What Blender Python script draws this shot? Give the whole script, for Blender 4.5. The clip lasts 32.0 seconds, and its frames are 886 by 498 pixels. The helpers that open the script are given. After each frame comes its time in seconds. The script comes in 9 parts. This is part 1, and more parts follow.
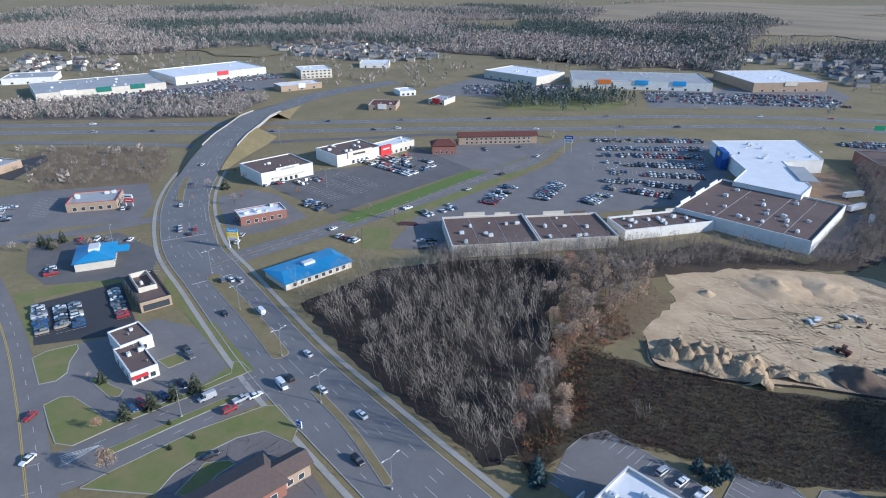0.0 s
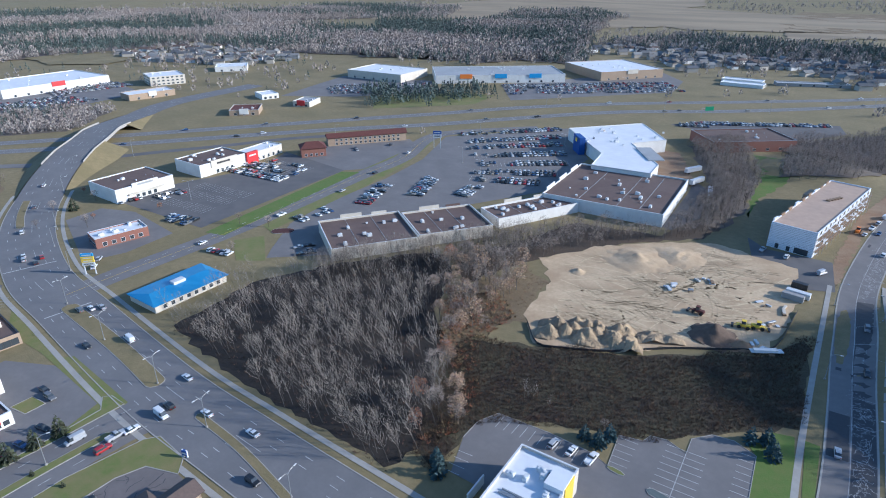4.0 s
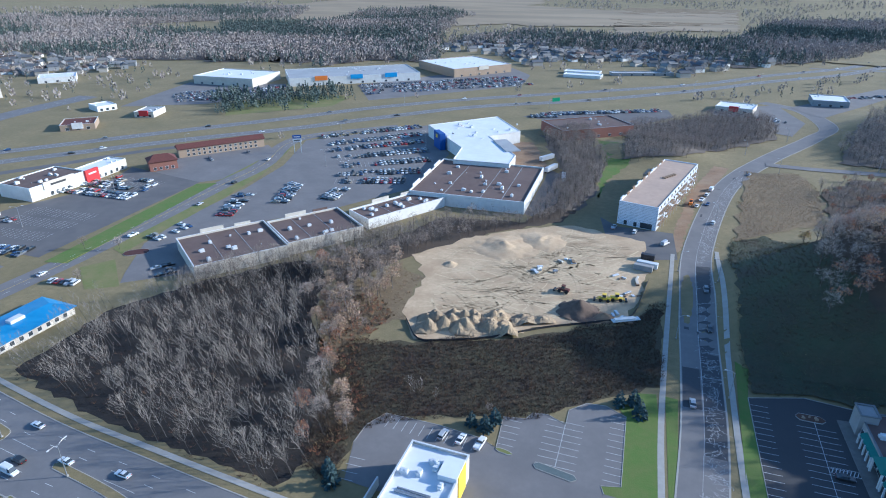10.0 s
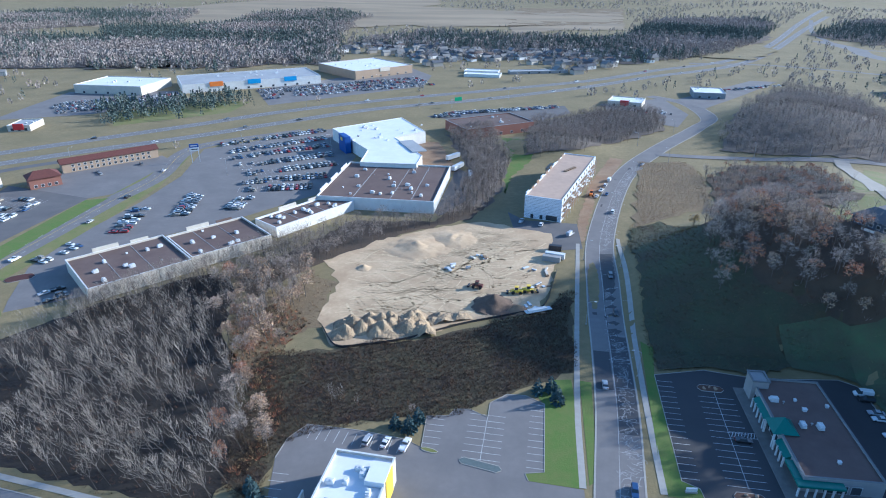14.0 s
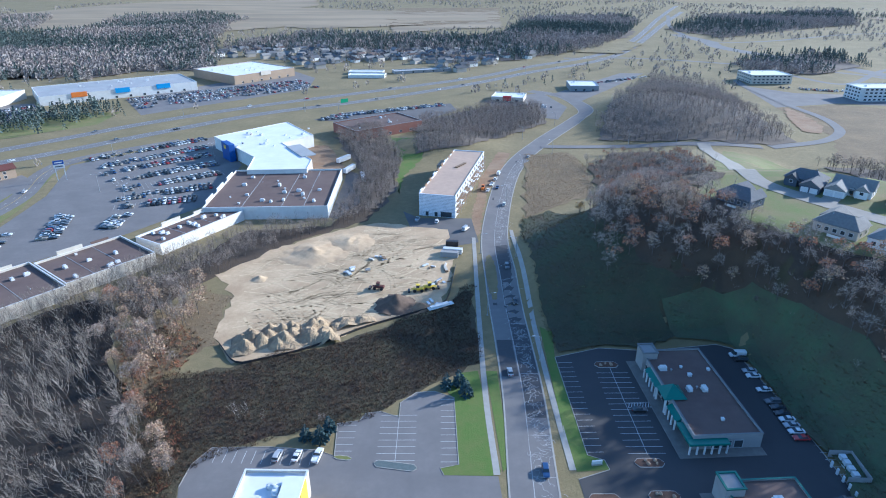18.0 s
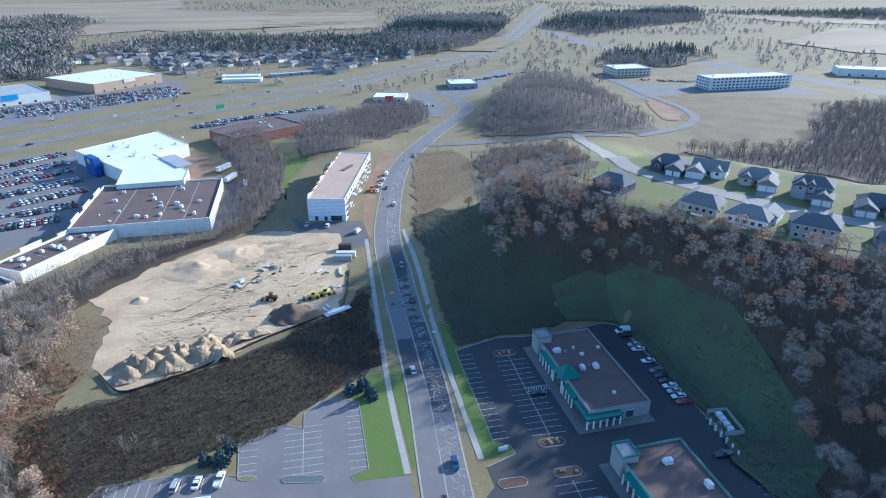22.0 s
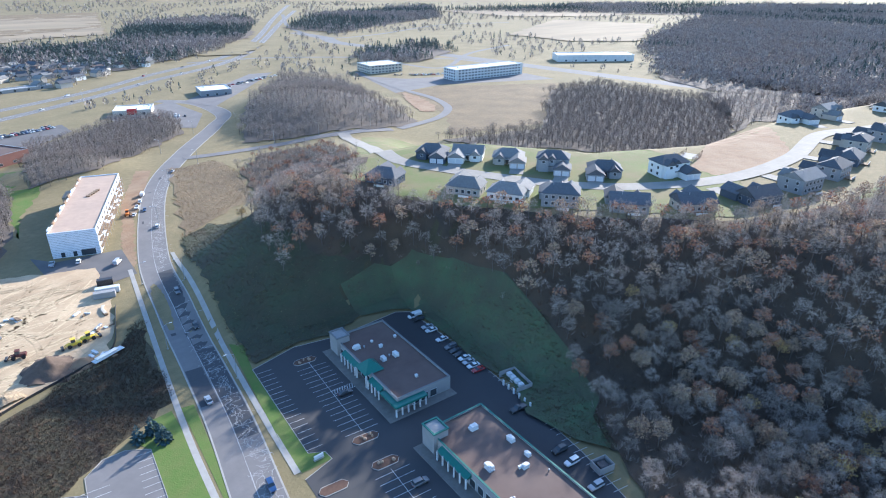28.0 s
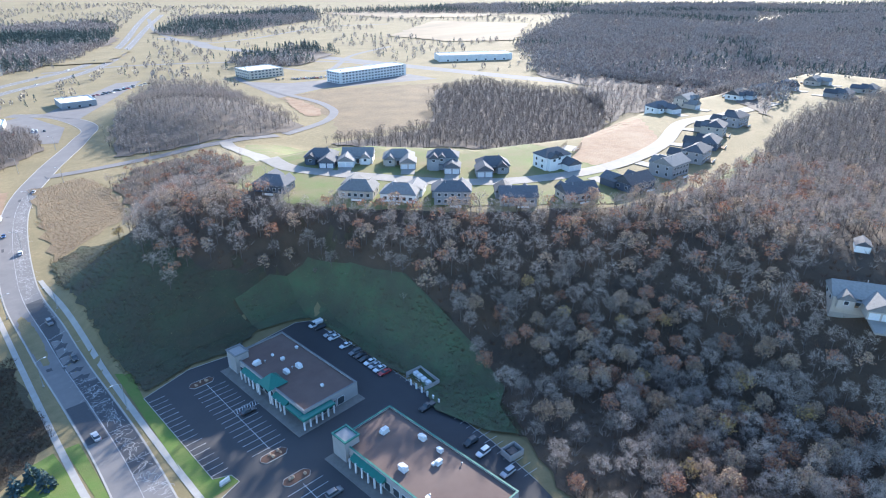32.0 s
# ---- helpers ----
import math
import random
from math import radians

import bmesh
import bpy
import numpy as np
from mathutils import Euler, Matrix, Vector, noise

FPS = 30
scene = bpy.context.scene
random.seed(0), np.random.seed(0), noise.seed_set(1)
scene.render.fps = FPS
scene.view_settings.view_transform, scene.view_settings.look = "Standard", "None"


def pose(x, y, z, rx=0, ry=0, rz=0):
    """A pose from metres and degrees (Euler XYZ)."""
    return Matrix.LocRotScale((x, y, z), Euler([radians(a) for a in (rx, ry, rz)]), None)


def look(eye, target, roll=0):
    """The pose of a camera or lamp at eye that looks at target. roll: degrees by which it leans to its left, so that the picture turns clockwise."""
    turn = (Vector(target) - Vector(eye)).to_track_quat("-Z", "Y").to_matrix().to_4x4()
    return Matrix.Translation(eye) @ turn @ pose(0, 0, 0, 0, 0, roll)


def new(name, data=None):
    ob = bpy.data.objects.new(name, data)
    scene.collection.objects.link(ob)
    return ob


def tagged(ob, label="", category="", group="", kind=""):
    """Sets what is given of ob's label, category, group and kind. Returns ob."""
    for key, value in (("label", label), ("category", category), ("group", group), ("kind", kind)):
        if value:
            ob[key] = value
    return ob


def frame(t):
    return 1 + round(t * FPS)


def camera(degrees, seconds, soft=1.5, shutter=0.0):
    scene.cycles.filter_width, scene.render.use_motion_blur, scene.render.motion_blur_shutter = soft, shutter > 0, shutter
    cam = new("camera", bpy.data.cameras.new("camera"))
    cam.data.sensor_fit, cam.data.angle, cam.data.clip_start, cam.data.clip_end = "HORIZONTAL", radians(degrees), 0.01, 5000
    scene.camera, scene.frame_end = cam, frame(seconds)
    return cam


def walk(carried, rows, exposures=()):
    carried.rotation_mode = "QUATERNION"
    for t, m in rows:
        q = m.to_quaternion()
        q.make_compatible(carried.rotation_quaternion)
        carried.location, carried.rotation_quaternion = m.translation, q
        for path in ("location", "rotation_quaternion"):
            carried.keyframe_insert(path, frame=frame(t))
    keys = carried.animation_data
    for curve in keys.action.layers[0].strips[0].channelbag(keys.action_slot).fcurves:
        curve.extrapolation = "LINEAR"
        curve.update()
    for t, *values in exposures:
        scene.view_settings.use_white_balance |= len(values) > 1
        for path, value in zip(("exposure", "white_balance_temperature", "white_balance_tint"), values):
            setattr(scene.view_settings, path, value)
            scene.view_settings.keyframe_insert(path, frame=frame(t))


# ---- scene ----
cam = camera(71.35, 32.0, 1.05)
EYE = 122.0
# A hovering drone that turns slowly to the right over a commercial strip.
PATH = [
    (0.0, pose(0, 0, EYE, 65.44, 0, 44.43) @ pose(0, 0, 0, 0, 0, 0.27)),
    (0.5, pose(0, 0, EYE, 65.42, 0, 43.68) @ pose(0, 0, 0, 0, 0, 0.18)),
    (1.0, pose(0, 0, EYE, 65.41, 0, 42.98) @ pose(0, 0, 0, 0, 0, 0.15)),
    (1.5, pose(0, 0, EYE, 65.40, 0, 42.26) @ pose(0, 0, 0, 0, 0, 0.17)),
    (2.0, pose(0, 0, EYE, 65.38, 0, 41.03) @ pose(0, 0, 0, 0, 0, 0.17)),
    (2.5, pose(0, 0, EYE, 65.38, 0, 39.06) @ pose(0, 0, 0, 0, 0, 0.13)),
    (3.0, pose(0, 0, EYE, 65.36, 0, 36.81) @ pose(0, 0, 0, 0, 0, 0.06)),
    (3.5, pose(0, 0, EYE, 65.37, 0, 34.72) @ pose(0, 0, 0, 0, 0, 0.04)),
    (4.0, pose(0, 0, EYE, 65.34, 0, 32.24) @ pose(0, 0, 0, 0, 0, 0.00)),
    (4.5, pose(0, 0, EYE, 65.33, 0, 29.81) @ pose(0, 0, 0, 0, 0, -0.10)),
    (6.5, pose(0, 0, EYE, 65.28, 0, 25.67) @ pose(0, 0, 0, 0, 0, -0.24)),
    (7.0, pose(0, 0, EYE, 65.28, 0, 24.27) @ pose(0, 0, 0, 0, 0, -0.21)),
    (7.5, pose(0, 0, EYE, 65.28, 0, 22.91) @ pose(0, 0, 0, 0, 0, -0.17)),
    (8.0, pose(0, 0, EYE, 65.27, 0, 21.59) @ pose(0, 0, 0, 0, 0, -0.12)),
    (8.5, pose(0, 0, EYE, 65.28, 0, 20.75) @ pose(0, 0, 0, 0, 0, -0.21)),
    (9.0, pose(0, 0, EYE, 65.28, 0, 20.20) @ pose(0, 0, 0, 0, 0, -0.14)),
    (9.5, pose(0, 0, EYE, 65.30, 0, 19.75) @ pose(0, 0, 0, 0, 0, -0.10)),
    (10.0, pose(0, 0, EYE, 65.32, 0, 19.25) @ pose(0, 0, 0, 0, 0, -0.04)),
    (10.5, pose(0, 0, EYE, 65.32, 0, 18.60) @ pose(0, 0, 0, 0, 0, 0.02)),
    (11.0, pose(0, 0, EYE, 65.33, 0, 17.68) @ pose(0, 0, 0, 0, 0, 0.03)),
    (11.5, pose(0, 0, EYE, 65.37, 0, 16.45) @ pose(0, 0, 0, 0, 0, 0.06)),
    (12.0, pose(0, 0, EYE, 65.38, 0, 15.25) @ pose(0, 0, 0, 0, 0, 0.01)),
    (12.5, pose(0, 0, EYE, 65.41, 0, 14.06) @ pose(0, 0, 0, 0, 0, 0.05)),
    (13.0, pose(0, 0, EYE, 65.44, 0, 12.81) @ pose(0, 0, 0, 0, 0, 0.01)),
    (13.5, pose(0, 0, EYE, 65.42, 0, 11.65) @ pose(0, 0, 0, 0, 0, -0.01)),
    (14.0, pose(0, 0, EYE, 65.43, 0, 10.35) @ pose(0, 0, 0, 0, 0, 0.02)),
    (14.5, pose(0, 0, EYE, 65.42, 0, 8.97) @ pose(0, 0, 0, 0, 0, -0.10)),
    (16.5, pose(0, 0, EYE, 65.46, 0, 3.67) @ pose(0, 0, 0, 0, 0, -0.09)),
    (17.0, pose(0, 0, EYE, 65.42, 0, 2.09) @ pose(0, 0, 0, 0, 0, -0.17)),
    (17.5, pose(0, 0, EYE, 65.43, 0, 0.95) @ pose(0, 0, 0, 0, 0, -0.23)),
    (18.0, pose(0, 0, EYE, 65.43, 0, -0.00) @ pose(0, 0, 0, 0, 0, -0.16)),
    (18.5, pose(0, 0, EYE, 65.40, 0, -1.31) @ pose(0, 0, 0, 0, 0, -0.16)),
    (19.0, pose(0, 0, EYE, 65.40, 0, -2.99) @ pose(0, 0, 0, 0, 0, -0.08)),
    (19.5, pose(0, 0, EYE, 65.42, 0, -4.59) @ pose(0, 0, 0, 0, 0, -0.06)),
    (20.0, pose(0, 0, EYE, 65.42, 0, -6.39) @ pose(0, 0, 0, 0, 0, -0.05)),
    (20.5, pose(0, 0, EYE, 65.40, 0, -8.07) @ pose(0, 0, 0, 0, 0, -0.06)),
    (21.0, pose(0, 0, EYE, 65.42, 0, -9.40) @ pose(0, 0, 0, 0, 0, -0.01)),
    (21.5, pose(0, 0, EYE, 65.42, 0, -10.27) @ pose(0, 0, 0, 0, 0, -0.00)),
    (22.0, pose(0, 0, EYE, 65.43, 0, -10.83) @ pose(0, 0, 0, 0, 0, -0.03)),
    (22.5, pose(0, 0, EYE, 65.44, 0, -11.24) @ pose(0, 0, 0, 0, 0, 0.01)),
    (23.0, pose(0, 0, EYE, 65.44, 0, -12.03) @ pose(0, 0, 0, 0, 0, 0.06)),
    (23.5, pose(0, 0, EYE, 65.43, 0, -14.43) @ pose(0, 0, 0, 0, 0, 0.00)),
    (24.0, pose(0, 0, EYE, 65.42, 0, -16.54) @ pose(0, 0, 0, 0, 0, 0.04)),
    (24.5, pose(0, 0, EYE, 65.43, 0, -17.89) @ pose(0, 0, 0, 0, 0, 0.05)),
    (26.5, pose(0, 0, EYE, 65.41, 0, -26.00) @ pose(0, 0, 0, 0, 0, 0.01)),
    (27.0, pose(0, 0, EYE, 65.43, 0, -28.57) @ pose(0, 0, 0, 0, 0, 0.02)),
    (27.5, pose(0, 0, EYE, 65.41, 0, -30.91) @ pose(0, 0, 0, 0, 0, 0.04)),
    (28.0, pose(0, 0, EYE, 65.42, 0, -32.64) @ pose(0, 0, 0, 0, 0, 0.08)),
    (28.5, pose(0, 0, EYE, 65.43, 0, -34.18) @ pose(0, 0, 0, 0, 0, 0.07)),
    (29.0, pose(0, 0, EYE, 65.45, 0, -35.82) @ pose(0, 0, 0, 0, 0, 0.05)),
    (29.5, pose(0, 0, EYE, 65.46, 0, -37.66) @ pose(0, 0, 0, 0, 0, -0.03)),
    (30.0, pose(0, 0, EYE, 65.48, 0, -39.18) @ pose(0, 0, 0, 0, 0, -0.01)),
    (30.5, pose(0, 0, EYE, 65.49, 0, -40.47) @ pose(0, 0, 0, 0, 0, -0.05)),
    (31.0, pose(0, 0, EYE, 65.53, 0, -41.37) @ pose(0, 0, 0, 0, 0, 0.01)),
    (31.5, pose(0, 0, EYE, 65.54, 0, -42.34) @ pose(0, 0, 0, 0, 0, 0.05)),
    (32.0, pose(0, 0, EYE, 65.56, 0, -43.09) @ pose(0, 0, 0, 0, 0, 0.07)),
]
EXPOSURES = ((0.0, 0.26, 5100, 7), (4.0, 0.32, 5000, 7), (9.0, 0.49, 4850, 5), (14.0, 0.67, 4800, 5), (19.0, 0.78, 4800, 5), (24.0, 0.92, 4850, 5), (28.0, 1.26, 5250, 8), (32.0, 1.5, 5400, 9))
walk(cam, PATH, EXPOSURES)

# ---- light: low autumn sun from the right, clear hazy sky ----
SUN_TURN, SUN_HEIGHT = 64.0, 20.6
world = bpy.data.worlds.new("world")
scene.world = world
world.use_nodes = True
wn = world.node_tree
sky = wn.nodes.new("ShaderNodeTexSky")
sky.sky_type = "NISHITA"
sky.sun_disc = False
sky.sun_elevation, sky.sun_rotation = radians(SUN_HEIGHT), radians(SUN_TURN)
sky.air_density, sky.dust_density, sky.ozone_density = 1.0, 0.5, 2.2
wn.links.new(sky.outputs[0], wn.nodes["Background"].inputs[0])
wn.nodes["Background"].inputs[1].default_value = 0.145
sun_data = bpy.data.lights.new("sun", "SUN")
sun_data.energy, sun_data.angle, sun_data.color = 5.0, radians(0.6), (1.0, 0.83, 0.65)
sun = new("sun", sun_data)
sd = Vector((math.sin(radians(SUN_TURN)) * math.cos(radians(SUN_HEIGHT)), math.cos(radians(SUN_TURN)) * math.cos(radians(SUN_HEIGHT)), math.sin(radians(SUN_HEIGHT))))
sun.matrix_world = look(sd * 900, (0, 0, 0))


# ---- materials ----
def surf(name, a, b=None, size=1.0, rough=0.85, bump=0.0, bump_size=None, c=None, c_size=40.0, c_amount=0.5, metal=0.0, per_object=0.0, sheen=None, stretch=None, space="world"):
    """A surface whose colour wanders between a and b at one scale and towards c at a larger one; sizes in metres."""
    m = bpy.data.materials.new(name)
    m.use_nodes = True
    nt = m.node_tree
    bs = nt.nodes["Principled BSDF"]
    bs.inputs["Roughness"].default_value = rough
    bs.inputs["Metallic"].default_value = metal
    geo = nt.nodes.new("ShaderNodeNewGeometry") if space == "world" else nt.nodes.new("ShaderNodeTexCoord")
    out = geo.outputs["Position"] if space == "world" else geo.outputs["Object"]
    if stretch:
        mp = nt.nodes.new("ShaderNodeMapping")
        mp.inputs["Scale"].default_value = stretch
        nt.links.new(out, mp.inputs[0])
        out = mp.outputs[0]

    def noise_at(metres, detail=4.0, contrast=2.0):
        n = nt.nodes.new("ShaderNodeTexNoise")
        n.inputs["Scale"].default_value = 1.0 / metres
        n.inputs["Detail"].default_value = detail
        n.inputs["Roughness"].default_value = 0.6
        nt.links.new(out, n.inputs["Vector"])
        r = nt.nodes.new("ShaderNodeMapRange")
        r.inputs["From Min"].default_value, r.inputs["From Max"].default_value = 0.5 - 0.5 / contrast, 0.5 + 0.5 / contrast
        nt.links.new(n.outputs["Fac"], r.inputs["Value"])
        return r.outputs[0]

    def mix(fac, p, q):
        x = nt.nodes.new("ShaderNodeMix")
        x.data_type = "RGBA"
        if isinstance(fac, float):
            x.inputs["Factor"].default_value = fac
        else:
            nt.links.new(fac, x.inputs["Factor"])
        for sock, v in ((x.inputs[6], p), (x.inputs[7], q)):
            if isinstance(v, tuple):
                sock.default_value = (*v, 1.0)
            else:
                nt.links.new(v, sock)
        return x.outputs[2]

    col = mix(noise_at(size), a, b or tuple(v * 0.8 for v in a))
    if c:
        f = noise_at(c_size, 5.0, 3.0)
        s = nt.nodes.new("ShaderNodeMath")
        s.operation = "MULTIPLY"
        s.inputs[1].default_value = c_amount
        nt.links.new(f, s.inputs[0])
        col = mix(s.outputs[0], col, c)
    if per_object:
        info = nt.nodes.new("ShaderNodeObjectInfo")
        hsv = nt.nodes.new("ShaderNodeHueSaturation")
        r = nt.nodes.new("ShaderNodeMapRange")
        r.inputs["To Min"].default_value, r.inputs["To Max"].default_value = 1 - per_object, 1 + per_object
        nt.links.new(info.outputs["Random"], r.inputs["Value"])
        nt.links.new(r.outputs[0], hsv.inputs["Value"])
        nt.links.new(col, hsv.inputs["Color"])
        col = hsv.outputs[0]
    nt.links.new(col, bs.inputs["Base Color"])
    if bump:
        bn = nt.nodes.new("ShaderNodeBump")
        bn.inputs["Strength"].default_value = 1.0
        bn.inputs["Distance"].default_value = bump
        nt.links.new(noise_at(bump_size or size, 6.0, 1.0), bn.inputs["Height"])
        nt.links.new(bn.outputs[0], bs.inputs["Normal"])
    return m


def islands(m, amount=0.35, hue=0.02):
    """Lets every loose piece of a joined mesh differ a little in value and hue."""
    nt = m.node_tree
    bs = nt.nodes["Principled BSDF"]
    src = bs.inputs["Base Color"].links[0].from_socket
    geo = nt.nodes.new("ShaderNodeNewGeometry")
    hsv = nt.nodes.new("ShaderNodeHueSaturation")
    for sock, lo, hi in (("Value", 1 - amount, 1 + amount), ("Hue", 0.5 - hue, 0.5 + hue)):
        r = nt.nodes.new("ShaderNodeMapRange")
        r.inputs["To Min"].default_value, r.inputs["To Max"].default_value = lo, hi
        nt.links.new(geo.outputs["Random Per Island"], r.inputs["Value"])
        nt.links.new(r.outputs[0], hsv.inputs[sock])
    nt.links.new(src, hsv.inputs["Color"])
    nt.links.new(hsv.outputs[0], bs.inputs["Base Color"])
    return m


def glass_like(name, colour, rough=0.08):
    """Dark window glass that mirrors the sky."""
    m = bpy.data.materials.new(name)
    m.use_nodes = True
    bs = m.node_tree.nodes["Principled BSDF"]
    bs.inputs["Base Color"].default_value = (*colour, 1)
    bs.inputs["Roughness"].default_value = rough
    bs.inputs["Specular IOR Level"].default_value = 0.7
    return m


M = {}
M["grass_dry"] = surf("dry_grass", (0.29, 0.225, 0.115), (0.19, 0.155, 0.075), 3.0, 0.95, 0.15, 0.8, (0.17, 0.14, 0.065), 30.0, 0.75)
M["grass_green"] = surf("mown_grass", (0.125, 0.175, 0.035), (0.18, 0.18, 0.06), 2.0, 0.95, 0.08, 0.4, (0.235, 0.19, 0.085), 9.0, 0.8)
M["grass_lush"] = surf("lush_mown_grass", (0.085, 0.165, 0.022), (0.12, 0.175, 0.035), 1.6, 0.95, 0.08, 0.4, (0.16, 0.165, 0.05), 8.0, 0.6)
M["grass_thin"] = surf("thin_patchy_lawn", (0.115, 0.165, 0.035), (0.15, 0.155, 0.05), 3.0, 0.95, 0.1, 0.8, (0.20, 0.155, 0.08), 16.0, 0.8)
M["weeds"] = surf("weedy_green_slope", (0.085, 0.135, 0.062), (0.10, 0.115, 0.06), 3.0, 0.95, 0.5, 1.2, (0.08, 0.07, 0.045), 14.0, 0.8)
M["brush"] = surf("dark_brush_soil", (0.062, 0.041, 0.028), (0.035, 0.026, 0.018), 2.0, 0.95, 0.5, 1.0, (0.095, 0.085, 0.04), 15.0, 0.7)
# Slope colour kept dark, so it holds part of the hill's shade.
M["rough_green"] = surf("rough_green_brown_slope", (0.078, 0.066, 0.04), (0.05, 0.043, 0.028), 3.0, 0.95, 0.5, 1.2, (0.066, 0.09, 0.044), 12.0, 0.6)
M["straw"] = surf("straw_meadow", (0.26, 0.19, 0.10), (0.18, 0.13, 0.07), 2.5, 0.95, 0.3, 0.8, (0.12, 0.085, 0.05), 22.0, 0.6)
M["field"] = surf("pale_harvested_field", (0.36, 0.28, 0.175), (0.29, 0.225, 0.14), 12.0, 0.95, c=(0.19, 0.15, 0.095), c_size=90.0, c_amount=0.8, stretch=(0.25, 1.0, 1.0))
M["leaf_litter"] = surf("leaf_litter", (0.075, 0.056, 0.04), (0.045, 0.036, 0.027), 2.0, 0.95, 0.3, 1.0, (0.14, 0.09, 0.05), 16.0, 0.5)
M["sand"] = surf("graded_sand", (0.68, 0.52, 0.33), (0.52, 0.385, 0.23), 1.6, 0.95, 0.08, 0.5, (0.40, 0.28, 0.165), 13.0, 0.85)
M["soil"] = surf("orange_soil", (0.28, 0.17, 0.09), (0.20, 0.12, 0.07), 4.0, 0.95, 0.2, 1.0, (0.33, 0.24, 0.15), 15.0, 0.7)
M["asphalt"] = surf("worn_grey_asphalt", (0.125, 0.118, 0.117), (0.10, 0.096, 0.097), 1.5, 0.9, 0.01, 0.2, (0.16, 0.148, 0.14), 12.0, 0.7)
M["asphalt_old"] = surf("bleached_asphalt", (0.215, 0.20, 0.192), (0.18, 0.169, 0.163), 2.0, 0.9, 0.01, 0.2, (0.145, 0.136, 0.133), 13.0, 0.7)
M["asphalt_new"] = surf("fresh_black_asphalt", (0.05, 0.05, 0.054), (0.042, 0.042, 0.046), 2.0, 0.8, 0.01, 0.2, (0.06, 0.058, 0.058), 16.0, 0.6)
M["highway"] = surf("pale_worn_highway", (0.21, 0.20, 0.195), (0.175, 0.168, 0.165), 3.0, 0.9, c=(0.15, 0.145, 0.142), c_size=20.0, c_amount=0.5)
M["main_asphalt"] = surf("trafficked_grey_asphalt", (0.20, 0.192, 0.19), (0.172, 0.166, 0.166), 1.2, 0.85, 0.01, 0.2, (0.14, 0.136, 0.137), 10.0, 0.7)
M["asphalt_warm"] = surf("cracked_warm_grey_asphalt", (0.20, 0.175, 0.165), (0.165, 0.145, 0.138), 1.5, 0.9, 0.01, 0.2, (0.13, 0.115, 0.11), 8.0, 0.6)
M["street_slab"] = surf("sunlit_street_concrete", (0.33, 0.305, 0.265), (0.27, 0.25, 0.22), 2.0, 0.9, 0.01, 0.3, (0.22, 0.205, 0.18), 9.0, 0.5)
# Forest floor lightened along with the far woods, for haze.
M["forest_floor"] = surf("far_forest_floor", (0.15, 0.125, 0.105), (0.10, 0.085, 0.073), 5.0, 0.95, 0.5, 3.0, (0.15, 0.115, 0.08), 60.0, 0.6)
# Near-black litter: the shade under the birches is put into its colour.
M["litter_shaded"] = surf("shaded_leaf_litter", (0.026, 0.021, 0.017), (0.016, 0.0135, 0.011), 2.0, 0.95, 0.3, 1.0, (0.042, 0.031, 0.022), 14.0, 0.5)
M["concrete"] = surf("pale_concrete", (0.42, 0.40, 0.36), (0.34, 0.32, 0.29), 2.0, 0.9, 0.01, 0.3, (0.28, 0.26, 0.23), 9.0, 0.5)
M["paint"] = surf("white_road_paint", (0.62, 0.62, 0.60), (0.42, 0.42, 0.41), 0.8, 0.8)
M["paint_yellow"] = surf("yellow_road_paint", (0.60, 0.42, 0.08), (0.45, 0.33, 0.09), 0.8, 0.8)


# ---- mesh helpers ----
def mesh_of(name, bm, *mats):
    me = bpy.data.meshes.new(name)
    bm.to_mesh(me)
    bm.free()
    for m in mats:
        me.materials.append(m)
    return me


def link(name, me, parent=None, label=""):
    ob = new(name, me)
    if parent:
        ob.parent = parent
    if label:
        ob["label"] = label
    return ob


def part(name, bm, material, parent, label=""):
    """Links a bmesh as one mesh object under a thing or a part."""
    return link(name, mesh_of(name, bm, material), parent, label)


def thing(name, x, y, z, turn, label, category, group="", kind=""):
    ob = new(name)
    ob.empty_display_size = 0.5
    ob.matrix_world = pose(x, y, z, 0, 0, turn)
    return tagged(ob, label, category, group, kind)


def box(bm, x0, y0, z0, x1, y1, z1, bevel=0.0):
    v = [bm.verts.new(p) for p in ((x0, y0, z0), (x1, y0, z0), (x1, y1, z0), (x0, y1, z0), (x0, y0, z1), (x1, y0, z1), (x1, y1, z1), (x0, y1, z1))]
    fs = [bm.faces.new([v[i] for i in q]) for q in ((3, 2, 1, 0), (4, 5, 6, 7), (0, 1, 5, 4), (1, 2, 6, 5), (2, 3, 7, 6), (3, 0, 4, 7))]
    if bevel:
        es = {e for f in fs for e in f.edges}
        bmesh.ops.bevel(bm, geom=list(es), offset=bevel, segments=1, affect="EDGES")
    return bm


def boxed(*a, bevel=0.0):
    return box(bmesh.new(), *a, bevel=bevel)


def tube(bm, points, radii, sides=6):
    """A tapering tube along a line of points."""
    rings = []
    for i, (p, r) in enumerate(zip(points, radii)):
        p = Vector(p)
        d = Vector(points[min(i + 1, len(points) - 1)]) - Vector(points[max(i - 1, 0)])
        q = d.to_track_quat("Z", "Y")
        rings.append([bm.verts.new(p + q @ Vector((r * math.cos(k * math.tau / sides), r * math.sin(k * math.tau / sides), 0))) for k in range(sides)])
    for a, b in zip(rings, rings[1:]):
        for k in range(sides):
            bm.faces.new((a[k], a[(k + 1) % sides], b[(k + 1) % sides], b[k]))
    bm.faces.new(rings[-1])
    bm.faces.new(rings[0][::-1])
    return bm


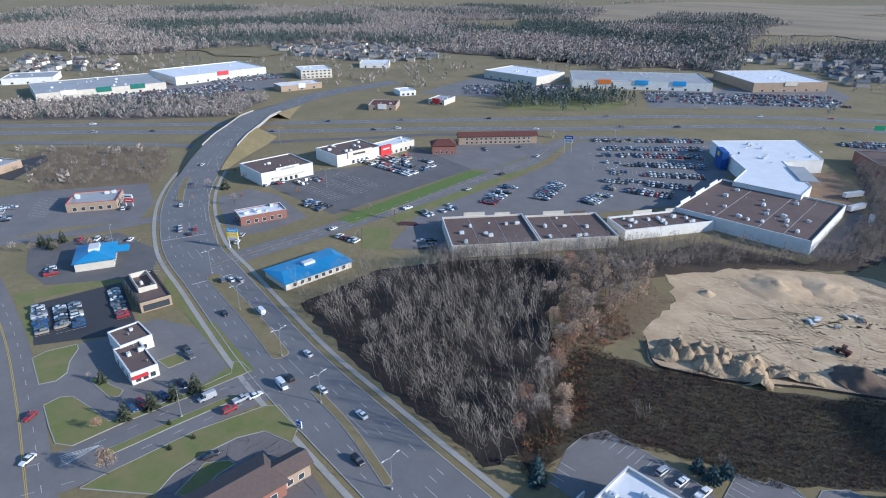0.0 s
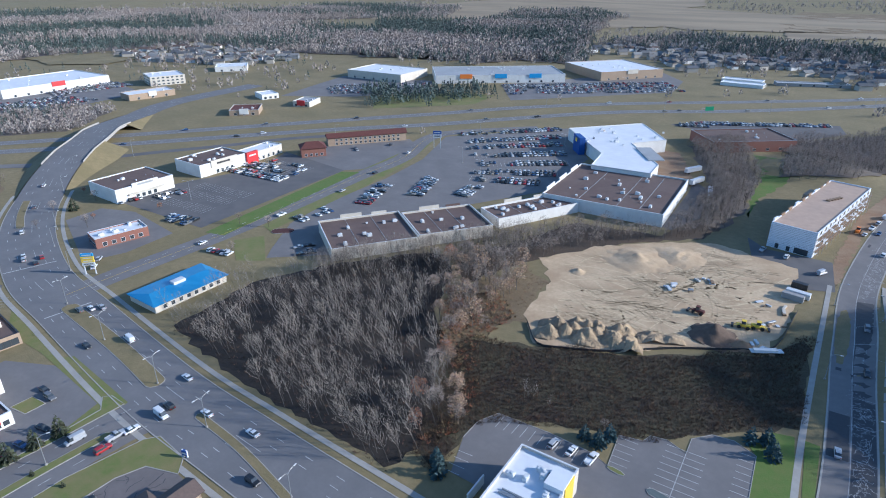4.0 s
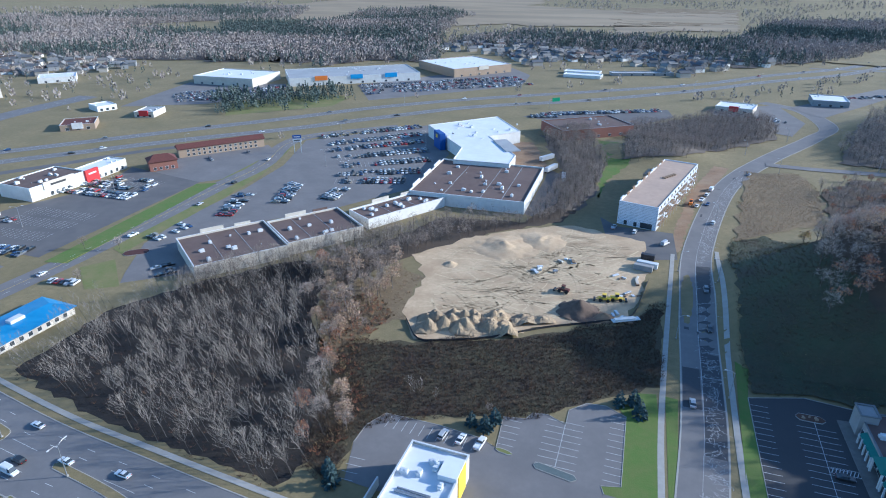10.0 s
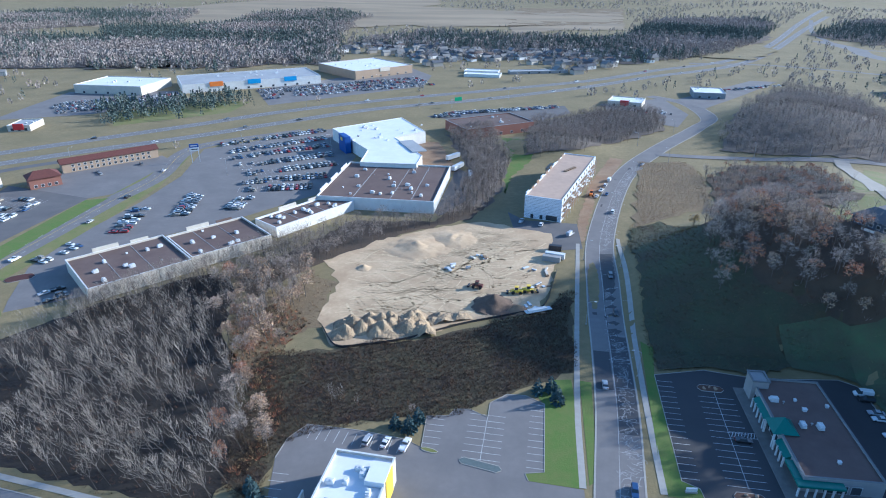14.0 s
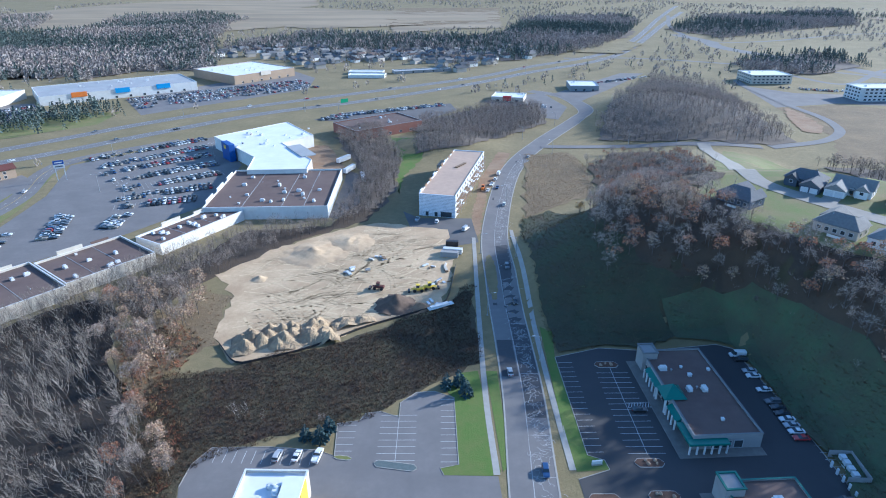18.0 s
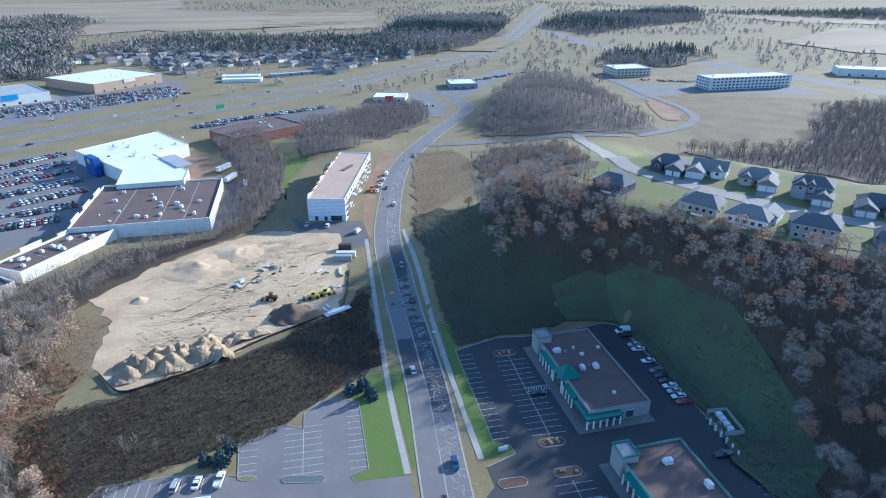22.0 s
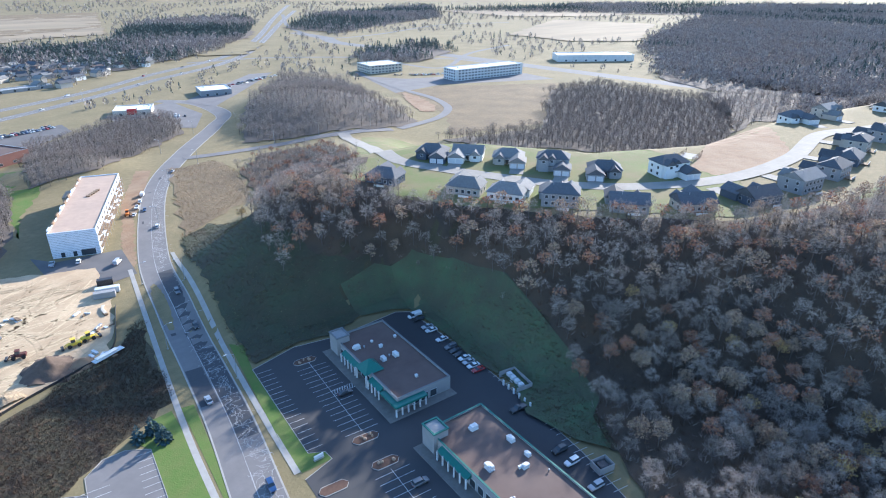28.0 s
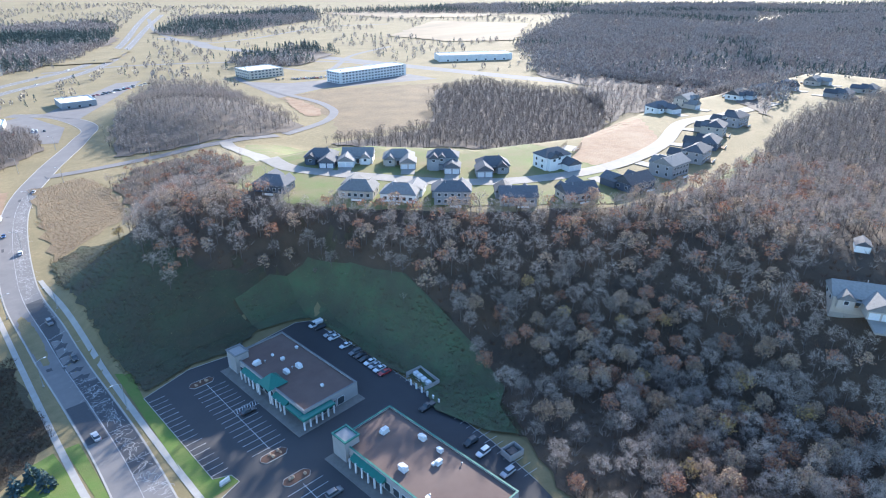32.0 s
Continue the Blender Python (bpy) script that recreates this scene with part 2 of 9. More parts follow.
def spin(bm, profile, sides=12, at=(0, 0, 0)):
    """A turned form: rings of (radius, height)."""
    rings = [[bm.verts.new((at[0] + r * math.cos(k * math.tau / sides), at[1] + r * math.sin(k * math.tau / sides), at[2] + z)) for k in range(sides)] for r, z in profile]
    for a, b in zip(rings, rings[1:]):
        for k in range(sides):
            bm.faces.new((a[k], a[(k + 1) % sides], b[(k + 1) % sides], b[k]))
    bm.faces.new(rings[-1])
    bm.faces.new(rings[0][::-1])
    return bm


# ---- the lie of the land ----
HILL = ((92, 240), (106, 235), (133, 204), (161, 165), (190, 136), (226, 109), (236, 36), (270, -54),
        (640, -54), (650, 185), (400, 200), (300, 186), (226, 210), (186, 258), (165, 270), (140, 270), (110, 258))

TERRACE = ((24, 192), (100, 189), (106, 176), (107, 118), (104, 66), (90, 30), (24, 30))


def poly_distance(x, y, poly):
    """Signed distance to a polygon, negative inside, for arrays."""
    x, y = np.asarray(x, float), np.asarray(y, float)
    best, inside = np.full(x.shape, 1e18), np.zeros(x.shape, bool)
    for (ax, ay), (bx, by) in zip(poly, (*poly[1:], poly[0])):
        dx, dy = bx - ax, by - ay
        s = np.clip(((x - ax) * dx + (y - ay) * dy) / (dx * dx + dy * dy + 1e-9), 0, 1)
        best = np.minimum(best, (x - ax - s * dx) ** 2 + (y - ay - s * dy) ** 2)
        inside ^= ((ay > y) != (by > y)) & (x < dx * (y - ay) / (dy if dy else 1e-9) + ax)
    return np.where(inside, -1, 1) * np.sqrt(best)


def height(x, y):
    """The lie of the land: flat commercial strip, a wooded hill with houses on top, two knolls and far swells."""
    x, y = np.asarray(x, float), np.asarray(y, float)
    s = np.clip(1 - (poly_distance(x, y, HILL) - 2) / 72, 0, 1)
    h = 36 * s * s * (3 - 2 * s)
    # The spur by which the street comes down to the lower road.
    u = np.clip(((x - 140) * 50 + (y - 262) * 166) / (50 * 50 + 166 * 166), 0, 1)
    s = np.clip(1 - (np.hypot(x - 140 - 50 * u, y - 262 - 166 * u) - 10) / 46, 0, 1)
    h = np.maximum(h, (36 - 34 * u) * s * s * (3 - 2 * s))
    h = h * np.clip((poly_distance(x, y, TERRACE) - 1.5) / 16, 0, 1)
    h = h + 15 * np.exp(-(((x - 205) / 62) ** 2 + ((y - 545) / 85) ** 2) ** 1.5)
    h = h + 6 * np.exp(-(((x + 2) / 38) ** 2 + ((y - 452) / 28) ** 2) ** 1.5)
    r = np.hypot(x, y)
    far = np.clip((r - 1500) / 1500, 0, 1)
    return h + far * far * 26 * (np.sin(x * 0.0031 + 1) * np.cos(y * 0.0024 + x * 0.001) + 0.6)


def axis_steps(lo, hi, fine, near):
    out, v = [near[0]], near[0]
    while v < near[1]:
        v += fine
        out.append(v)
    step = fine
    while v < hi:
        step *= 1.12
        v += step
        out.append(v)
    v, step = near[0], fine
    while v > lo:
        step *= 1.12
        v -= step
        out.insert(0, v)
    return np.array(out)


gx, gy = axis_steps(-6000, 6000, 6.0, (-132, 564)), axis_steps(-6000, 6000, 6.0, (-90, 660))
GX, GY = np.meshgrid(gx, gy)
GZ = height(GX, GY)
ix, iy = int(np.argmin(abs(gx + 132))), int(np.argmin(abs(gy + 90)))
FINE = GZ[iy:, ix:]
FINE_X, FINE_Y = 115, 124
me = bpy.data.meshes.new("ground")
n, w = GX.size, len(gx)
idx = np.arange(n).reshape(len(gy), w)
quads = np.stack([idx[:-1, :-1], idx[:-1, 1:], idx[1:, 1:], idx[1:, :-1]], -1).reshape(-1, 4)
me.from_pydata(np.stack([GX.ravel(), GY.ravel(), GZ.ravel()], 1).tolist(), [], quads.tolist())
me.polygons.foreach_set("use_smooth", [True] * len(me.polygons))
me.materials.append(M["grass_dry"])
ground = tagged(new("ground", me), "dry late-autumn grass and bare ground, flat with a hill", "ground", kind="structure")


def smooth_line(pts, step=6.0):
    """A flowing line through the points."""
    pts = [Vector((*p, 0)) for p in pts]
    ext = [pts[0] * 2 - pts[1], *pts, pts[-1] * 2 - pts[-2]]
    out = []
    for i in range(1, len(ext) - 2):
        p0, p1, p2, p3 = ext[i - 1 : i + 3]
        k = max(1, int((p2 - p1).length / step))
        for j in range(k):
            t = j / k
            out.append(0.5 * (2 * p1 + (p2 - p0) * t + (2 * p0 - 5 * p1 + 4 * p2 - p3) * t * t + (3 * p1 - p0 - 3 * p2 + p3) * t ** 3))
    out.append(pts[-1])
    return out


def sides_of(line):
    res = []
    for i, p in enumerate(line):
        d = line[min(i + 1, len(line) - 1)] - line[max(i - 1, 0)]
        d.normalize()
        res.append(Vector((-d.y, d.x, 0)))
    return res


def lift(x, y, up):
    """The ground's own surface at a place, and so much above it."""
    if x < 24 and (abs(x + 2) > 90 or abs(y - 452) > 80) and x * x + y * y < 2.2e6:
        return up
    u, v = (x + 132) / 6.0, (y + 90) / 6.0
    i, j = int(u), int(v)
    if 0 <= u and 0 <= v and i < FINE_X and j < FINE_Y:
        u, v = u - i, v - j
        g = FINE
        return float(g[j, i] * (1 - u) * (1 - v) + g[j, i + 1] * u * (1 - v) + g[j + 1, i] * (1 - u) * v + g[j + 1, i + 1] * u * v) + up
    return float(height(x, y)) + up


def ribbon(bm, line, left, right, up, cuts=4, thick=0.0):
    """A strip along a line between two sideways offsets (left of travel is positive), lying on the land."""
    ns = sides_of(line)
    rows = []
    for p, s in zip(line, ns):
        row = []
        for k in range(cuts + 1):
            q = p + s * (left + (right - left) * k / cuts)
            row.append(bm.verts.new((q.x, q.y, lift(q.x, q.y, up))))
        rows.append(row)
    for a, b in zip(rows, rows[1:]):
        for k in range(cuts):
            bm.faces.new((a[k], a[k + 1], b[k + 1], b[k]))
    if thick:
        for k in (0, cuts):
            low = [bm.verts.new((r[k].co.x, r[k].co.y, r[k].co.z - thick)) for r in rows]
            for i in range(len(rows) - 1):
                f = (rows[i][k], rows[i + 1][k], low[i + 1], low[i])
                bm.faces.new(f if k == 0 else f[::-1])
    return bm


def dashes(bm, line, off, up, width=0.15, on=3.0, gap=9.0, start=0.0):
    ns = sides_of(line)
    run, acc = 0.0, start
    for i in range(len(line) - 1):
        seg = (line[i + 1] - line[i]).length
        d = (line[i + 1] - line[i]) / max(seg, 1e-6)
        while acc < run + seg:
            p = line[i] + d * (acc - run) + ns[i] * off
            q = p + d * on
            s = ns[i] * width / 2
            vs = [bm.verts.new((v.x, v.y, lift(v.x, v.y, up))) for v in (p - s, q - s, q + s, p + s)]
            bm.faces.new(vs)
            acc += on + gap
        run += seg
    return bm


def patch(name, poly, material, up, label, category, rough=0.0, cell=0.0, seed=1):
    """A flat area on the land with a given outline; rough lets the edge wander by so many metres."""
    rnd = random.Random(seed)
    pts = [Vector((*p, 0)) for p in poly]
    if rough:
        fine = []
        for a, b in zip(pts, pts[1:] + pts[:1]):
            k = max(1, int((b - a).length / (rough * 2.5)))
            fine += [a.lerp(b, j / k) + Vector((rnd.uniform(-rough, rough), rnd.uniform(-rough, rough), 0)) * (1 if j else 0.3) for j in range(k)]
        pts = fine
    bm = bmesh.new()
    bm.faces.new([bm.verts.new(p) for p in pts])
    bmesh.ops.triangulate(bm, faces=bm.faces[:])
    if cell:
        xs, ys = [p.x for p in pts], [p.y for p in pts]
        for axis, lo, hi in ((0, min(xs), max(xs)), (1, min(ys), max(ys))):
            v = math.floor(lo / cell) * cell + cell
            while v < hi:
                co, no = [0, 0, 0], [0, 0, 0]
                co[axis], no[axis] = v, 1
                bmesh.ops.bisect_plane(bm, geom=bm.verts[:] + bm.edges[:] + bm.faces[:], plane_co=co, plane_no=no)
                v += cell
    for v in bm.verts:
        v.co.z = lift(v.co.x, v.co.y, up)
    bmesh.ops.recalc_face_normals(bm, faces=bm.faces[:])
    if sum(f.normal.z for f in bm.faces) < 0:
        bmesh.ops.reverse_faces(bm, faces=bm.faces[:])
    return tagged(link(name, mesh_of(name, bm, material)), label, category, kind="structure")


ZONE = {
    "lot_a": ((-64.4, 105.9), (-68.4, 119.3), (-68.1, 127.3), (-64.7, 133.7), (-48.3, 133.9), (-35.0, 132.6), (-30.0, 130.4), (-31.1, 143.6), (-24.7, 144.9), (-23.4, 148.1), (-18.8, 148.9), (-13.2, 146.3), (-13.2, 153.0), (-8.5, 158.0), (-2.8, 158.6), (3.3, 155.4), (4.1, 127.0), (-0.9, 125.7), (0.1, 123.2), (14.4, 122.8), (15.5, 101.6)),
    "lawn_a": ((5.8, 168.2), (11.4, 169.5), (15.2, 124.4), (12.9, 122.9), (0.1, 123.2), (-0.9, 125.7), (4.1, 127.0), (3.3, 155.4), (0.4, 159.5)),
    "verge_a": ((14.1, 169.4), (17.8, 169.1), (17.9, 126.7), (15.8, 124.4)),
    "lot_b": ((38.3, 177.1), (54.6, 182.6), (71.1, 180.8), (96.5, 184.7), (101.3, 182.1), (103.6, 155.7), (104.4, 133.1), (104.4, 114.3), (103.6, 90.3), (101.2, 71.8), (96.5, 52.7), (21.8, 100.5), (35.6, 114.7), (35.3, 121.6), (44.3, 125.0), (43.7, 128.5), (39.5, 130.4)),
    "lawn_b": ((35.8, 196.7), (39.8, 193.3), (38.3, 177.1), (39.5, 130.4), (43.7, 128.5), (44.3, 125.0), (35.5, 124.3), (34.4, 129.9)),
    "green_slope": ((111.1, 193.9), (121.6, 167.8), (128.2, 136.3), (126.5, 119.4), (111.5, 85.3), (104.1, 95.3), (105.4, 125.3), (105.3, 158.2), (102.2, 183.7), (97.3, 186.2), (84.1, 189.1), (80.0, 200.0), (95.6, 201.0)),
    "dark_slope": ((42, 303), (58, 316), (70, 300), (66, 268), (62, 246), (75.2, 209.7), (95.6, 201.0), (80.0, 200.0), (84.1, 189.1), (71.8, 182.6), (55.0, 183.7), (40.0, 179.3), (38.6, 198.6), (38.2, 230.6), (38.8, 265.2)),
    "dry_slope": ((60, 427), (90, 433), (96, 395), (93, 365), (88, 342), (74, 334), (58, 318), (42.7, 305)),
    "dirt": ((-99.2, 239.9), (-79.0, 268.1), (-52.8, 290.6), (-34.1, 299.8), (2.4, 290.3), (5.6, 265.2), (2.8, 236.5), (-0.0, 214.3), (-9.8, 208.6), (-29.0, 197.4), (-46.9, 184.0), (-61.9, 177.4), (-71.4, 173.9), (-80.7, 187.3), (-84.3, 200.0), (-84.9, 220.8)),
    "disturbed": ((-112.0, 185.1), (-112.3, 205.3), (-100.7, 226.8), (-84.9, 220.8), (-84.3, 200.0), (-79.5, 185.5), (-101.6, 184.2)),
    "brush": ((-96.0, 150.2), (-91.6, 164.6), (-71.7, 171.9), (-46.4, 182.2), (0.3, 210.1), (10.7, 229.6), (13.2, 173.6), (-1.5, 163.8), (-19.7, 148.7), (-40.2, 141.3), (-60.8, 133.8), (-68.6, 119.4), (-66.4, 102.5), (-76.1, 107.4)),
    "yard": ((13.9, 294.5), (23.7, 376.0), (39.9, 433.2), (49.2, 431.7), (26.3, 347.4), (17.4, 278.9)),
    "site_lot": ((-21.8, 316.7), (-12.2, 306.1), (15.1, 305.8), (17.4, 274.4), (4.6, 269.8), (-16.2, 290.8)),
    "lot_main": ((-210.8, 181.7), (-225.9, 209.2), (-230.3, 242.2), (-229.0, 294.8), (-233.1, 342.9), (-252.3, 404.5), (-181.6, 481.1), (-136.3, 404.9), (-135.2, 324.8), (-160.0, 285.0), (-214.7, 221.6), (-183.0, 190.9), (-205.2, 173.2)),
    "lot_store": ((-329.6, 180.8), (-331.7, 219.5), (-313.5, 267.3), (-326.3, 306.1), (-262.5, 294.8), (-260.2, 180.6)),
    "lot_bank": ((-329.3, 149.3), (-330.2, 169.6), (-309.4, 176.2), (-266.4, 168.5), (-265.1, 142.3), (-271.6, 125.7)),
    "lot_motel": ((-301.9, 296.8), (-312.9, 335.8), (-272.7, 383.7), (-260.0, 373.4), (-248.0, 309.5), (-271.7, 285.5)),
    "lot_ff": ((-417.3, 60.7), (-412.2, 82.6), (-383.2, 131.3), (-345.8, 119.3), (-325.8, 103.1), (-343.3, 69.1), (-346.9, 45.2)),
    "lot_blue": ((-326.0, 52.1), (-315.8, 89.4), (-278.6, 95.1), (-256.0, 80.6), (-279.0, 46.6), (-299.8, 44.5)),
    "lot_cars": ((-264.4, 37.7), (-259.2, 70.1), (-222.3, 61.7), (-217.1, 54.6), (-231.2, 30.1)),
    "lot_ff2": ((-206.4, 23.4), (-193.8, 22.8), (-190.8, 30.5), (-180.1, 32.6), (-170.4, 34.1), (-167.6, 46.6), (-166.9, 57.1), (-167.0, 70.7), (-172.7, 74.5), (-200.0, 76.7), (-219.1, 68.4), (-219.0, 49.8), (-221.6, 40.8), (-222.2, 27.9), (-217.6, 24.6)),
    "lot_bottom": ((-134.6, 64.0), (-124.9, 66.9), (-118.8, 66.0), (-97.7, 61.3), (-120, 30), (-133.3, 32.1), (-137.1, 38.9), (-138.2, 47.7), (-137.6, 57.1)),
    "far_lot_a": ((-741.4, 161.2), (-717.9, 290.3), (-712.6, 413.2), (-620.9, 390.6), (-614.0, 323.5), (-634.2, 226.1), (-694.9, 163.8)),
    "far_lot_b": ((-485.2, 456.2), (-513.6, 588.2), (-403.7, 615.2), (-366.8, 555.4), (-420.5, 491.3)),
    "far_lot_c": ((-323.6, 636.9), (-244.1, 753.9), (-203.8, 838.4), (-154.1, 765.4), (-148.0, 690.3), (-274.1, 561.1)),
    "brick_lot": ((-113.6, 540.0), (-86.3, 572.6), (7.7, 610.8), (13.5, 579.0), (-13.2, 540.6), (-88.1, 532.1)),
    "rest_lot": ((41.9, 622.9), (105.2, 665.1), (118.1, 588.1), (101.1, 537.8), (54.0, 569.1)),
    "rest_lot2": ((116.2, 657.9), (221.9, 794.1), (250.5, 792.3), (136.0, 612.0)),
    "off_lot": ((334.2, 707.1), (370.7, 659.4), (428.0, 648.2), (518.6, 617.4), (519.7, 565.9), (384.2, 605.0), (315.7, 586.7)),
    "meadow": ((315.7, 586.7), (380.3, 598.8), (501.1, 540.4), (370.9, 396.3), (266.9, 403.6), (308.4, 476.1)),
    "lawn_home": ((197.3, 423.5), (220.1, 411.4), (264.8, 160.6), (240.1, 138.6), (209.9, 123.4), (127.6, 192.5), (102.8, 234.5)),
    "lawn_east": ((262.1, 108.5), (332.0, 118.0), (296.5, 94.5), (236.5, 84.3)),
    "g1": ((-222.8, 27.4), (-224.1, 32.2), (-221.3, 41.1), (-218.0, 40.5), (-211.8, 35.8), (-205.5, 33.2), (-203.1, 29.2), (-205.0, 24.8)),
    "g2": ((-192.3, 22.7), (-193.2, 27.4), (-190.8, 30.5), (-180.1, 32.6), (-170.7, 34.1), (-167.9, 46.7), (-167.1, 57.3), (-167.1, 71.0), (-172.4, 74.8), (-170.4, 76.7), (-163.5, 76.4), (-164.9, 56.2), (-167.0, 37.0), (-167.2, 23.1), (-171.6, 20.1), (-179.9, 20.9)),
    "g3": ((-149.1, 19.3), (-149.6, 24.8), (-148.8, 50.0), (-144.5, 70.0), (-141.6, 73.4), (-128.9, 71.6), (-124.9, 66.9), (-134.6, 64.0), (-137.6, 57.1), (-138.2, 47.7), (-137.1, 38.9), (-133.3, 32.1)),
    "g4": ((-256.1, 88.3), (-210.5, 79.3), (-165.5, 76.5), (-159.6, 66.3), (-166.3, 55.6), (-170.8, 72.2), (-213.6, 77.4), (-237.5, 77.7)),
    "g5": ((-279.7, 35.5), (-266.6, 71.6), (-259.0, 70.2), (-268.8, 39.8), (-236.1, 31.4), (-234.9, 27.5)),
    "g6": ((-253.7, 177.8), (-262.1, 291.6), (-251.3, 297.3), (-242.4, 180.2)),
    "g7": ((-233.8, 179.0), (-225.3, 190.7), (-203.1, 170.7), (-214.7, 163.7)),
    "g8": ((-253.1, 295.4), (-257.1, 376.4), (-253.3, 389.3), (-234.8, 322.8), (-230.6, 277.5), (-227.3, 196.4), (-235.5, 199.5)),
    "g9": ((-365.6, 456.4), (-398.4, 501.1), (-342.7, 571.3), (-299.1, 574.1), (-295.3, 524.8)),
    "lawn_c": ((-191.3, 57.0), (-191.0, 63.3), (-184.2, 63.7), (-184.3, 57.8)),
    "lawn_d": ((-195.6, 37.0), (-196.1, 40.2), (-189.0, 40.7), (-182.9, 42.6), (-180.6, 40.6), (-182.2, 38.3)),
    "verge_m": ((-206.3, 78.0), (-201.6, 82.4), (-163.4, 77.5), (-162.9, 76.0), (-172.4, 74.8), (-202.3, 77.4)),
    "bank_bed": ((-131.1, 51.2), (-128.6, 51.7), (-128.4, 47.0), (-126.0, 39.0), (-129.6, 35.5), (-134.7, 46.0)),
    "service": ((-63.9, 394.5), (-53.6, 382.1), (-46.8, 331.3), (-56.5, 305.4), (-61.0, 308.0), (-61.6, 372.8)),
    "store_yard": ((-109.9, 454.1), (-85.9, 455.0), (-70.6, 413.1), (-62.2, 387.7), (-64.5, 375), (-82, 374), (-90.3, 396.0)),
    "ravine": ((-40.6, 476.3), (-9.0, 440.6), (-24.9, 379.9), (-25.9, 345.4), (-29.6, 381.3), (-27.7, 414.7)),
    "turned_soil": ((323, 586), (326, 560), (317, 508), (300, 485), (289, 493), (306, 548)),
    "lot_left": ((-471.2, 63.3), (-498.2, 78.4), (-493.7, 90.7), (-498.4, 105.8), (-481.2, 103.3), (-448.3, 73.5)),
    "straw_left": ((-414.6, 77.2), (-506.5, 95.6), (-516.1, 118.0), (-457.7, 172.8), (-415.3, 158.6), (-376.8, 133.1), (-399.1, 100.2)),
    "house_soil": ((246.9, 172.0), (430.4, 269.7), (329.0, 173.9), (310.4, 159.9), (276.0, 153.5), (249.0, 158.4)),
}
LINE = {
    "cross_road": ((-162.0, 10.0), (-158.6, 19.0), (-157.9, 30.0), (-157.3, 47.5), (-155.0, 70.3), (-153.5, 78.5)),
    "left_road": ((-300.3, 28.9), (-243.6, 24.0), (-197.5, 16.9), (-155.0, 9.0), (-144.9, 7.4)),
    "cross2": ((-343.0, 44.4), (-331.3, 70.8), (-320.4, 114.2), (-320.3, 129.8)),
    "mall_road": ((-247.6, 104.8), (-246.9, 131.4), (-244.0, 179.6), (-244.0, 228.4), (-246.3, 290.4), (-246.8, 338.7), (-260.7, 388.8), (-253.4, 420.5), (-202.5, 469.8)),
    "frontage": ((-559.9, 91.9), (-497.0, 151.1), (-431.6, 208.3), (-447.4, 235.9)),
    "median": ((-238.7, 100.3), (-212.0, 96.5), (-188.2, 92.8), (-162.7, 87.7)),
    "median3": ((-337.3, 130.5), (-358.3, 141.3), (-389.9, 162.5), (-424.1, 189.5)),
    "median2": ((-140.6, 85.2), (-117.7, 82.0), (-93.3, 76.0)),
    "ramp_w": ((-545.4, 103.2), (-511.8, 135.1), (-477.3, 166.7), (-440, 196)),
    "ramp_e": ((-432, 212), (-405.5, 254.9), (-378.2, 293.9), (-351.3, 335.9), (-318, 372)),
    "drive_up": ((72.8, 449.2), (98.1, 447.7), (132.5, 448.2), (165.8, 445.1), (189.9, 440.8), (232.3, 439.2)),
    "walk_l": ((15.2, 280.2), (13.7, 204.1), (13.2, 156.0), (14.1, 123.2)),
    "walk_r": ((34.6, 289.5), (34.2, 246.6), (33.9, 194.8), (33.9, 154.9), (34.4, 124.8)),
    "ih_a": ((457.5, 1276.9), (470.5, 1152.6), (461.3, 1047.1), (528.2, 825.4), (577.1, 608.3), (613.6, 460.8), (647.0, 378.4), (679.0, 272.2)),
    "ih_b": ((608.9, 1776.6), (494.5, 1405.9), (474.5, 1162.2), (573.1, 1151.4), (816.7, 1276.4), (985.0, 1246.1)),
    "ih_d": ((177.6, 937.4), (310.1, 923.7), (504.2, 787.8), (536.6, 674.8)),
    "ih_e": ((423.2, 783.7), (456.3, 713.0), (569.6, 815.5), (692.2, 873.0)),
    "ih_c": ((345, 740), (337.3, 709.0), (335.7, 662.9), (332.4, 596.8), (334.5, 549.0), (330.4, 518.9), (319.0, 489.4), (290, 462), (240, 441)),
    "fence": ((-79.5, 185.5), (-70.5, 174.3), (-61.5, 176.3), (-46.7, 183.3), (-28.9, 196.6), (-9.7, 207.8), (0.9, 216.0), (5.6, 248.0)),
}
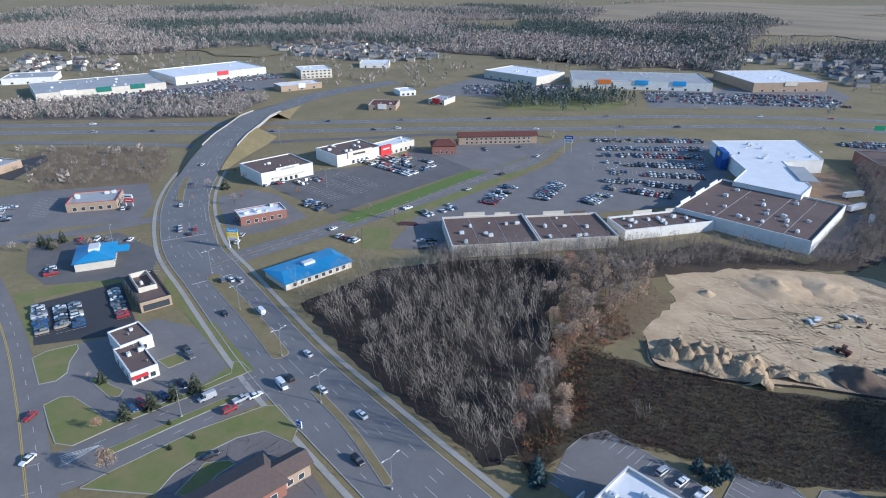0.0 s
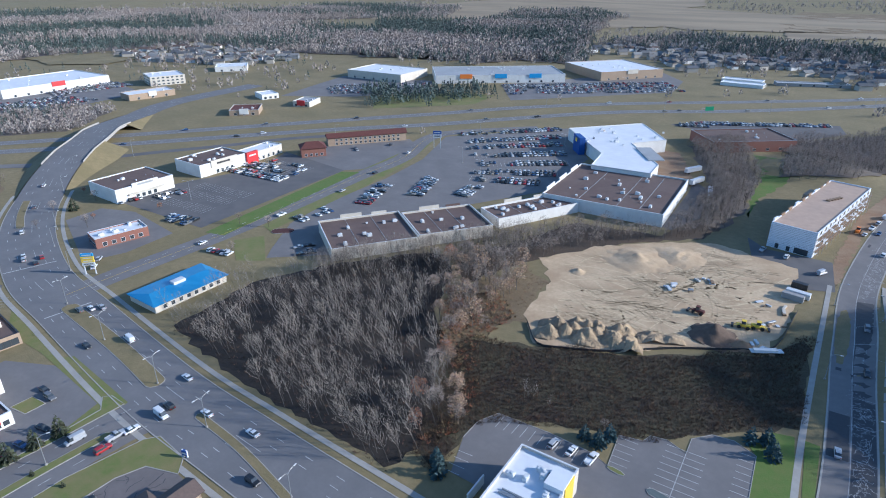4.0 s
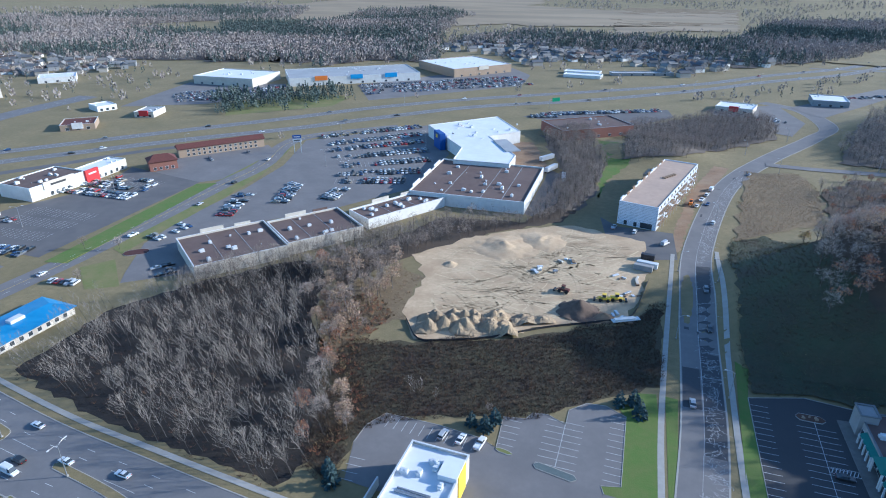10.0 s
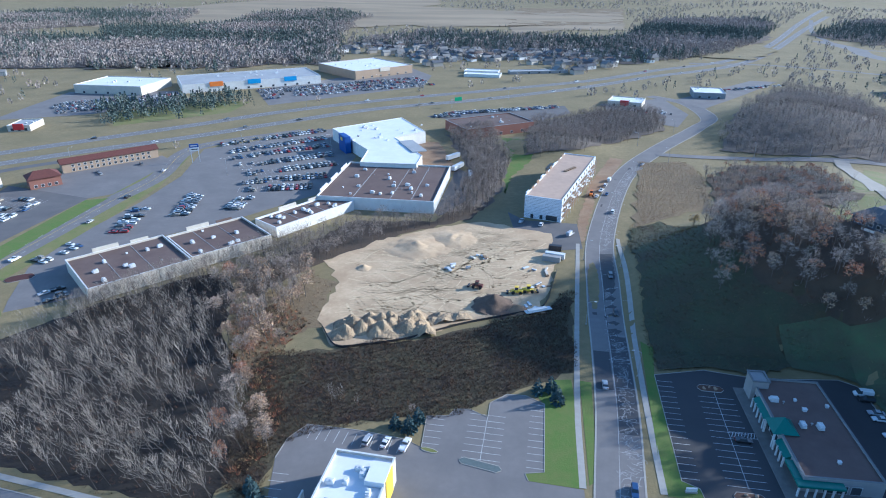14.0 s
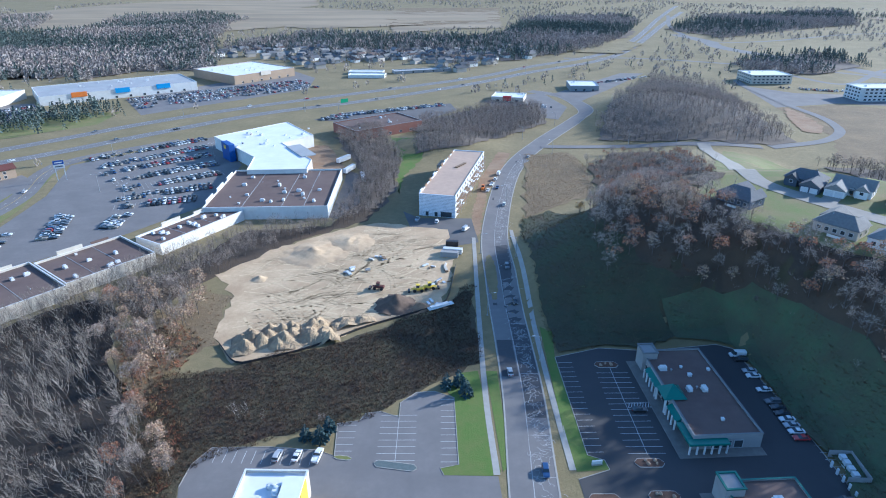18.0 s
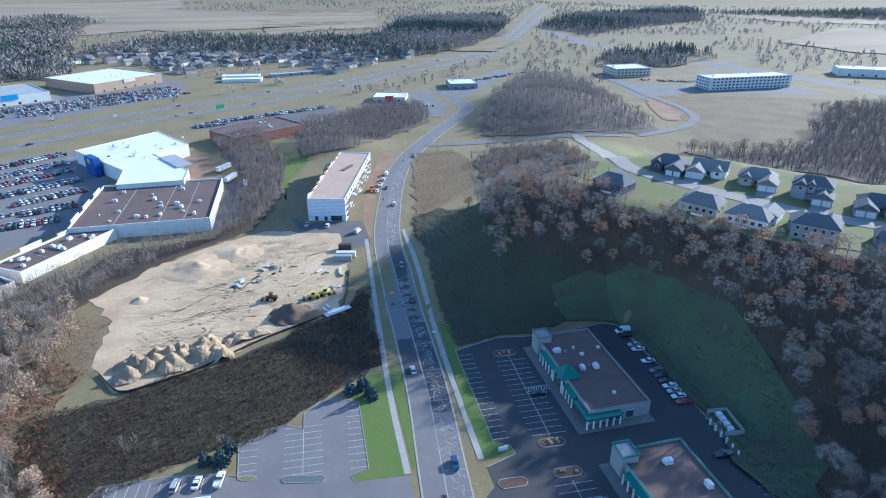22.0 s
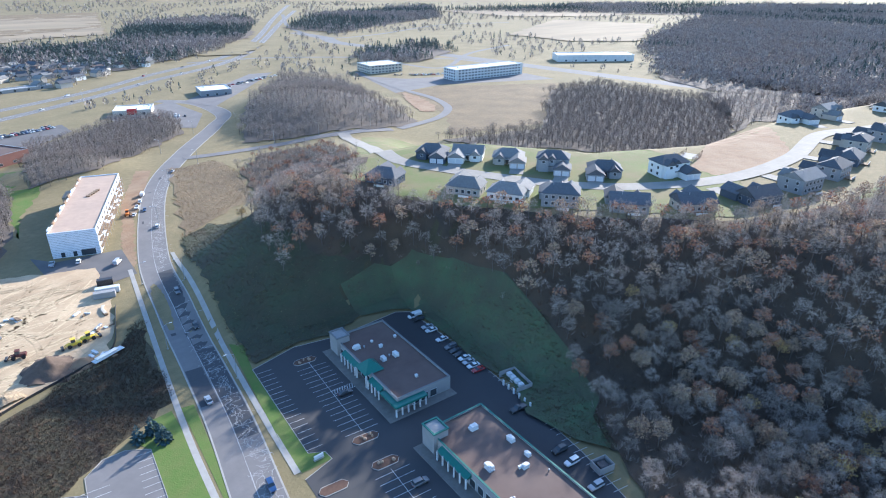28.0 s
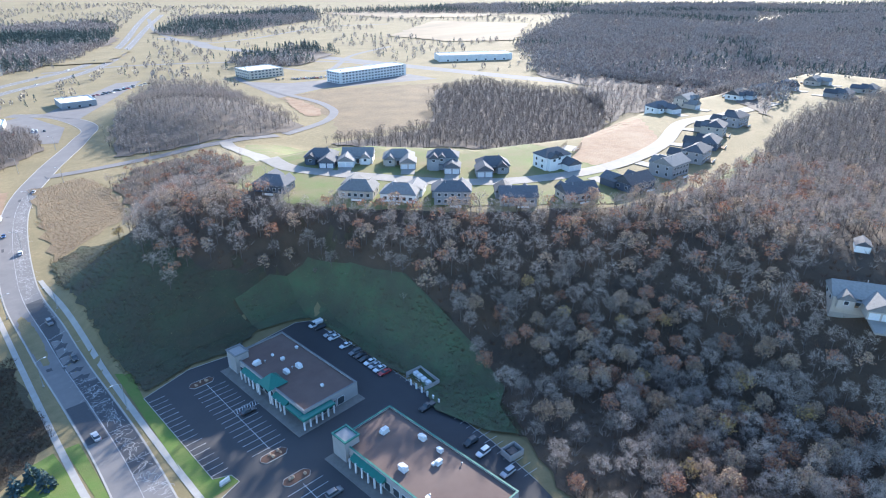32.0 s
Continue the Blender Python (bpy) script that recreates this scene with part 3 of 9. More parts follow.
WOOD = {
    "birch": ((-190, 113), (-150, 104.5), (-112, 101), (-80, 98), (-75, 113), (-80, 140), (-100, 158), (-115, 176), (-122, 200), (-135, 222), (-150, 214), (-176, 182), (-192, 152)),
    "belt": ((-135, 222), (-116, 200), (-98, 242), (-72, 276), (-40, 303), (-34, 330), (-38, 390), (-58, 420), (-52, 366), (-58, 296), (-100, 290), (-122, 240)),
    "brickwood": ((-86, 478), (-51.0, 498.6), (-29, 414.7), (-29, 356.4), (-34, 322), (-44, 322), (-50.0, 381.9), (-63, 415.0)),
    "knoll_w": ((-18.8, 423.1), (-22.6, 530.2), (49.6, 600.6), (93.8, 593.2), (87.4, 521.7), (51.7, 483.7), (20.2, 438.4)),
    "knoll_e": ((119.8, 467.5), (142.8, 545.4), (251.6, 761.1), (303.5, 698.3), (269.7, 508.3), (267.7, 456.8), (243.3, 444.0), (191.5, 445.1)),
    "hillside": ((67.9, 268.8), (80.5, 272.6), (101.8, 244.1), (103.4, 224.8), (127.6, 192.5), (155.8, 157.7), (206.3, 121.0), (270, 106), (315, 110), (390, 126), (480, 128), (640, 90), (640, -60), (270, -80), (160, -40), (120, 0), (97.6, 52.0), (107.2, 73.5), (121.2, 108.4), (128.7, 133.7), (121.8, 164.5), (110.3, 194.9), (82.7, 204.9), (60.4, 228.2)),
    "behind": ((253.6, 395.4), (342.8, 382.5), (466.7, 511.4), (537.0, 509.0), (563.1, 361.1), (465.7, 288.9), (358.0, 248.3), (314.2, 324.4), (264.3, 361.5)),
    "east_far": ((465.7, 288.9), (590.7, 413.8), (672.6, 362.3), (682.0, 239.2), (414.1, 141.7), (545.7, 268.5), (518.7, 303.0)),
    "east_far2": ((869.2, 743.3), (1134.7, 900.7), (1559.8, 879.5), (1531.8, 580.8), (712.2, 251.2), (662.5, 388.1), (709.3, 554.5)),
    "hwy_brush": ((-660.1, 89.0), (-713.5, 125.5), (-667.8, 211.7), (-603.8, 311.5), (-562.6, 319.8), (-521.6, 255.7), (-562.6, 197.8)),
    "forest_a": ((-1120.8, 173.5), (-1548.1, 251.9), (-1676.8, 447.2), (-1663.8, 702.4), (-1379.0, 884.2), (-1133.4, 1106.0), (-709.9, 1057.8), (-583.7, 974.2), (-409.6, 1045.7), (-326.2, 900.3), (-506.1, 759.4), (-618.6, 745.9), (-786.5, 690.4), (-974.6, 744.1), (-978.8, 578.8), (-989.9, 453.9), (-1024.0, 338.2), (-1205.2, 280.3)),
    "forest_b": ((-604.9, 725.3), (-986.2, 1281.6), (-694.6, 1349.4), (-460.6, 1310.6), (-391.4, 1054.9), (-395.6, 915.2), (-465.1, 762.6), (-551.9, 755.6)),
    "forest_c": ((-381.7, 1086.3), (-183.3, 1099.8), (123.2, 1223.1), (188.7, 1504.3), (399.4, 1601.5), (331.0, 1303.7), (102.7, 1067.0), (-124.0, 1009.4)),
    "forest_d": ((-368.3, 1089.6), (-270.5, 1297.4), (101.9, 1209.5), (231.4, 1702.2), (499.6, 1755.3), (378.1, 1276.6), (256.6, 1049.4), (84.8, 905.9), (-79.7, 1094.9), (-285.8, 1092.1)),
    "forest_e": ((-561.7, 907.3), (-808.5, 1332.7), (-708.8, 1497.8), (-536.6, 1576.6), (-465.0, 1392.9), (-426.0, 1177.5), (-291.2, 825.6), (-388.2, 822.4), (-428.8, 742.7)),
    "forest_f": ((400.1, 882.3), (527.7, 975.4), (585.9, 959.3), (558.9, 846.8), (455.5, 776.7), (389.2, 785.7)),
    "forest_g": ((472.4, 1387.0), (674.1, 1691.7), (1180.3, 1930.8), (941.0, 1481.9), (738.1, 1361.2), (525.8, 1207.2)),
    "forest_h": ((-701.0, 1165.0), (-829.3, 1719.5), (-651.8, 1851.7), (-495.6, 1672.3), (-520.7, 1260.7)),
    "brush_left": ((-516.2, 96.2), (-498.2, 131.7), (-453.1, 170.9), (-402.7, 153.1), (-375.9, 131.0), (-405.3, 86.7), (-456.4, 81.6)),
    "hill_nw": ((92, 335), (96, 392), (122, 432), (150, 432), (162, 400), (146, 337), (124, 262), (110, 250), (100, 262), (100, 300)),
    "forest_i": ((-1819.6, 323.7), (-2149.8, 524.3), (-1880.1, 971.1), (-1430.8, 1445.0), (-1115.3, 1385.8), (-1182.1, 1153.5), (-1436.8, 921.9), (-1727.4, 730.3), (-1737.7, 464.6)),
    "forest_j": ((1166.5, 926.5), (1905.6, 1266.2), (2406.5, 966.4), (1578.4, 620.4), (1591.2, 897.8)),
    "forest_k": ((-1314.6, 1018.9), (-1532.4, 1665.6), (-1054.0, 1755.2), (-868.2, 1388.3), (-1025.7, 1334.0), (-1195.4, 1117.4)),
    "forest_l": ((710.9, 584.3), (732.7, 510.7), (697.5, 245.3), (454.0, 157.8), (642.4, 344.7), (610.2, 421.1), (618.2, 480.4)),
    "park_pines": ((-372.4, 460.4), (-420.2, 523.2), (-387.1, 543.5), (-325.3, 598.1), (-300.9, 588.7), (-295.8, 546.4), (-336.9, 511.7)),
    "hill_w": ((57, 212), (66, 262), (76, 300), (92, 335), (100, 300), (98, 262), (108, 240), (117, 222), (95, 202)),
    "forest_m": ((729.4, 267.3), (1350.9, 579.6), (1977.3, 682.9), (2530.7, 478.6), (865.3, 141.8), (841.8, 213.3)),
    "forest_n": ((1060.5, 1684.4), (1623.7, 1690.5), (2190.5, 1136.2), (2866.7, 551.2), (2491.8, 470.4), (1909.1, 733.2), (1556.0, 1148.9)),
}
FIELD = {
    "a": ((-1024.4, 1273.6), (-1207.4, 1785.4), (-877.4, 2901.6), (-552.8, 2910.3), (-417.9, 2232.4), (-650.9, 1531.1), (-861.1, 1399.6)),
    "b": ((-477.2, 1406.1), (-531.6, 1786.9), (-341.8, 1856.9), (-290.9, 1605.1)),
    "c": ((-876.2, 1455.0), (-963.1, 1877.7), (-564.3, 2180.7), (-140.1, 1953.7), (-144.4, 1670.0), (-443.0, 1373.2)),
    "d": ((-161.2, 1701.2), (-134.5, 2088.9), (176.6, 2064.9), (140.4, 1570.5), (-112.3, 1456.4)),
    "e": ((-795.5, 1310.3), (-937.8, 1556.4), (-557.0, 1639.2), (-172.1, 1979.4), (170.2, 2033.2), (129.0, 1535.3), (-294.7, 1419.9), (-533.2, 1607.1), (-696.6, 1470.9)),
    "f": ((-128.0, 1755.0), (-48.4, 2053.9), (159.3, 1903.8), (132.4, 1424.6), (8.9, 1404.2), (-101.9, 1276.1)),
    "g": ((800.2, 1010.6), (1122.4, 1238.3), (1236.1, 1015.4), (923.7, 791.2), (819.8, 855.7)),
    "h": ((1063.2, 1674.3), (1803.7, 1643.2), (2007.1, 1335.9), (1297.6, 1255.2), (1094.3, 1385.5)),
    "i": ((-1003.8, 460.5), (-1003.0, 529.2), (-861.9, 568.2), (-845.8, 488.7), (-908.5, 441.1)),
    "j": ((344.8, 1109.3), (268.2, 980.0), (193.2, 1011.6), (318.7, 1189.2)),
}

# ---- ground covers, lots and lawns ----
for key, name, mat, up, label, cat, rough, cell in (
    ("brush", "brush_ground", "brush", 0.05, "dark brown brush-covered ground below the building site", "ground", 1.5, 0),
    ("disturbed", "disturbed_ground", "straw", 0.06, "trampled straw and bare earth beside the building site", "ground", 2.0, 0),
    ("dirt", "building_site", "sand", 0.10, "pale graded sand of a building site with wheel tracks", "ground", 1.5, 0),
    ("yard", "site_yard", "soil", 0.07, "orange bare soil beside the unfinished building", "ground", 0.8, 0),
    ("site_lot", "site_apron", "asphalt", 0.08, "grey paved apron in front of the unfinished building", "pavement", 0, 0),
    ("green_slope", "weedy_slope", "weeds", 0.85, "green weedy slope above the parking lot", "grass", 4.5, 6),
    ("dark_slope", "shaded_slope", "rough_green", 0.6, "rough slope grass, coloured dark for the hill shade", "grass", 1.0, 6),
    ("dry_slope", "straw_slope", "straw", 0.25, "straw-coloured rough grass beside the road", "grass", 3.0, 6),
    ("lot_a", "parking_lot", "asphalt_old", 0.06, "grey worn parking lot with white stall lines", "parking lot", 0, 0),
    ("lot_b", "parking_lot", "asphalt_new", 0.06, "fresh black parking lot with white stall lines", "parking lot", 0, 0),
    ("lawn_a", "lawn", "grass_lush", 0.09, "green mown lawn beside the parking lot", "lawn", 0, 0),
    ("verge_a", "lawn", "grass_lush", 0.05, "green mown verge between path and road", "lawn", 0, 0),
    ("lawn_b", "lawn", "grass_lush", 0.09, "green mown strip beside the parking lot", "lawn", 0, 0),
    ("lot_left", "parking_lot", "asphalt_new", 0.05, "dark parking lot beside a tan shop", "parking lot", 0, 0),
    ("straw_left", "rough_field", "straw", 0.03, "tan rough field with brush beside the highway ramp", "grass", 2.0, 0),
    ("g1", "lawn", "grass_green", 0.12, "green mown lawn beside the drive-through", "lawn", 0, 0),
    ("g2", "lawn", "grass_green", 0.12, "green mown corner lawn", "lawn", 0, 0),
    ("g3", "lawn", "grass_green", 0.12, "green mown lawn round the low bank", "lawn", 0, 0),
    ("lawn_c", "lawn", "grass_green", 0.12, "small kerbed lawn beside the drive-through", "lawn", 0, 0),
    ("lawn_d", "lawn", "grass_green", 0.12, "small kerbed lawn with shrubs in the drive-through lot", "lawn", 0, 0),
    ("verge_m", "lawn", "grass_green", 0.092, "green verge between the drive-through and the wide road", "lawn", 0, 0),
    ("bank_bed", "lawn", "grass_green", 0.11, "kerbed lawn beside the low bank", "lawn", 0, 0),
    ("g4", "lawn", "grass_green", 0.065, "green verge along the wide road", "lawn", 0, 0),
    ("g5", "lawn", "grass_green", 0.04, "green verge round the dark lot", "lawn", 0, 0),
    ("g6", "lawn", "grass_lush", 0.09, "green verge along the mall road", "lawn", 0, 0),
    ("g7", "lawn", "grass_green", 0.07, "green lawn at the lot entrance", "lawn", 0, 0),
    ("g8", "lawn", "grass_green", 0.068, "green verge along the mall road", "lawn", 0, 0),
    ("g9", "lawn", "grass_green", 0.05, "green lawn among pines beyond the highway", "lawn", 0, 0),
    ("lot_main", "parking_lot", "asphalt_old", 0.06, "large grey parking lot of the shopping strip", "parking lot", 0, 0),
    ("lot_store", "parking_lot", "asphalt", 0.06, "dark parking lot in front of the stores", "parking lot", 0, 0),
    ("lot_bank", "parking_lot", "asphalt_old", 0.05, "grey parking lot round the brick bank", "parking lot", 0, 0),
    ("lot_motel", "parking_lot", "asphalt_old", 0.05, "grey parking lot of the motel", "parking lot", 0, 0),
    ("lot_ff", "parking_lot", "asphalt_old", 0.05, "grey parking lot of a restaurant", "parking lot", 0, 0),
    ("lot_blue", "parking_lot", "asphalt", 0.05, "parking lot round the blue-roofed restaurant", "parking lot", 0, 0),
    ("lot_cars", "parking_lot", "asphalt_new", 0.07, "dark parking lot full of cars", "parking lot", 0, 0),
    ("lot_ff2", "parking_lot", "asphalt_old", 0.05, "grey drive-through lot", "parking lot", 0, 0),
    ("lot_bottom", "parking_lot", "asphalt_warm", 0.05, "cracked grey lot round the low bank", "parking lot", 0, 0),
    ("far_lot_a", "parking_lot", "asphalt_old", 0.05, "distant parking lot of the large stores", "parking lot", 0, 0),
    ("far_lot_b", "parking_lot", "asphalt_old", 0.05, "distant parking lot of a store", "parking lot", 0, 0),
    ("far_lot_c", "parking_lot", "asphalt_old", 0.05, "distant parking lot beyond the highway", "parking lot", 0, 0),
    ("store_yard", "loading_yard", "soil", 0.045, "worn earth and gravel yard behind the white-roofed store", "ground", 0.8, 0),
    ("service", "service_road", "asphalt", 0.05, "dark service road behind the large store", "road", 0, 0),
    ("ravine", "lawn", "grass_lush", 0.06, "green grassy ravine between trees and the unfinished hotel", "lawn", 1.5, 0),
    ("turned_soil", "turned_soil", "soil", 0.4, "bare orange soil beside the access road", "ground", 2.0, 6),
    ("brick_lot", "parking_lot", "asphalt", 0.05, "parking lot behind the red brick building", "parking lot", 0, 0),
    ("rest_lot", "parking_lot", "asphalt_old", 0.2, "parking lot of a roadside restaurant", "parking lot", 0, 6),
    ("rest_lot2", "parking_lot", "asphalt_old", 0.25, "parking lot below the wooded knoll", "parking lot", 0, 6),
    ("off_lot", "parking_lot", "asphalt_old", 0.05, "parking lot of the distant offices", "parking lot", 0, 0),
    ("meadow", "meadow", "straw", 0.1, "tan meadow on the far side of the hill", "grass", 3.0, 12),
    ("lawn_home", "lawn", "grass_thin", 0.25, "green lawns round the hilltop houses", "lawn", 1.0, 8),
    ("lawn_east", "lawn", "grass_thin", 0.25, "green lawn behind the hilltop houses", "lawn", 1.0, 8),
    ("house_soil", "house_plot", "soil", 0.3, "bare earth of a house plot under construction", "ground", 1.0, 8),
):
    patch(name, ZONE[key], M[mat], up, label, cat, rough, cell)

# ---- roads ----
def road(name, pts, width, mat, label, up=0.08):
    line = smooth_line(pts, 5.0)
    ob = link(name, mesh_of(name, ribbon(bmesh.new(), line, width / 2, -width / 2, up), M[mat]))
    tagged(ob, label, "road", kind="structure")
    return ob, line


HWY_FAR = ((-1500, -880), (-900, -215), (-619, 105), (-496, 242), (-372, 390), (-305, 468), (-252, 533), (-176, 603), (-76, 676), (40, 766), (118, 854), (240, 978), (354, 1193), (551, 1675), (769, 2176))
HWY_NEAR = ((-1470, -890), (-870, -225), (-592, 99), (-470, 229), (-350, 367), (-285, 432), (-234, 492), (-166, 565), (-71, 630), (38, 726), (112, 806), (225, 915), (323, 1085), (522, 1539), (693, 1908))
MAIN = ((-30, 76), (-83, 80), (-120, 83), (-161, 87), (-230, 99), (-279, 109), (-342, 137), (-399, 179), (-453, 235), (-505, 292), (-548, 370), (-555, 486))
SIDE = ((20, 40), (23, 114), (25, 155), (25, 188), (24.6, 231), (27, 294), (45, 391), (75, 462), (115, 534), (131, 568), (125, 641), (94, 676))
STREET = ((190, 441), (182, 404), (168, 360), (159, 328), (146, 292), (139, 268), (141, 249), (159, 218), (182, 186), (211, 165), (254, 153), (306, 157), (363, 174), (404, 167), (470, 160))
hwy_far, l_far = road("highway_westbound", HWY_FAR, 12.5, "highway", "two-lane highway carriageway with shoulders")
hwy_near, l_near = road("highway_eastbound", HWY_NEAR, 12.5, "highway", "two-lane highway carriageway with shoulders")
def bridge_rise(x, y):
    """How far the wide road is lifted over the highway."""
    d = math.hypot(x + 455, y - 237)
    return 7.0 * max(0.0, min(1.0, (115 - d) / 85)) ** 1.0 if d < 115 else 0.0


main_road, l_main = road("main_road", MAIN, 24, "main_asphalt", "wide grey multi-lane road with a planted median")
for p in main_road.data.vertices:
    p.co.z += bridge_rise(p.co.x, p.co.y)
side_road, l_side = road("side_road", SIDE, 13.0, "asphalt_old", "grey road with crack-sealed patches")
street, l_street = road("street", STREET, 9.0, "street_slab", "pale concrete residential street on the hill", 0.4)
for key, name, width, mat, up, label in (
    ("cross_road", "cross_road", 17, "asphalt_old", 0.07, "grey side street with a grass median"),
    ("left_road", "side_street", 13, "asphalt_old", 0.085, "grey street with lane lines"),
    ("cross2", "access_road", 9, "asphalt_old", 0.055, "grey access road between lots"),
    ("mall_road", "mall_road", 13, "asphalt_old", 0.075, "curving mall access road"),
    ("frontage", "frontage_road", 8, "asphalt_old", 0.065, "frontage road beside the highway"),
    ("drive_up", "hill_road", 8, "asphalt_old", 0.3, "road climbing past the wooded knoll"),
    ("ih_a", "interstate", 26, "highway", 0.06, "pale interstate highway"),
    ("ih_b", "ramp", 9, "highway", 0.05, "pale curving highway ramp"),
    ("ih_d", "ramp", 9, "highway", 0.055, "pale highway ramp"),
    ("ih_e", "ramp", 8, "highway", 0.045, "pale curving ramp road"),
    ("ih_c", "access_road", 8, "highway", 0.3, "pale access road to the offices"),
    ("ramp_w", "ramp", 9, "asphalt", 0.058, "grey slip road beside the highway"),
    ("ramp_e", "frontage_road", 8, "asphalt", 0.057, "grey service road behind the stores"),
    ("walk_l", "pavement", 1.8, "concrete", 0.1, "pale concrete footpath"),
    ("walk_r", "pavement", 1.8, "concrete", 0.1, "pale concrete footpath"),
):
    road(name, LINE[key], width, mat, label, up)

# The overpass: sloping grass banks, a deck and pale parapets.
ns = sides_of(l_main)
bank = [i for i, p in enumerate(l_main) if bridge_rise(p.x, p.y) > 0.05]
def near_highway(p, gap):
    return min(min((p - q).length for q in l_far), min((p - q).length for q in l_near)) < gap
bm, pm, dm = bmesh.new(), bmesh.new(), bmesh.new()
for i in bank[:-1]:
    p, q, s, t = l_main[i], l_main[i + 1], ns[i], ns[i + 1]
    hp, hq = bridge_rise(p.x, p.y), bridge_rise(q.x, q.y)
    for side in (1, -1):
        a, b2 = p + s * side * 12.4, q + t * side * 12.4
        if not near_highway(p, 15):
            c, d2 = p + s * side * (12.4 + 2.2 * hp), q + t * side * (12.4 + 2.2 * hq)
            f = [bm.verts.new(v) for v in (a + Vector((0, 0, hp + 0.02)), b2 + Vector((0, 0, hq + 0.02)), d2, c)]
            bm.faces.new(f if side < 0 else f[::-1])
        if hp > 4.5:
            e = s * side * 0.3
            lo = [pm.verts.new(v + Vector((0, 0, h0))) for v, h0 in ((a, hp - 1.3), (b2, hq - 1.3), (b2 + e, hq - 1.3), (a + e, hp - 1.3))]
            hi = [pm.verts.new(v + Vector((0, 0, h0))) for v, h0 in ((a, hp + 0.95), (b2, hq + 0.95), (b2 + e, hq + 0.95), (a + e, hp + 0.95))]
            pm.faces.new(hi)
            pm.faces.new(lo[::-1])
            for k in range(4):
                pm.faces.new((lo[k], lo[(k + 1) % 4], hi[(k + 1) % 4], hi[k]))
    if hp > 4.5:
        f = [dm.verts.new(v) for v in (p + s * 12.3 + Vector((0, 0, hp - 1.2)), p - s * 12.3 + Vector((0, 0, hp - 1.2)), q - t * 12.3 + Vector((0, 0, hq - 1.2)), q + t * 12.3 + Vector((0, 0, hq - 1.2)))]
        dm.faces.new(f)
for b3 in (bm, pm):
    bmesh.ops.recalc_face_normals(b3, faces=b3.faces[:])
tagged(link("embankment", mesh_of("embankment", bm, M["grass_dry"])), "sloping dry-grass banks of the overpass", "bank", kind="structure")
tagged(link("bridge_parapet", mesh_of("bridge_parapet", pm, M["concrete"])), "pale concrete parapets of the overpass", "bridge", kind="structure")
tagged(link("bridge_deck", mesh_of("bridge_deck", dm, M["concrete"])), "concrete underside of the overpass", "bridge", kind="structure")
bm = bmesh.new()
for k in (-9, -3, 3, 9):
    i = min(range(len(l_main)), key=lambda j: (l_main[j] - Vector((-455, 237, 0))).length)
    c = l_main[i] + ns[i] * k
    tube(bm, ((c.x, c.y, 0), (c.x, c.y, 5.8)), (0.5, 0.5), 8)
tagged(link("bridge_pier", mesh_of("bridge_pier", bm, M["concrete"])), "round concrete piers of the overpass", "bridge", kind="structure")

# ---- building materials ----
M["roof_brown"] = surf("brown_roof_membrane", (0.135, 0.09, 0.075), (0.105, 0.07, 0.06), 3.0, 0.9, c=(0.17, 0.125, 0.105), c_size=16.0, c_amount=0.6)
M["roof_white"] = surf("white_roof_membrane", (0.80, 0.81, 0.82), (0.72, 0.73, 0.75), 4.0, 0.7, c=(0.62, 0.63, 0.65), c_size=14.0, c_amount=0.5)
M["roof_tan"] = surf("tan_gravel_roof", (0.52, 0.38, 0.28), (0.45, 0.325, 0.24), 3.0, 0.95, c=(0.38, 0.285, 0.22), c_size=12.0, c_amount=0.5)
M["roof_grey"] = surf("grey_roof_membrane", (0.42, 0.43, 0.44), (0.34, 0.35, 0.36), 4.0, 0.85, c=(0.28, 0.29, 0.30), c_size=18.0, c_amount=0.6)
M["roof_blue"] = surf("bright_blue_metal_roof", (0.045, 0.25, 0.50), (0.035, 0.21, 0.44), 3.0, 0.45, c=(0.07, 0.29, 0.50), c_size=8.0, c_amount=0.5)
M["roof_red"] = surf("dark_red_shingles", (0.13, 0.045, 0.035), (0.095, 0.035, 0.03), 1.5, 0.9)
# These two shingle colours are raised to hold sun glare on the roofs.
M["shingle"] = surf("charcoal_shingles", (0.115, 0.12, 0.13), (0.08, 0.083, 0.092), 0.8, 0.9, per_object=0.3)
M["shingle_tan"] = surf("weathered_grey_shingles", (0.25, 0.245, 0.235), (0.18, 0.175, 0.168), 0.8, 0.9, per_object=0.2)
M["shingle_brown"] = surf("brown_shingles", (0.14, 0.10, 0.085), (0.10, 0.075, 0.065), 0.8, 0.9)
M["wall_white"] = surf("white_wall", (0.76, 0.75, 0.72), (0.68, 0.67, 0.64), 3.0, 0.85, c=(0.58, 0.56, 0.52), c_size=6.0, c_amount=0.4)
M["wall_cream"] = surf("cream_stucco", (0.62, 0.57, 0.48), (0.55, 0.50, 0.42), 3.0, 0.9, c=(0.48, 0.44, 0.37), c_size=6.0, c_amount=0.4)
M["wall_grey"] = surf("grey_block_wall", (0.36, 0.35, 0.34), (0.30, 0.295, 0.29), 2.0, 0.9, c=(0.25, 0.245, 0.24), c_size=6.0, c_amount=0.4)
M["wall_tan"] = surf("tan_block_wall", (0.40, 0.30, 0.21), (0.33, 0.245, 0.17), 1.0, 0.9, c=(0.28, 0.21, 0.15), c_size=5.0, c_amount=0.4)
M["brick"] = surf("red_brick", (0.30, 0.135, 0.095), (0.22, 0.10, 0.075), 0.5, 0.9, c=(0.20, 0.10, 0.08), c_size=5.0, c_amount=0.5)
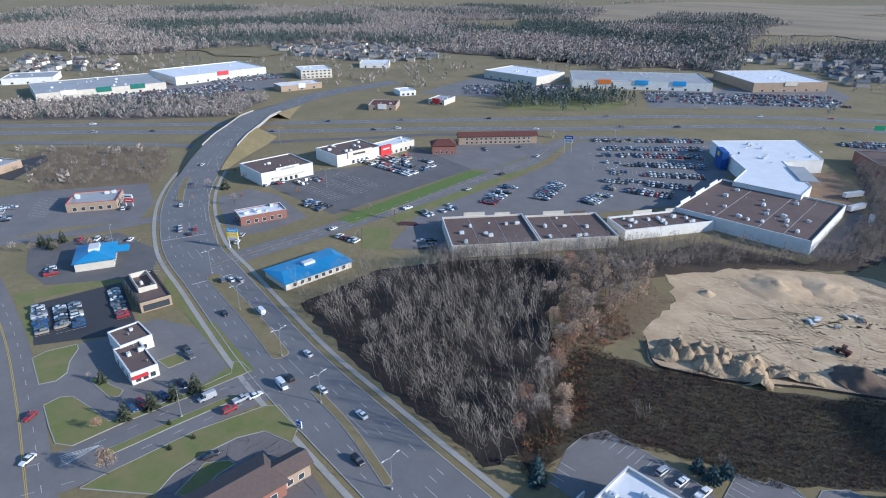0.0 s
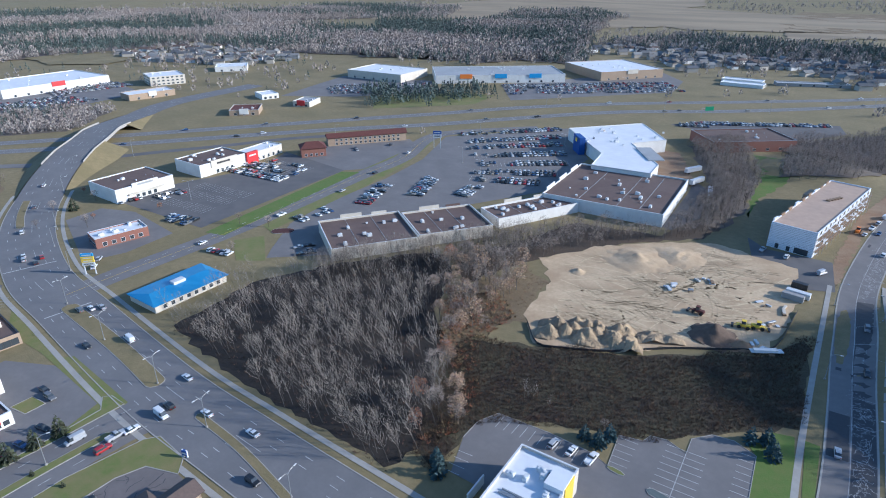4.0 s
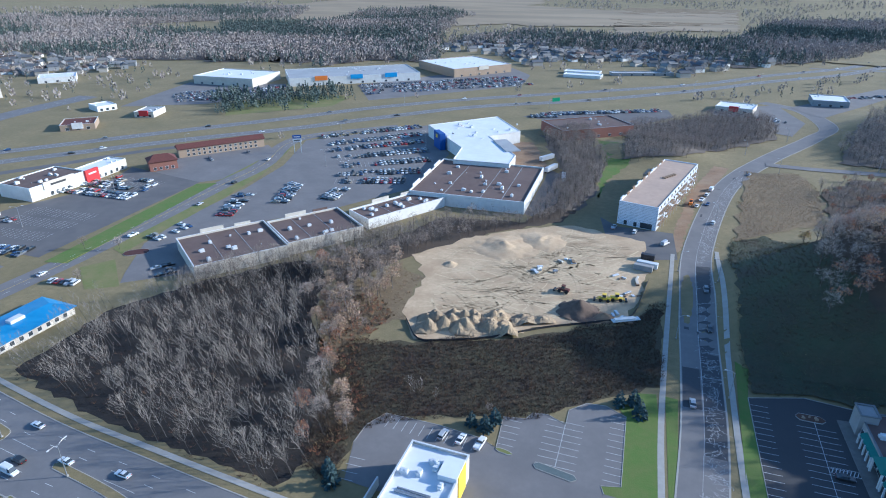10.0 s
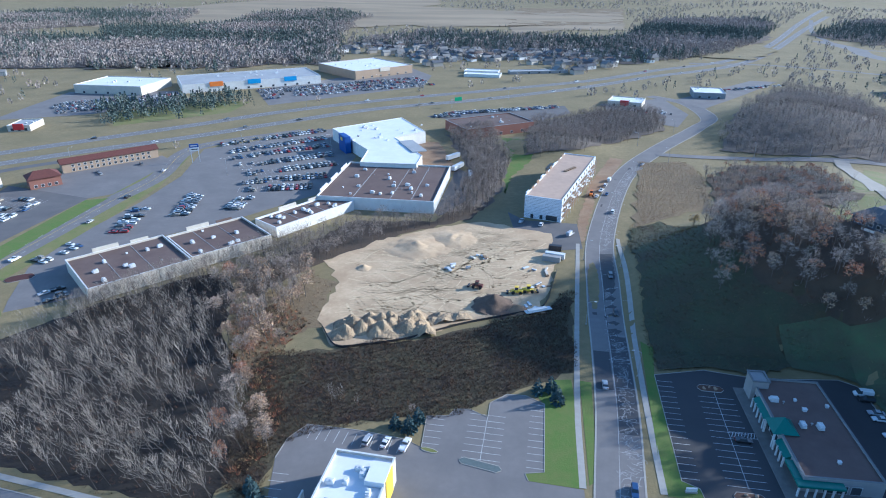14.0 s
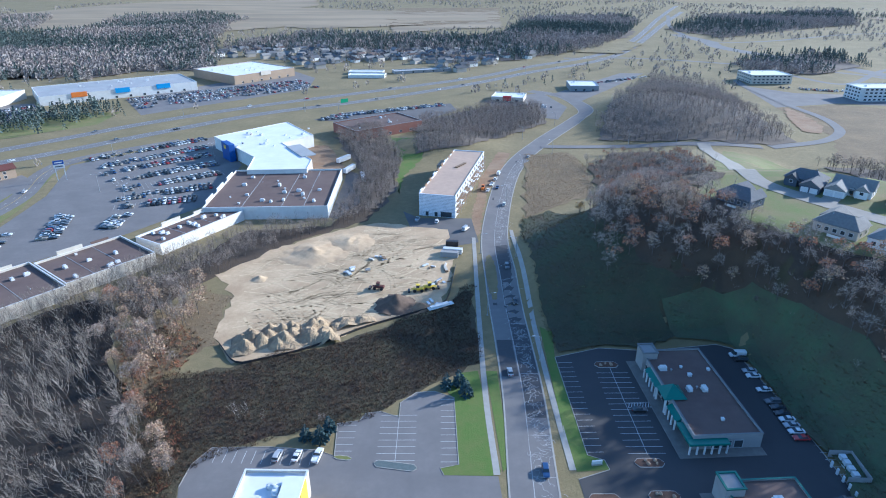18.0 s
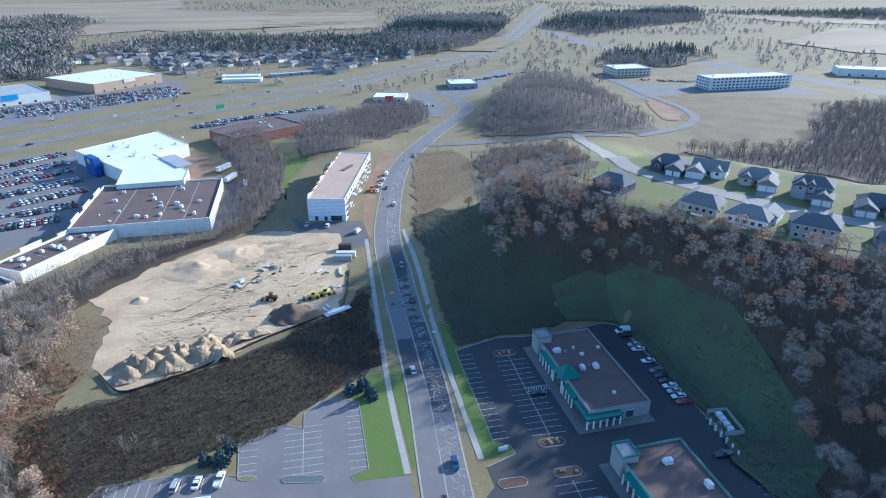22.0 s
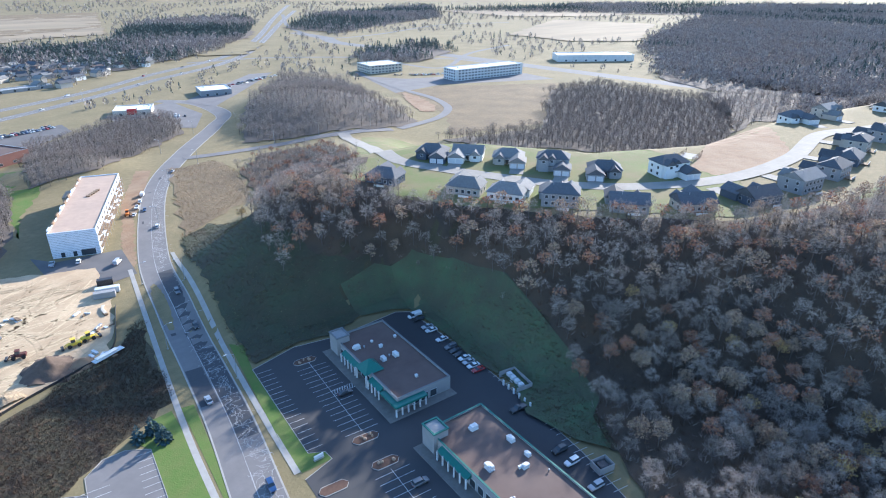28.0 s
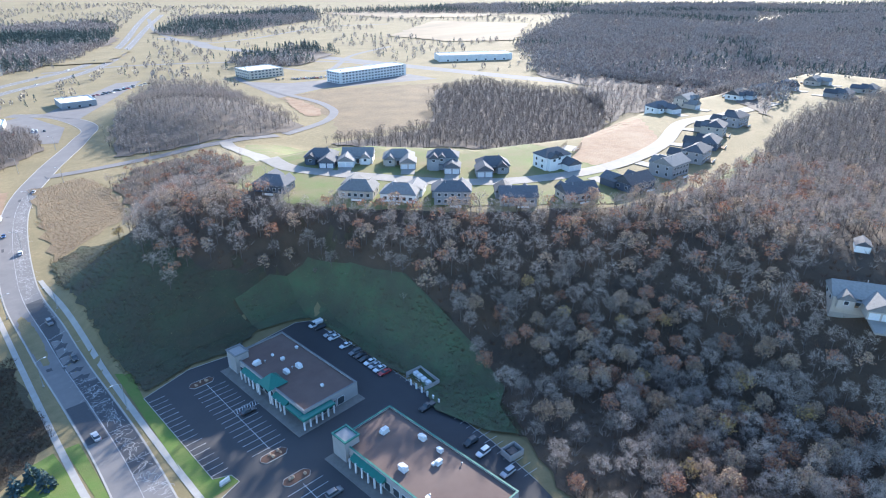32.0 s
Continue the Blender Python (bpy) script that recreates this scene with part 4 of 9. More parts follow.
M["wrap"] = surf("white_house_wrap", (0.80, 0.82, 0.86), (0.66, 0.69, 0.75), 1.2, 0.6, c=(0.55, 0.60, 0.70), c_size=4.0, c_amount=0.4)
M["siding_white"] = surf("white_siding", (0.78, 0.78, 0.76), (0.72, 0.72, 0.70), 1.0, 0.7)
M["siding_grey"] = surf("grey_siding", (0.30, 0.31, 0.32), (0.26, 0.27, 0.28), 1.0, 0.7)
M["siding_blue"] = surf("dark_blue_siding", (0.075, 0.10, 0.14), (0.06, 0.08, 0.115), 1.0, 0.7)
M["siding_tan"] = surf("beige_siding", (0.46, 0.42, 0.36), (0.41, 0.37, 0.32), 1.0, 0.7)
M["green_metal"] = surf("green_standing_seam_metal", (0.025, 0.16, 0.125), (0.02, 0.13, 0.105), 1.0, 0.4)
M["metal_white"] = surf("white_painted_metal", (0.70, 0.71, 0.71), (0.58, 0.59, 0.60), 0.6, 0.5)
M["metal_grey"] = surf("galvanised_metal", (0.45, 0.46, 0.47), (0.36, 0.37, 0.38), 0.5, 0.45, metal=0.6)
M["metal_dark"] = surf("dark_metal", (0.04, 0.04, 0.045), (0.03, 0.03, 0.033), 0.5, 0.5)
M["wood"] = surf("weathered_timber", (0.26, 0.18, 0.11), (0.19, 0.13, 0.08), 0.5, 0.9)
M["sign_red"] = surf("red_sign_face", (0.55, 0.03, 0.035), (0.48, 0.025, 0.03), 2.0, 0.5)
M["sign_blue"] = surf("deep_blue_panel", (0.02, 0.08, 0.32), (0.018, 0.065, 0.27), 2.0, 0.5)
M["sign_sky"] = surf("sky_blue_panel", (0.05, 0.33, 0.68), (0.05, 0.29, 0.6), 2.0, 0.5)
M["sign_orange"] = surf("orange_sign_face", (0.75, 0.22, 0.03), (0.68, 0.19, 0.03), 2.0, 0.5)
M["sign_yellow"] = surf("yellow_sign_face", (0.80, 0.58, 0.06), (0.72, 0.5, 0.05), 2.0, 0.5)
M["sign_green"] = surf("green_road_sign", (0.02, 0.28, 0.13), (0.02, 0.24, 0.11), 2.0, 0.5)
M["glass"] = glass_like("dark_window_glass", (0.05, 0.06, 0.07))
M["sky_glass"] = glass_like("tinted_glass", (0.05, 0.08, 0.11))


# ---- buildings ----
def unit_mesh(kind):
    """Rooftop machines: a boxy air unit on a curb, or a small vent."""
    bm = bmesh.new()
    if kind == "unit":
        box(bm, -1.3, -0.95, 0, 1.3, 0.95, 0.3)
        box(bm, -1.2, -0.85, 0.3, 1.2, 0.85, 1.55, 0.06)
        spin(bm, ((0.55, 1.55), (0.55, 1.75), (0.4, 1.78)), 10, (0.45, 0, 0))
        box(bm, -1.75, -0.6, 0.45, -1.2, 0.6, 1.2)
    elif kind == "small":
        box(bm, -0.6, -0.5, 0, 0.6, 0.5, 0.9, 0.05)
        box(bm, -0.7, -0.6, 0.9, 0.7, 0.6, 1.0)
    else:
        spin(bm, ((0.18, 0), (0.18, 0.6), (0.4, 0.65), (0.4, 0.85), (0.12, 1.0)), 8)
    return mesh_of(kind, bm, M["metal_white"] if kind != "vent" else M["metal_grey"])


UNITS = {k: unit_mesh(k) for k in ("unit", "small", "vent")}


def roof_units(top, w, d, z, count, rnd, big=0.6):
    for i in range(count):
        kind = "unit" if rnd.random() < big else rnd.choice(("small", "vent"))
        k = rnd.uniform(0.65, 0.95)
        ob = link("rooftop_unit" if kind != "vent" else "roof_vent", UNITS[kind], top)
        ob.matrix_basis = pose(rnd.uniform(-0.4, 0.4) * w, rnd.uniform(-0.4, 0.4) * d, z, 0, 0, rnd.choice((0, 90, 180, 270))) @ Matrix.Diagonal((k, k, k, 1))


def side_frame(w, d, side):
    """The pose of a wall's outer face, x along it, y outwards, and its length."""
    return {"s": (pose(0, -d / 2, 0, 0, 0, 180), w), "n": (pose(0, d / 2, 0), w), "e": (pose(w / 2, 0, 0, 0, 0, -90), d), "w": (pose(-w / 2, 0, 0, 0, 0, 90), d)}[side]


def facing(turn, ax, ay):
    """The side of a turned building that looks towards a direction of the plan."""
    best, name = -2, "s"
    for n, a in (("s", -90), ("n", 90), ("e", 0), ("w", 180)):
        v = math.cos(radians(a + turn)) * ax + math.sin(radians(a + turn)) * ay
        if v > best:
            best, name = v, n
    return name


def window_row(top, w, d, side, z0, z1, count, wide, inset=0.5, frame_mat="metal_white", glass="glass", name="window", span=1.0):
    m, length = side_frame(w, d, side)
    fw = mesh_of("window_frame", boxed(-wide / 2 - 0.12, -0.05, z0 - 0.12, wide / 2 + 0.12, 0.06, z1 + 0.12), M[frame_mat])
    pw = mesh_of("pane", boxed(-wide / 2, 0.0, z0, wide / 2, 0.085, z1), M[glass])
    for i in range(count):
        x = ((i + 0.5) / count - 0.5) * length * span
        f = link(name, fw, top)
        f.matrix_basis = m @ Matrix.Translation((x, 0, 0))
        link("pane", pw, f)


def slab_on(top, w, d, side, x, z0, z1, wide, out, mat, name, label=""):
    m, length = side_frame(w, d, side)
    ob = part(name, boxed(-wide / 2, -0.05, z0, wide / 2, out, z1, bevel=0.03), M[mat], top, label)
    ob.matrix_basis = m @ Matrix.Translation((x * length, 0, 0))
    return ob


def flat_building(key, name, label, wall="wall_white", roof="roof_brown", parapet=0.7, units=6, seed=1, category="store", coping="metal_white", big=0.6, z=0.0, group=""):
    cx, cy, w, d, turn, h = BUILD[key]
    top = thing(name, cx, cy, z, turn, label, category, group)
    t = 0.35
    for a in ((-w / 2, -d / 2, 0, w / 2, -d / 2 + t, h), (-w / 2, d / 2 - t, 0, w / 2, d / 2, h), (-w / 2, -d / 2 + t, 0, -w / 2 + t, d / 2 - t, h), (w / 2 - t, -d / 2 + t, 0, w / 2, d / 2 - t, h)):
        part("wall", boxed(*a), M[wall], top)
    part("roof", boxed(-w / 2 + t, -d / 2 + t, h - parapet - 0.3, w / 2 - t, d / 2 - t, h - parapet), M[roof], top)
    bm = bmesh.new()
    for a in ((-w / 2 - 0.05, -d / 2 - 0.05, h, w / 2 + 0.05, -d / 2 + 0.45, h + 0.1), (-w / 2 - 0.05, d / 2 - 0.45, h, w / 2 + 0.05, d / 2 + 0.05, h + 0.1), (-w / 2 - 0.05, -d / 2 + 0.45, h, -w / 2 + 0.45, d / 2 - 0.45, h + 0.1), (w / 2 - 0.45, -d / 2 + 0.45, h, w / 2 + 0.05, d / 2 - 0.45, h + 0.1)):
        box(bm, *a)
    part("coping", bm, M[coping], top)
    roof_units(top, w, d, h - parapet, units, random.Random(seed), big)
    return top, w, d, turn, h


def prism_roof(bm, w, d, z, rise, over=0.4, hip=0.0):
    """A gabled roof along x, or hipped by so many metres, with thickness."""
    a, b = w / 2 + over, d / 2 + over
    r = a - hip if hip else a
    for dz in (0.0, -0.2):
        q = [bm.verts.new(p) for p in ((-a, -b, z + dz), (a, -b, z + dz), (a, b, z + dz), (-a, b, z + dz), (-r, 0, z + rise + dz), (r, 0, z + rise + dz))]
        fs = ((0, 1, 5, 4), (2, 3, 4, 5), (1, 2, 5), (3, 0, 4))
        for f in fs[: 4 if hip or dz else 2]:
            bm.faces.new([q[i] for i in (f if dz == 0.0 else f[::-1])])
    return bm


def gable_walls(bm, w, d, h, rise):
    """Walls that rise into a gable at both ends of x."""
    x, y = w / 2, d / 2
    v = [bm.verts.new(p) for p in ((-x, -y, 0), (x, -y, 0), (x, y, 0), (-x, y, 0), (-x, -y, h), (x, -y, h), (x, y, h), (-x, y, h), (-x, 0, h + rise), (x, 0, h + rise))]
    for f in ((0, 1, 5, 4), (2, 3, 7, 6), (1, 2, 6, 9, 5), (3, 0, 4, 8, 7), (4, 5, 9, 8), (6, 7, 8, 9)):
        bm.faces.new([v[i] for i in f])
    return bm


BUILD = {
    "teal_mall": (-735.6, 221.4, 120.5, 76.9, 80.2, 8),
    "white_big": (-742.0, 350.2, 112.6, 71.8, 89.3, 9),
    "far_left": (-849.7, 188.1, 51.5, 43.9, 63.6, 7),
    "small_tan": (-597.0, 380.7, 46.4, 21.8, 78.2, 6),
    "hotel_far": (-655.8, 441.9, 37.2, 35.4, 67.2, 10),
    "office_far": (-668.6, 549.6, 38.8, 32.7, 46.3, 6),
    "box_far": (-465.2, 612.5, 77.4, 56.7, 1.1, 9),
    "mall_far": (-348.9, 672.6, 149.2, 68.3, 36.1, 9),
    "white_far": (-243.0, 779.0, 87.9, 84.0, -40.1, 10),
    "store_a": (-342.2, 196.8, 35.7, 29.0, 86.8, 8),
    "store_b": (-340.5, 253.1, 36.5, 26.3, 86.9, 8),
    "store_c": (-334.1, 287.5, 32.0, 13.6, 92.3, 6.5),
    "motel": (-295.2, 359.3, 59.7, 8.9, 50.4, 6),
    "bank": (-282.6, 150.3, 24.2, 11.9, 75.2, 5),
    "fastfood": (-365.3, 95.7, 25.1, 19.4, 59.5, 5),
    "blue_rest": (-288.8, 70.5, 15.5, 19.8, 66.8, 4),
    "brick": (-239.5, 73.4, 11.5, 27.0, 82.0, 4.5),
    "ff2": (-192.0, 50.6, 18.5, 8.5, -4.0, 4.5),
    "ff2b": (-206.9, 54.6, 12.4, 10.7, -1.0, 5),
    "bankbot": (-114.2, 56.3, 15.3, 6.0, 87.0, 4.5),
    "blue_roof": (-211.3, 131.9, 32.7, 17.5, 87.2, 3.2),
    "strip1": (-178.4, 214.0, 41.7, 36.0, 52.0, 6),
    "strip2": (-153.0, 245.6, 38.0, 31.2, 52.1, 6),
    "strip3": (-125.9, 287.1, 50.5, 18.2, 59.5, 5.5),
    "anchor": (-95.0, 338.6, 65.7, 66.1, 1.9, 7),
    "red_brick": (-52.8, 499.9, 61.7, 37.3, 36.7, 8),
    "hotel": (7.1, 351.6, 19.9, 88.4, -13.3, 12.5),
    "med1": (77.3, 153.7, 19.6, 41.9, 3.0, 5),
    "near_white": (-42.0, 107.0, 15.9, 20.5, -1.4, 8),
    "med2_32": (80.3, 93.2, 19.2, 47.4, 3.3, 5),
    "off1": (372.7, 733.3, 45.9, 37.1, 0.5, 10),
    "off2": (461.3, 628.0, 101.2, 25.7, 1.2, 13),
    "ware": (678.9, 661.0, 110.5, 31.6, -28.8, 9),
    "gas": (66.9, 628.5, 31.7, 26.2, -14.1, 5),
    "rest": (153.0, 688.7, 30.5, 32.9, -3.4, 6),
    "shop_x1": (-453.0, 381.7, 25.5, 26.2, 40.1, 5),
    "shop_x2": (-491.1, 442.5, 17.4, 20.1, 67.4, 5),
    "shop_x3": (-432.0, 438.2, 17.4, 24.0, 17.1, 5),
    "left_shop": (-478.1, 70.2, 25.7, 20.6, 120.4, 5),
    "shed1": (-91.7, 772.7, 44.1, 17.3, -3.5, 3.5),
    "shed2": (-95.6, 798.5, 43.3, 16.1, -3.6, 3.5),
    "shed3": (-26.5, 811.5, 74.4, 14.5, 18.7, 3.5),
}
# Shops beyond the wide road.
top, w, d, turn, h = flat_building("store_a", "store", "white flat-roofed store with a stepped front and brown roof", "wall_white", "roof_brown", 0.5, 7, 3, big=0.3)
f = facing(turn, 1, 0)
slab_on(top, w, d, f, 0, h - 1.2, h + 1.4, 16, 0.5, "wall_white", "front_gable")
slab_on(top, w, d, f, 0, h - 0.4, h + 0.7, 10, 0.58, "metal_grey", "sign", "grey lettering strip")
slab_on(top, w, d, f, 0, 3.4, 4.0, 22, 1.6, "wall_cream", "canopy")
window_row(top, w, d, f, 0.4, 2.5, 4, 2.0, span=0.4)
top, w, d, turn, h = flat_building("store_b", "store", "large brown-roofed store with a cream front", "wall_white", "roof_brown", 0.5, 9, 4, big=0.4)
f = facing(turn, 1, 0)
slab_on(top, w, d, f, 0, h - 3.5, h + 1.0, w * 0.55, 0.6, "wall_cream", "front_gable")
slab_on(top, w, d, f, 0.02, h - 1.8, h - 0.6, 10, 0.68, "metal_dark", "sign", "dark lettering strip")
window_row(top, w, d, f, 0.4, 2.6, 4, 2.0, span=0.4)
top, w, d, turn, h = flat_building("store_c", "store", "cream store with a white roof beside a red entrance", "wall_cream", "roof_white", 0.5, 6, 5, big=0.3)
f = facing(turn, 1, 0)
window_row(top, w, d, f, 0.4, 2.6, 6, 1.8, span=0.9)
red = slab_on(top, w, d, f, 0.42 if f in "sw" else -0.42, 0, h + 1.6, 10, 1.5, "sign_red", "entrance_tower", "bright red entrance block")
slab_on(top, w, d, f, 0.42 if f in "sw" else -0.42, h - 1.2, h - 0.3, 6, 1.58, "metal_white", "sign", "white lettering bar")

# The long shopping strip.
for key, seed, n, lab in (("strip1", 6, 9, "brown-roofed end of the shopping strip with white parapets"), ("strip2", 7, 8, "brown-roofed middle of the shopping strip"), ("strip3", 8, 12, "low brown-roofed part of the shopping strip with white walls")):
    top, w, d, turn, h = flat_building(key, "shopping_strip", lab, "wall_cream" if key != "strip3" else "wall_white", "roof_brown", 0.9, n, seed, "shop", big=0.8)
    f = facing(turn, -0.8, 0.6)
    slab_on(top, w, d, f, -0.1, h - 0.3, h + 1.8, 11, 0.6, "wall_cream", "front_gable")
    slab_on(top, w, d, f, 0.25, h - 0.3, h + 1.2, 8, 0.6, "roof_brown" if key == "strip2" else "wall_cream", "front_gable")
    slab_on(top, w, d, f, 0, 3.2, 3.8, w * 0.9, 2.5, "wall_cream", "canopy")
    window_row(top, w, d, f, 0.4, 2.9, 9, 2.8)
    for k in (-0.18, 0.14):
        part("roof_seam", boxed(w * k - 0.1, -d / 2 + 0.4, h - 0.9, w * k + 0.1, d / 2 - 0.4, h - 0.8), M["roof_grey"], top)
top, w, d, turn, h = flat_building("anchor", "department_store", "large brown-roofed store with tall white walls", "wall_white", "roof_brown", 0.8, 24, 9, "store", big=0.7)
f = facing(turn, -1, 0.2)
for k in (-0.3, 0.0, 0.3):
    slab_on(top, w, d, f, k, h - 0.6, h + 1.3, 12, 0.6, "wall_white", "front_gable")
slab_on(top, w, d, f, 0, 3.4, 4.2, w * 0.8, 2.2, "wall_white", "canopy")
window_row(top, w, d, f, 0.4, 3.0, 8, 3.2)
for k in (-0.2, 0.12, 0.3):
    part("roof_seam", boxed(w * k - 0.12, -d / 2 + 0.4, h - 0.8, w * k + 0.12, d / 2 - 0.4, h - 0.7), M["roof_grey"], top)


def poly_building(name, pts, h, wall, roof, label, category, parapet=0.6):
    """A flat-roofed building on a many-cornered plan."""
    cx, cy = sum(p[0] for p in pts) / len(pts), sum(p[1] for p in pts) / len(pts)
    top = thing(name, cx, cy, 0, 0, label, category)
    q = [Vector((x - cx, y - cy, 0)) for x, y in pts]
    area = sum(a.x * b.y - a.y * b.x for a, b in zip(q, q[1:] + q[:1]))
    if area < 0:
        q.reverse()
    for a, b in zip(q, q[1:] + q[:1]):
        n = (b - a).normalized()
        o = Vector((-n.y, n.x, 0)) * 0.35
        bm = bmesh.new()
        lo = [bm.verts.new(p) for p in (a, b, b + o, a + o)]
        hi = [bm.verts.new(p + Vector((0, 0, h))) for p in (a, b, b + o, a + o)]
        bm.faces.new(hi)
        for i in range(4):
            bm.faces.new((lo[i], lo[(i + 1) % 4], hi[(i + 1) % 4], hi[i]))
        part("wall", bm, M[wall], top)
    bm = bmesh.new()
    bm.faces.new([bm.verts.new(p + Vector((0, 0, h - parapet))) for p in q])
    r = bmesh.ops.extrude_face_region(bm, geom=bm.faces[:])
    bmesh.ops.translate(bm, verts=[v for v in r["geom"] if isinstance(v, bmesh.types.BMVert)], vec=(0, 0, -0.3))
    bmesh.ops.recalc_face_normals(bm, faces=bm.faces[:])
    part("roof", bm, M[roof], top)
    return top


WHITE_PLAN = ((-168.3, 447.7), (-125.0, 494.1), (-96.0, 451.6), (-114.2, 429.6), (-84.7, 387.1), (-83.9, 366.5), (-120.4, 364.5), (-123.9, 393.6))
top = poly_building("white_roofed_store", WHITE_PLAN, 9.0, "wall_white", "roof_white", "large store with a bright white roof and a blue entrance", "store", 0.35)
rnd = random.Random(12)
for k in range(14):
    a, b, c = rnd.random(), rnd.random(), rnd.random()
    ob = link("rooftop_unit", UNITS["small" if k % 3 else "unit"], top)
    ob.matrix_basis = pose(-8 + rnd.uniform(-26, 20), 30 + rnd.uniform(-30, 28) - 0.2 * k, 8.6, 0, 0, 45)
blue = part("blue_entrance", boxed(-7, -2.2, 0, 7, 2.2, 12.0, bevel=0.2), M["sign_blue"], top, "deep blue entrance block")
blue.matrix_basis = pose(-148.5 + 114.5, 425.0 - 423.6, 0, 0, 0, -52)
yel = part("sign_tag", boxed(-1.6, -2.5, 8.2, 1.6, -2.15, 10.6), M["sign_yellow"], blue)
shed = part("loading_roof", boxed(-5, -16, 8.7, 5, 14, 9.4), M["roof_grey"], top, "grey lean-to roof")
shed.matrix_basis = pose(18, -8, 0, 0, 0, 32)

# Red brick building with its lot.
top, w, d, turn, h = flat_building("red_brick", "brick_building", "low red brick building with a brown roof", "brick", "roof_brown", 0.6, 8, 13, "building", big=0.4, coping="metal_grey")
for f in ("s", "e"):
    window_row(top, w, d, f, 1.2, 2.8, 5, 2.2, span=0.8)

# The unfinished four-storey hotel wrapped in white sheeting.
cx, cy, w, d, turn, h = BUILD["hotel"]
top = thing("unfinished_hotel", cx, cy, 0, turn, "unfinished four-storey hotel wrapped in white sheeting", "building")
for a in ((-w / 2, -d / 2, 0, w / 2, -d / 2 + 0.4, h), (-w / 2, d / 2 - 0.4, 0, w / 2, d / 2, h), (-w / 2, -d / 2 + 0.4, 0, -w / 2 + 0.4, d / 2 - 0.4, h), (w / 2 - 0.4, -d / 2 + 0.4, 0, w / 2, d / 2 - 0.4, h)):
    part("wall", boxed(*a), M["wrap"], top)
part("roof", boxed(-w / 2 + 0.4, -d / 2 + 0.4, h - 0.9, w / 2 - 0.4, d / 2 - 0.4, h - 0.5), M["roof_tan"], top)
for k in range(1, 16):
    for m, length in (side_frame(w, d, "s"), side_frame(w, d, "w"), side_frame(w, d, "e")):
        b2 = boxed(-length / 2, -0.01, k * 0.8, length / 2, 0.035, k * 0.8 + 0.06)
        bmesh.ops.transform(b2, matrix=m, verts=b2.verts[:])
        part("sheeting_band", b2, M["sky_glass"], top)
# Solid dark panels on the wall stand for shade inside open doorways.
slab_on(top, w, d, "s", -0.25, 0.2, 3.0, 6.0, 0.1, "glass", "opening", "dark panel standing for the shade in a ground-floor opening")
slab_on(top, w, d, "s", 0.03, 0.2, 2.6, 1.6, 0.1, "glass", "opening")
slab_on(top, w, d, "s", 0.28, 0.2, 2.6, 1.6, 0.1, "glass", "opening")
for side in ("e", "w"):
    for floor in range(4):
        window_row(top, w, d, side, floor * 3.1 + 0.9, floor * 3.1 + 2.4, 12, 2.0, frame_mat="wood", glass="glass", span=0.96)
rnd = random.Random(3)
for i in range(26):
    y = -d / 2 + 2 + i * (d - 4) / 25
    for floor in range(3):
        if rnd.random() < 0.75:
            ob = part("scaffold_deck", boxed(w / 2 + 0.3, y - 1.6, 3.0 * (floor + 1), w / 2 + 1.7, y + 1.5, 3.0 * (floor + 1) + 0.12), M["wood"], top)
    if i % 2 == 0:
        bm = bmesh.new()
        for x in (w / 2 + 0.35, w / 2 + 1.65):
            tube(bm, ((x, y, 0), (x, y, 11.5)), (0.06, 0.06), 5)
        part("scaffold_post", bm, M["metal_grey"], top)
for i in range(9):
    part("parapet_frame", boxed(-w / 2 - 0.2, -d / 2 + i * 9.6 + 2, h - 0.4, -w / 2 + 0.5, -d / 2 + i * 9.6 + 6.5, h + rnd.uniform(0.4, 1.2)), M["wood"] if i % 3 else M["wrap"], top)
part("stair_tower", boxed(-w / 2 - 6, d / 2 - 24, 0, -w / 2, d / 2 - 12, h - 4), M["wall_tan"], top)
for i in range(5):
    part("timber_pack", boxed(-1.5 + 0.8 * i, 6 + 2.2 * i, h - 0.5, 0.5 + 0.8 * i, 8 + 2.2 * i, h + 0.1), M["wood"], top)

# The two low offices with green awnings beside the black lot.
def awning(bm, x0, y0, x1, y1, z, rise, out):
    """A sloped canopy along a wall that faces -x."""
    v = [bm.verts.new(p) for p in ((x0, y0, z + rise), (x0, y1, z + rise), (x0 - out, y1, z), (x0 - out, y0, z), (x0, y0, z - 0.15), (x0, y1, z - 0.15), (x0 - out, y1, z - 0.15), (x0 - out, y0, z - 0.15))]
    for f in ((0, 1, 2, 3), (7, 6, 5, 4), (3, 2, 6, 7), (0, 3, 7, 4), (2, 1, 5, 6)):
        bm.faces.new([v[i] for i in f])
    return bm


M["coping_grey"] = surf("dull_grey_metal_edge", (0.20, 0.205, 0.21), (0.16, 0.165, 0.17), 1.0, 0.6)


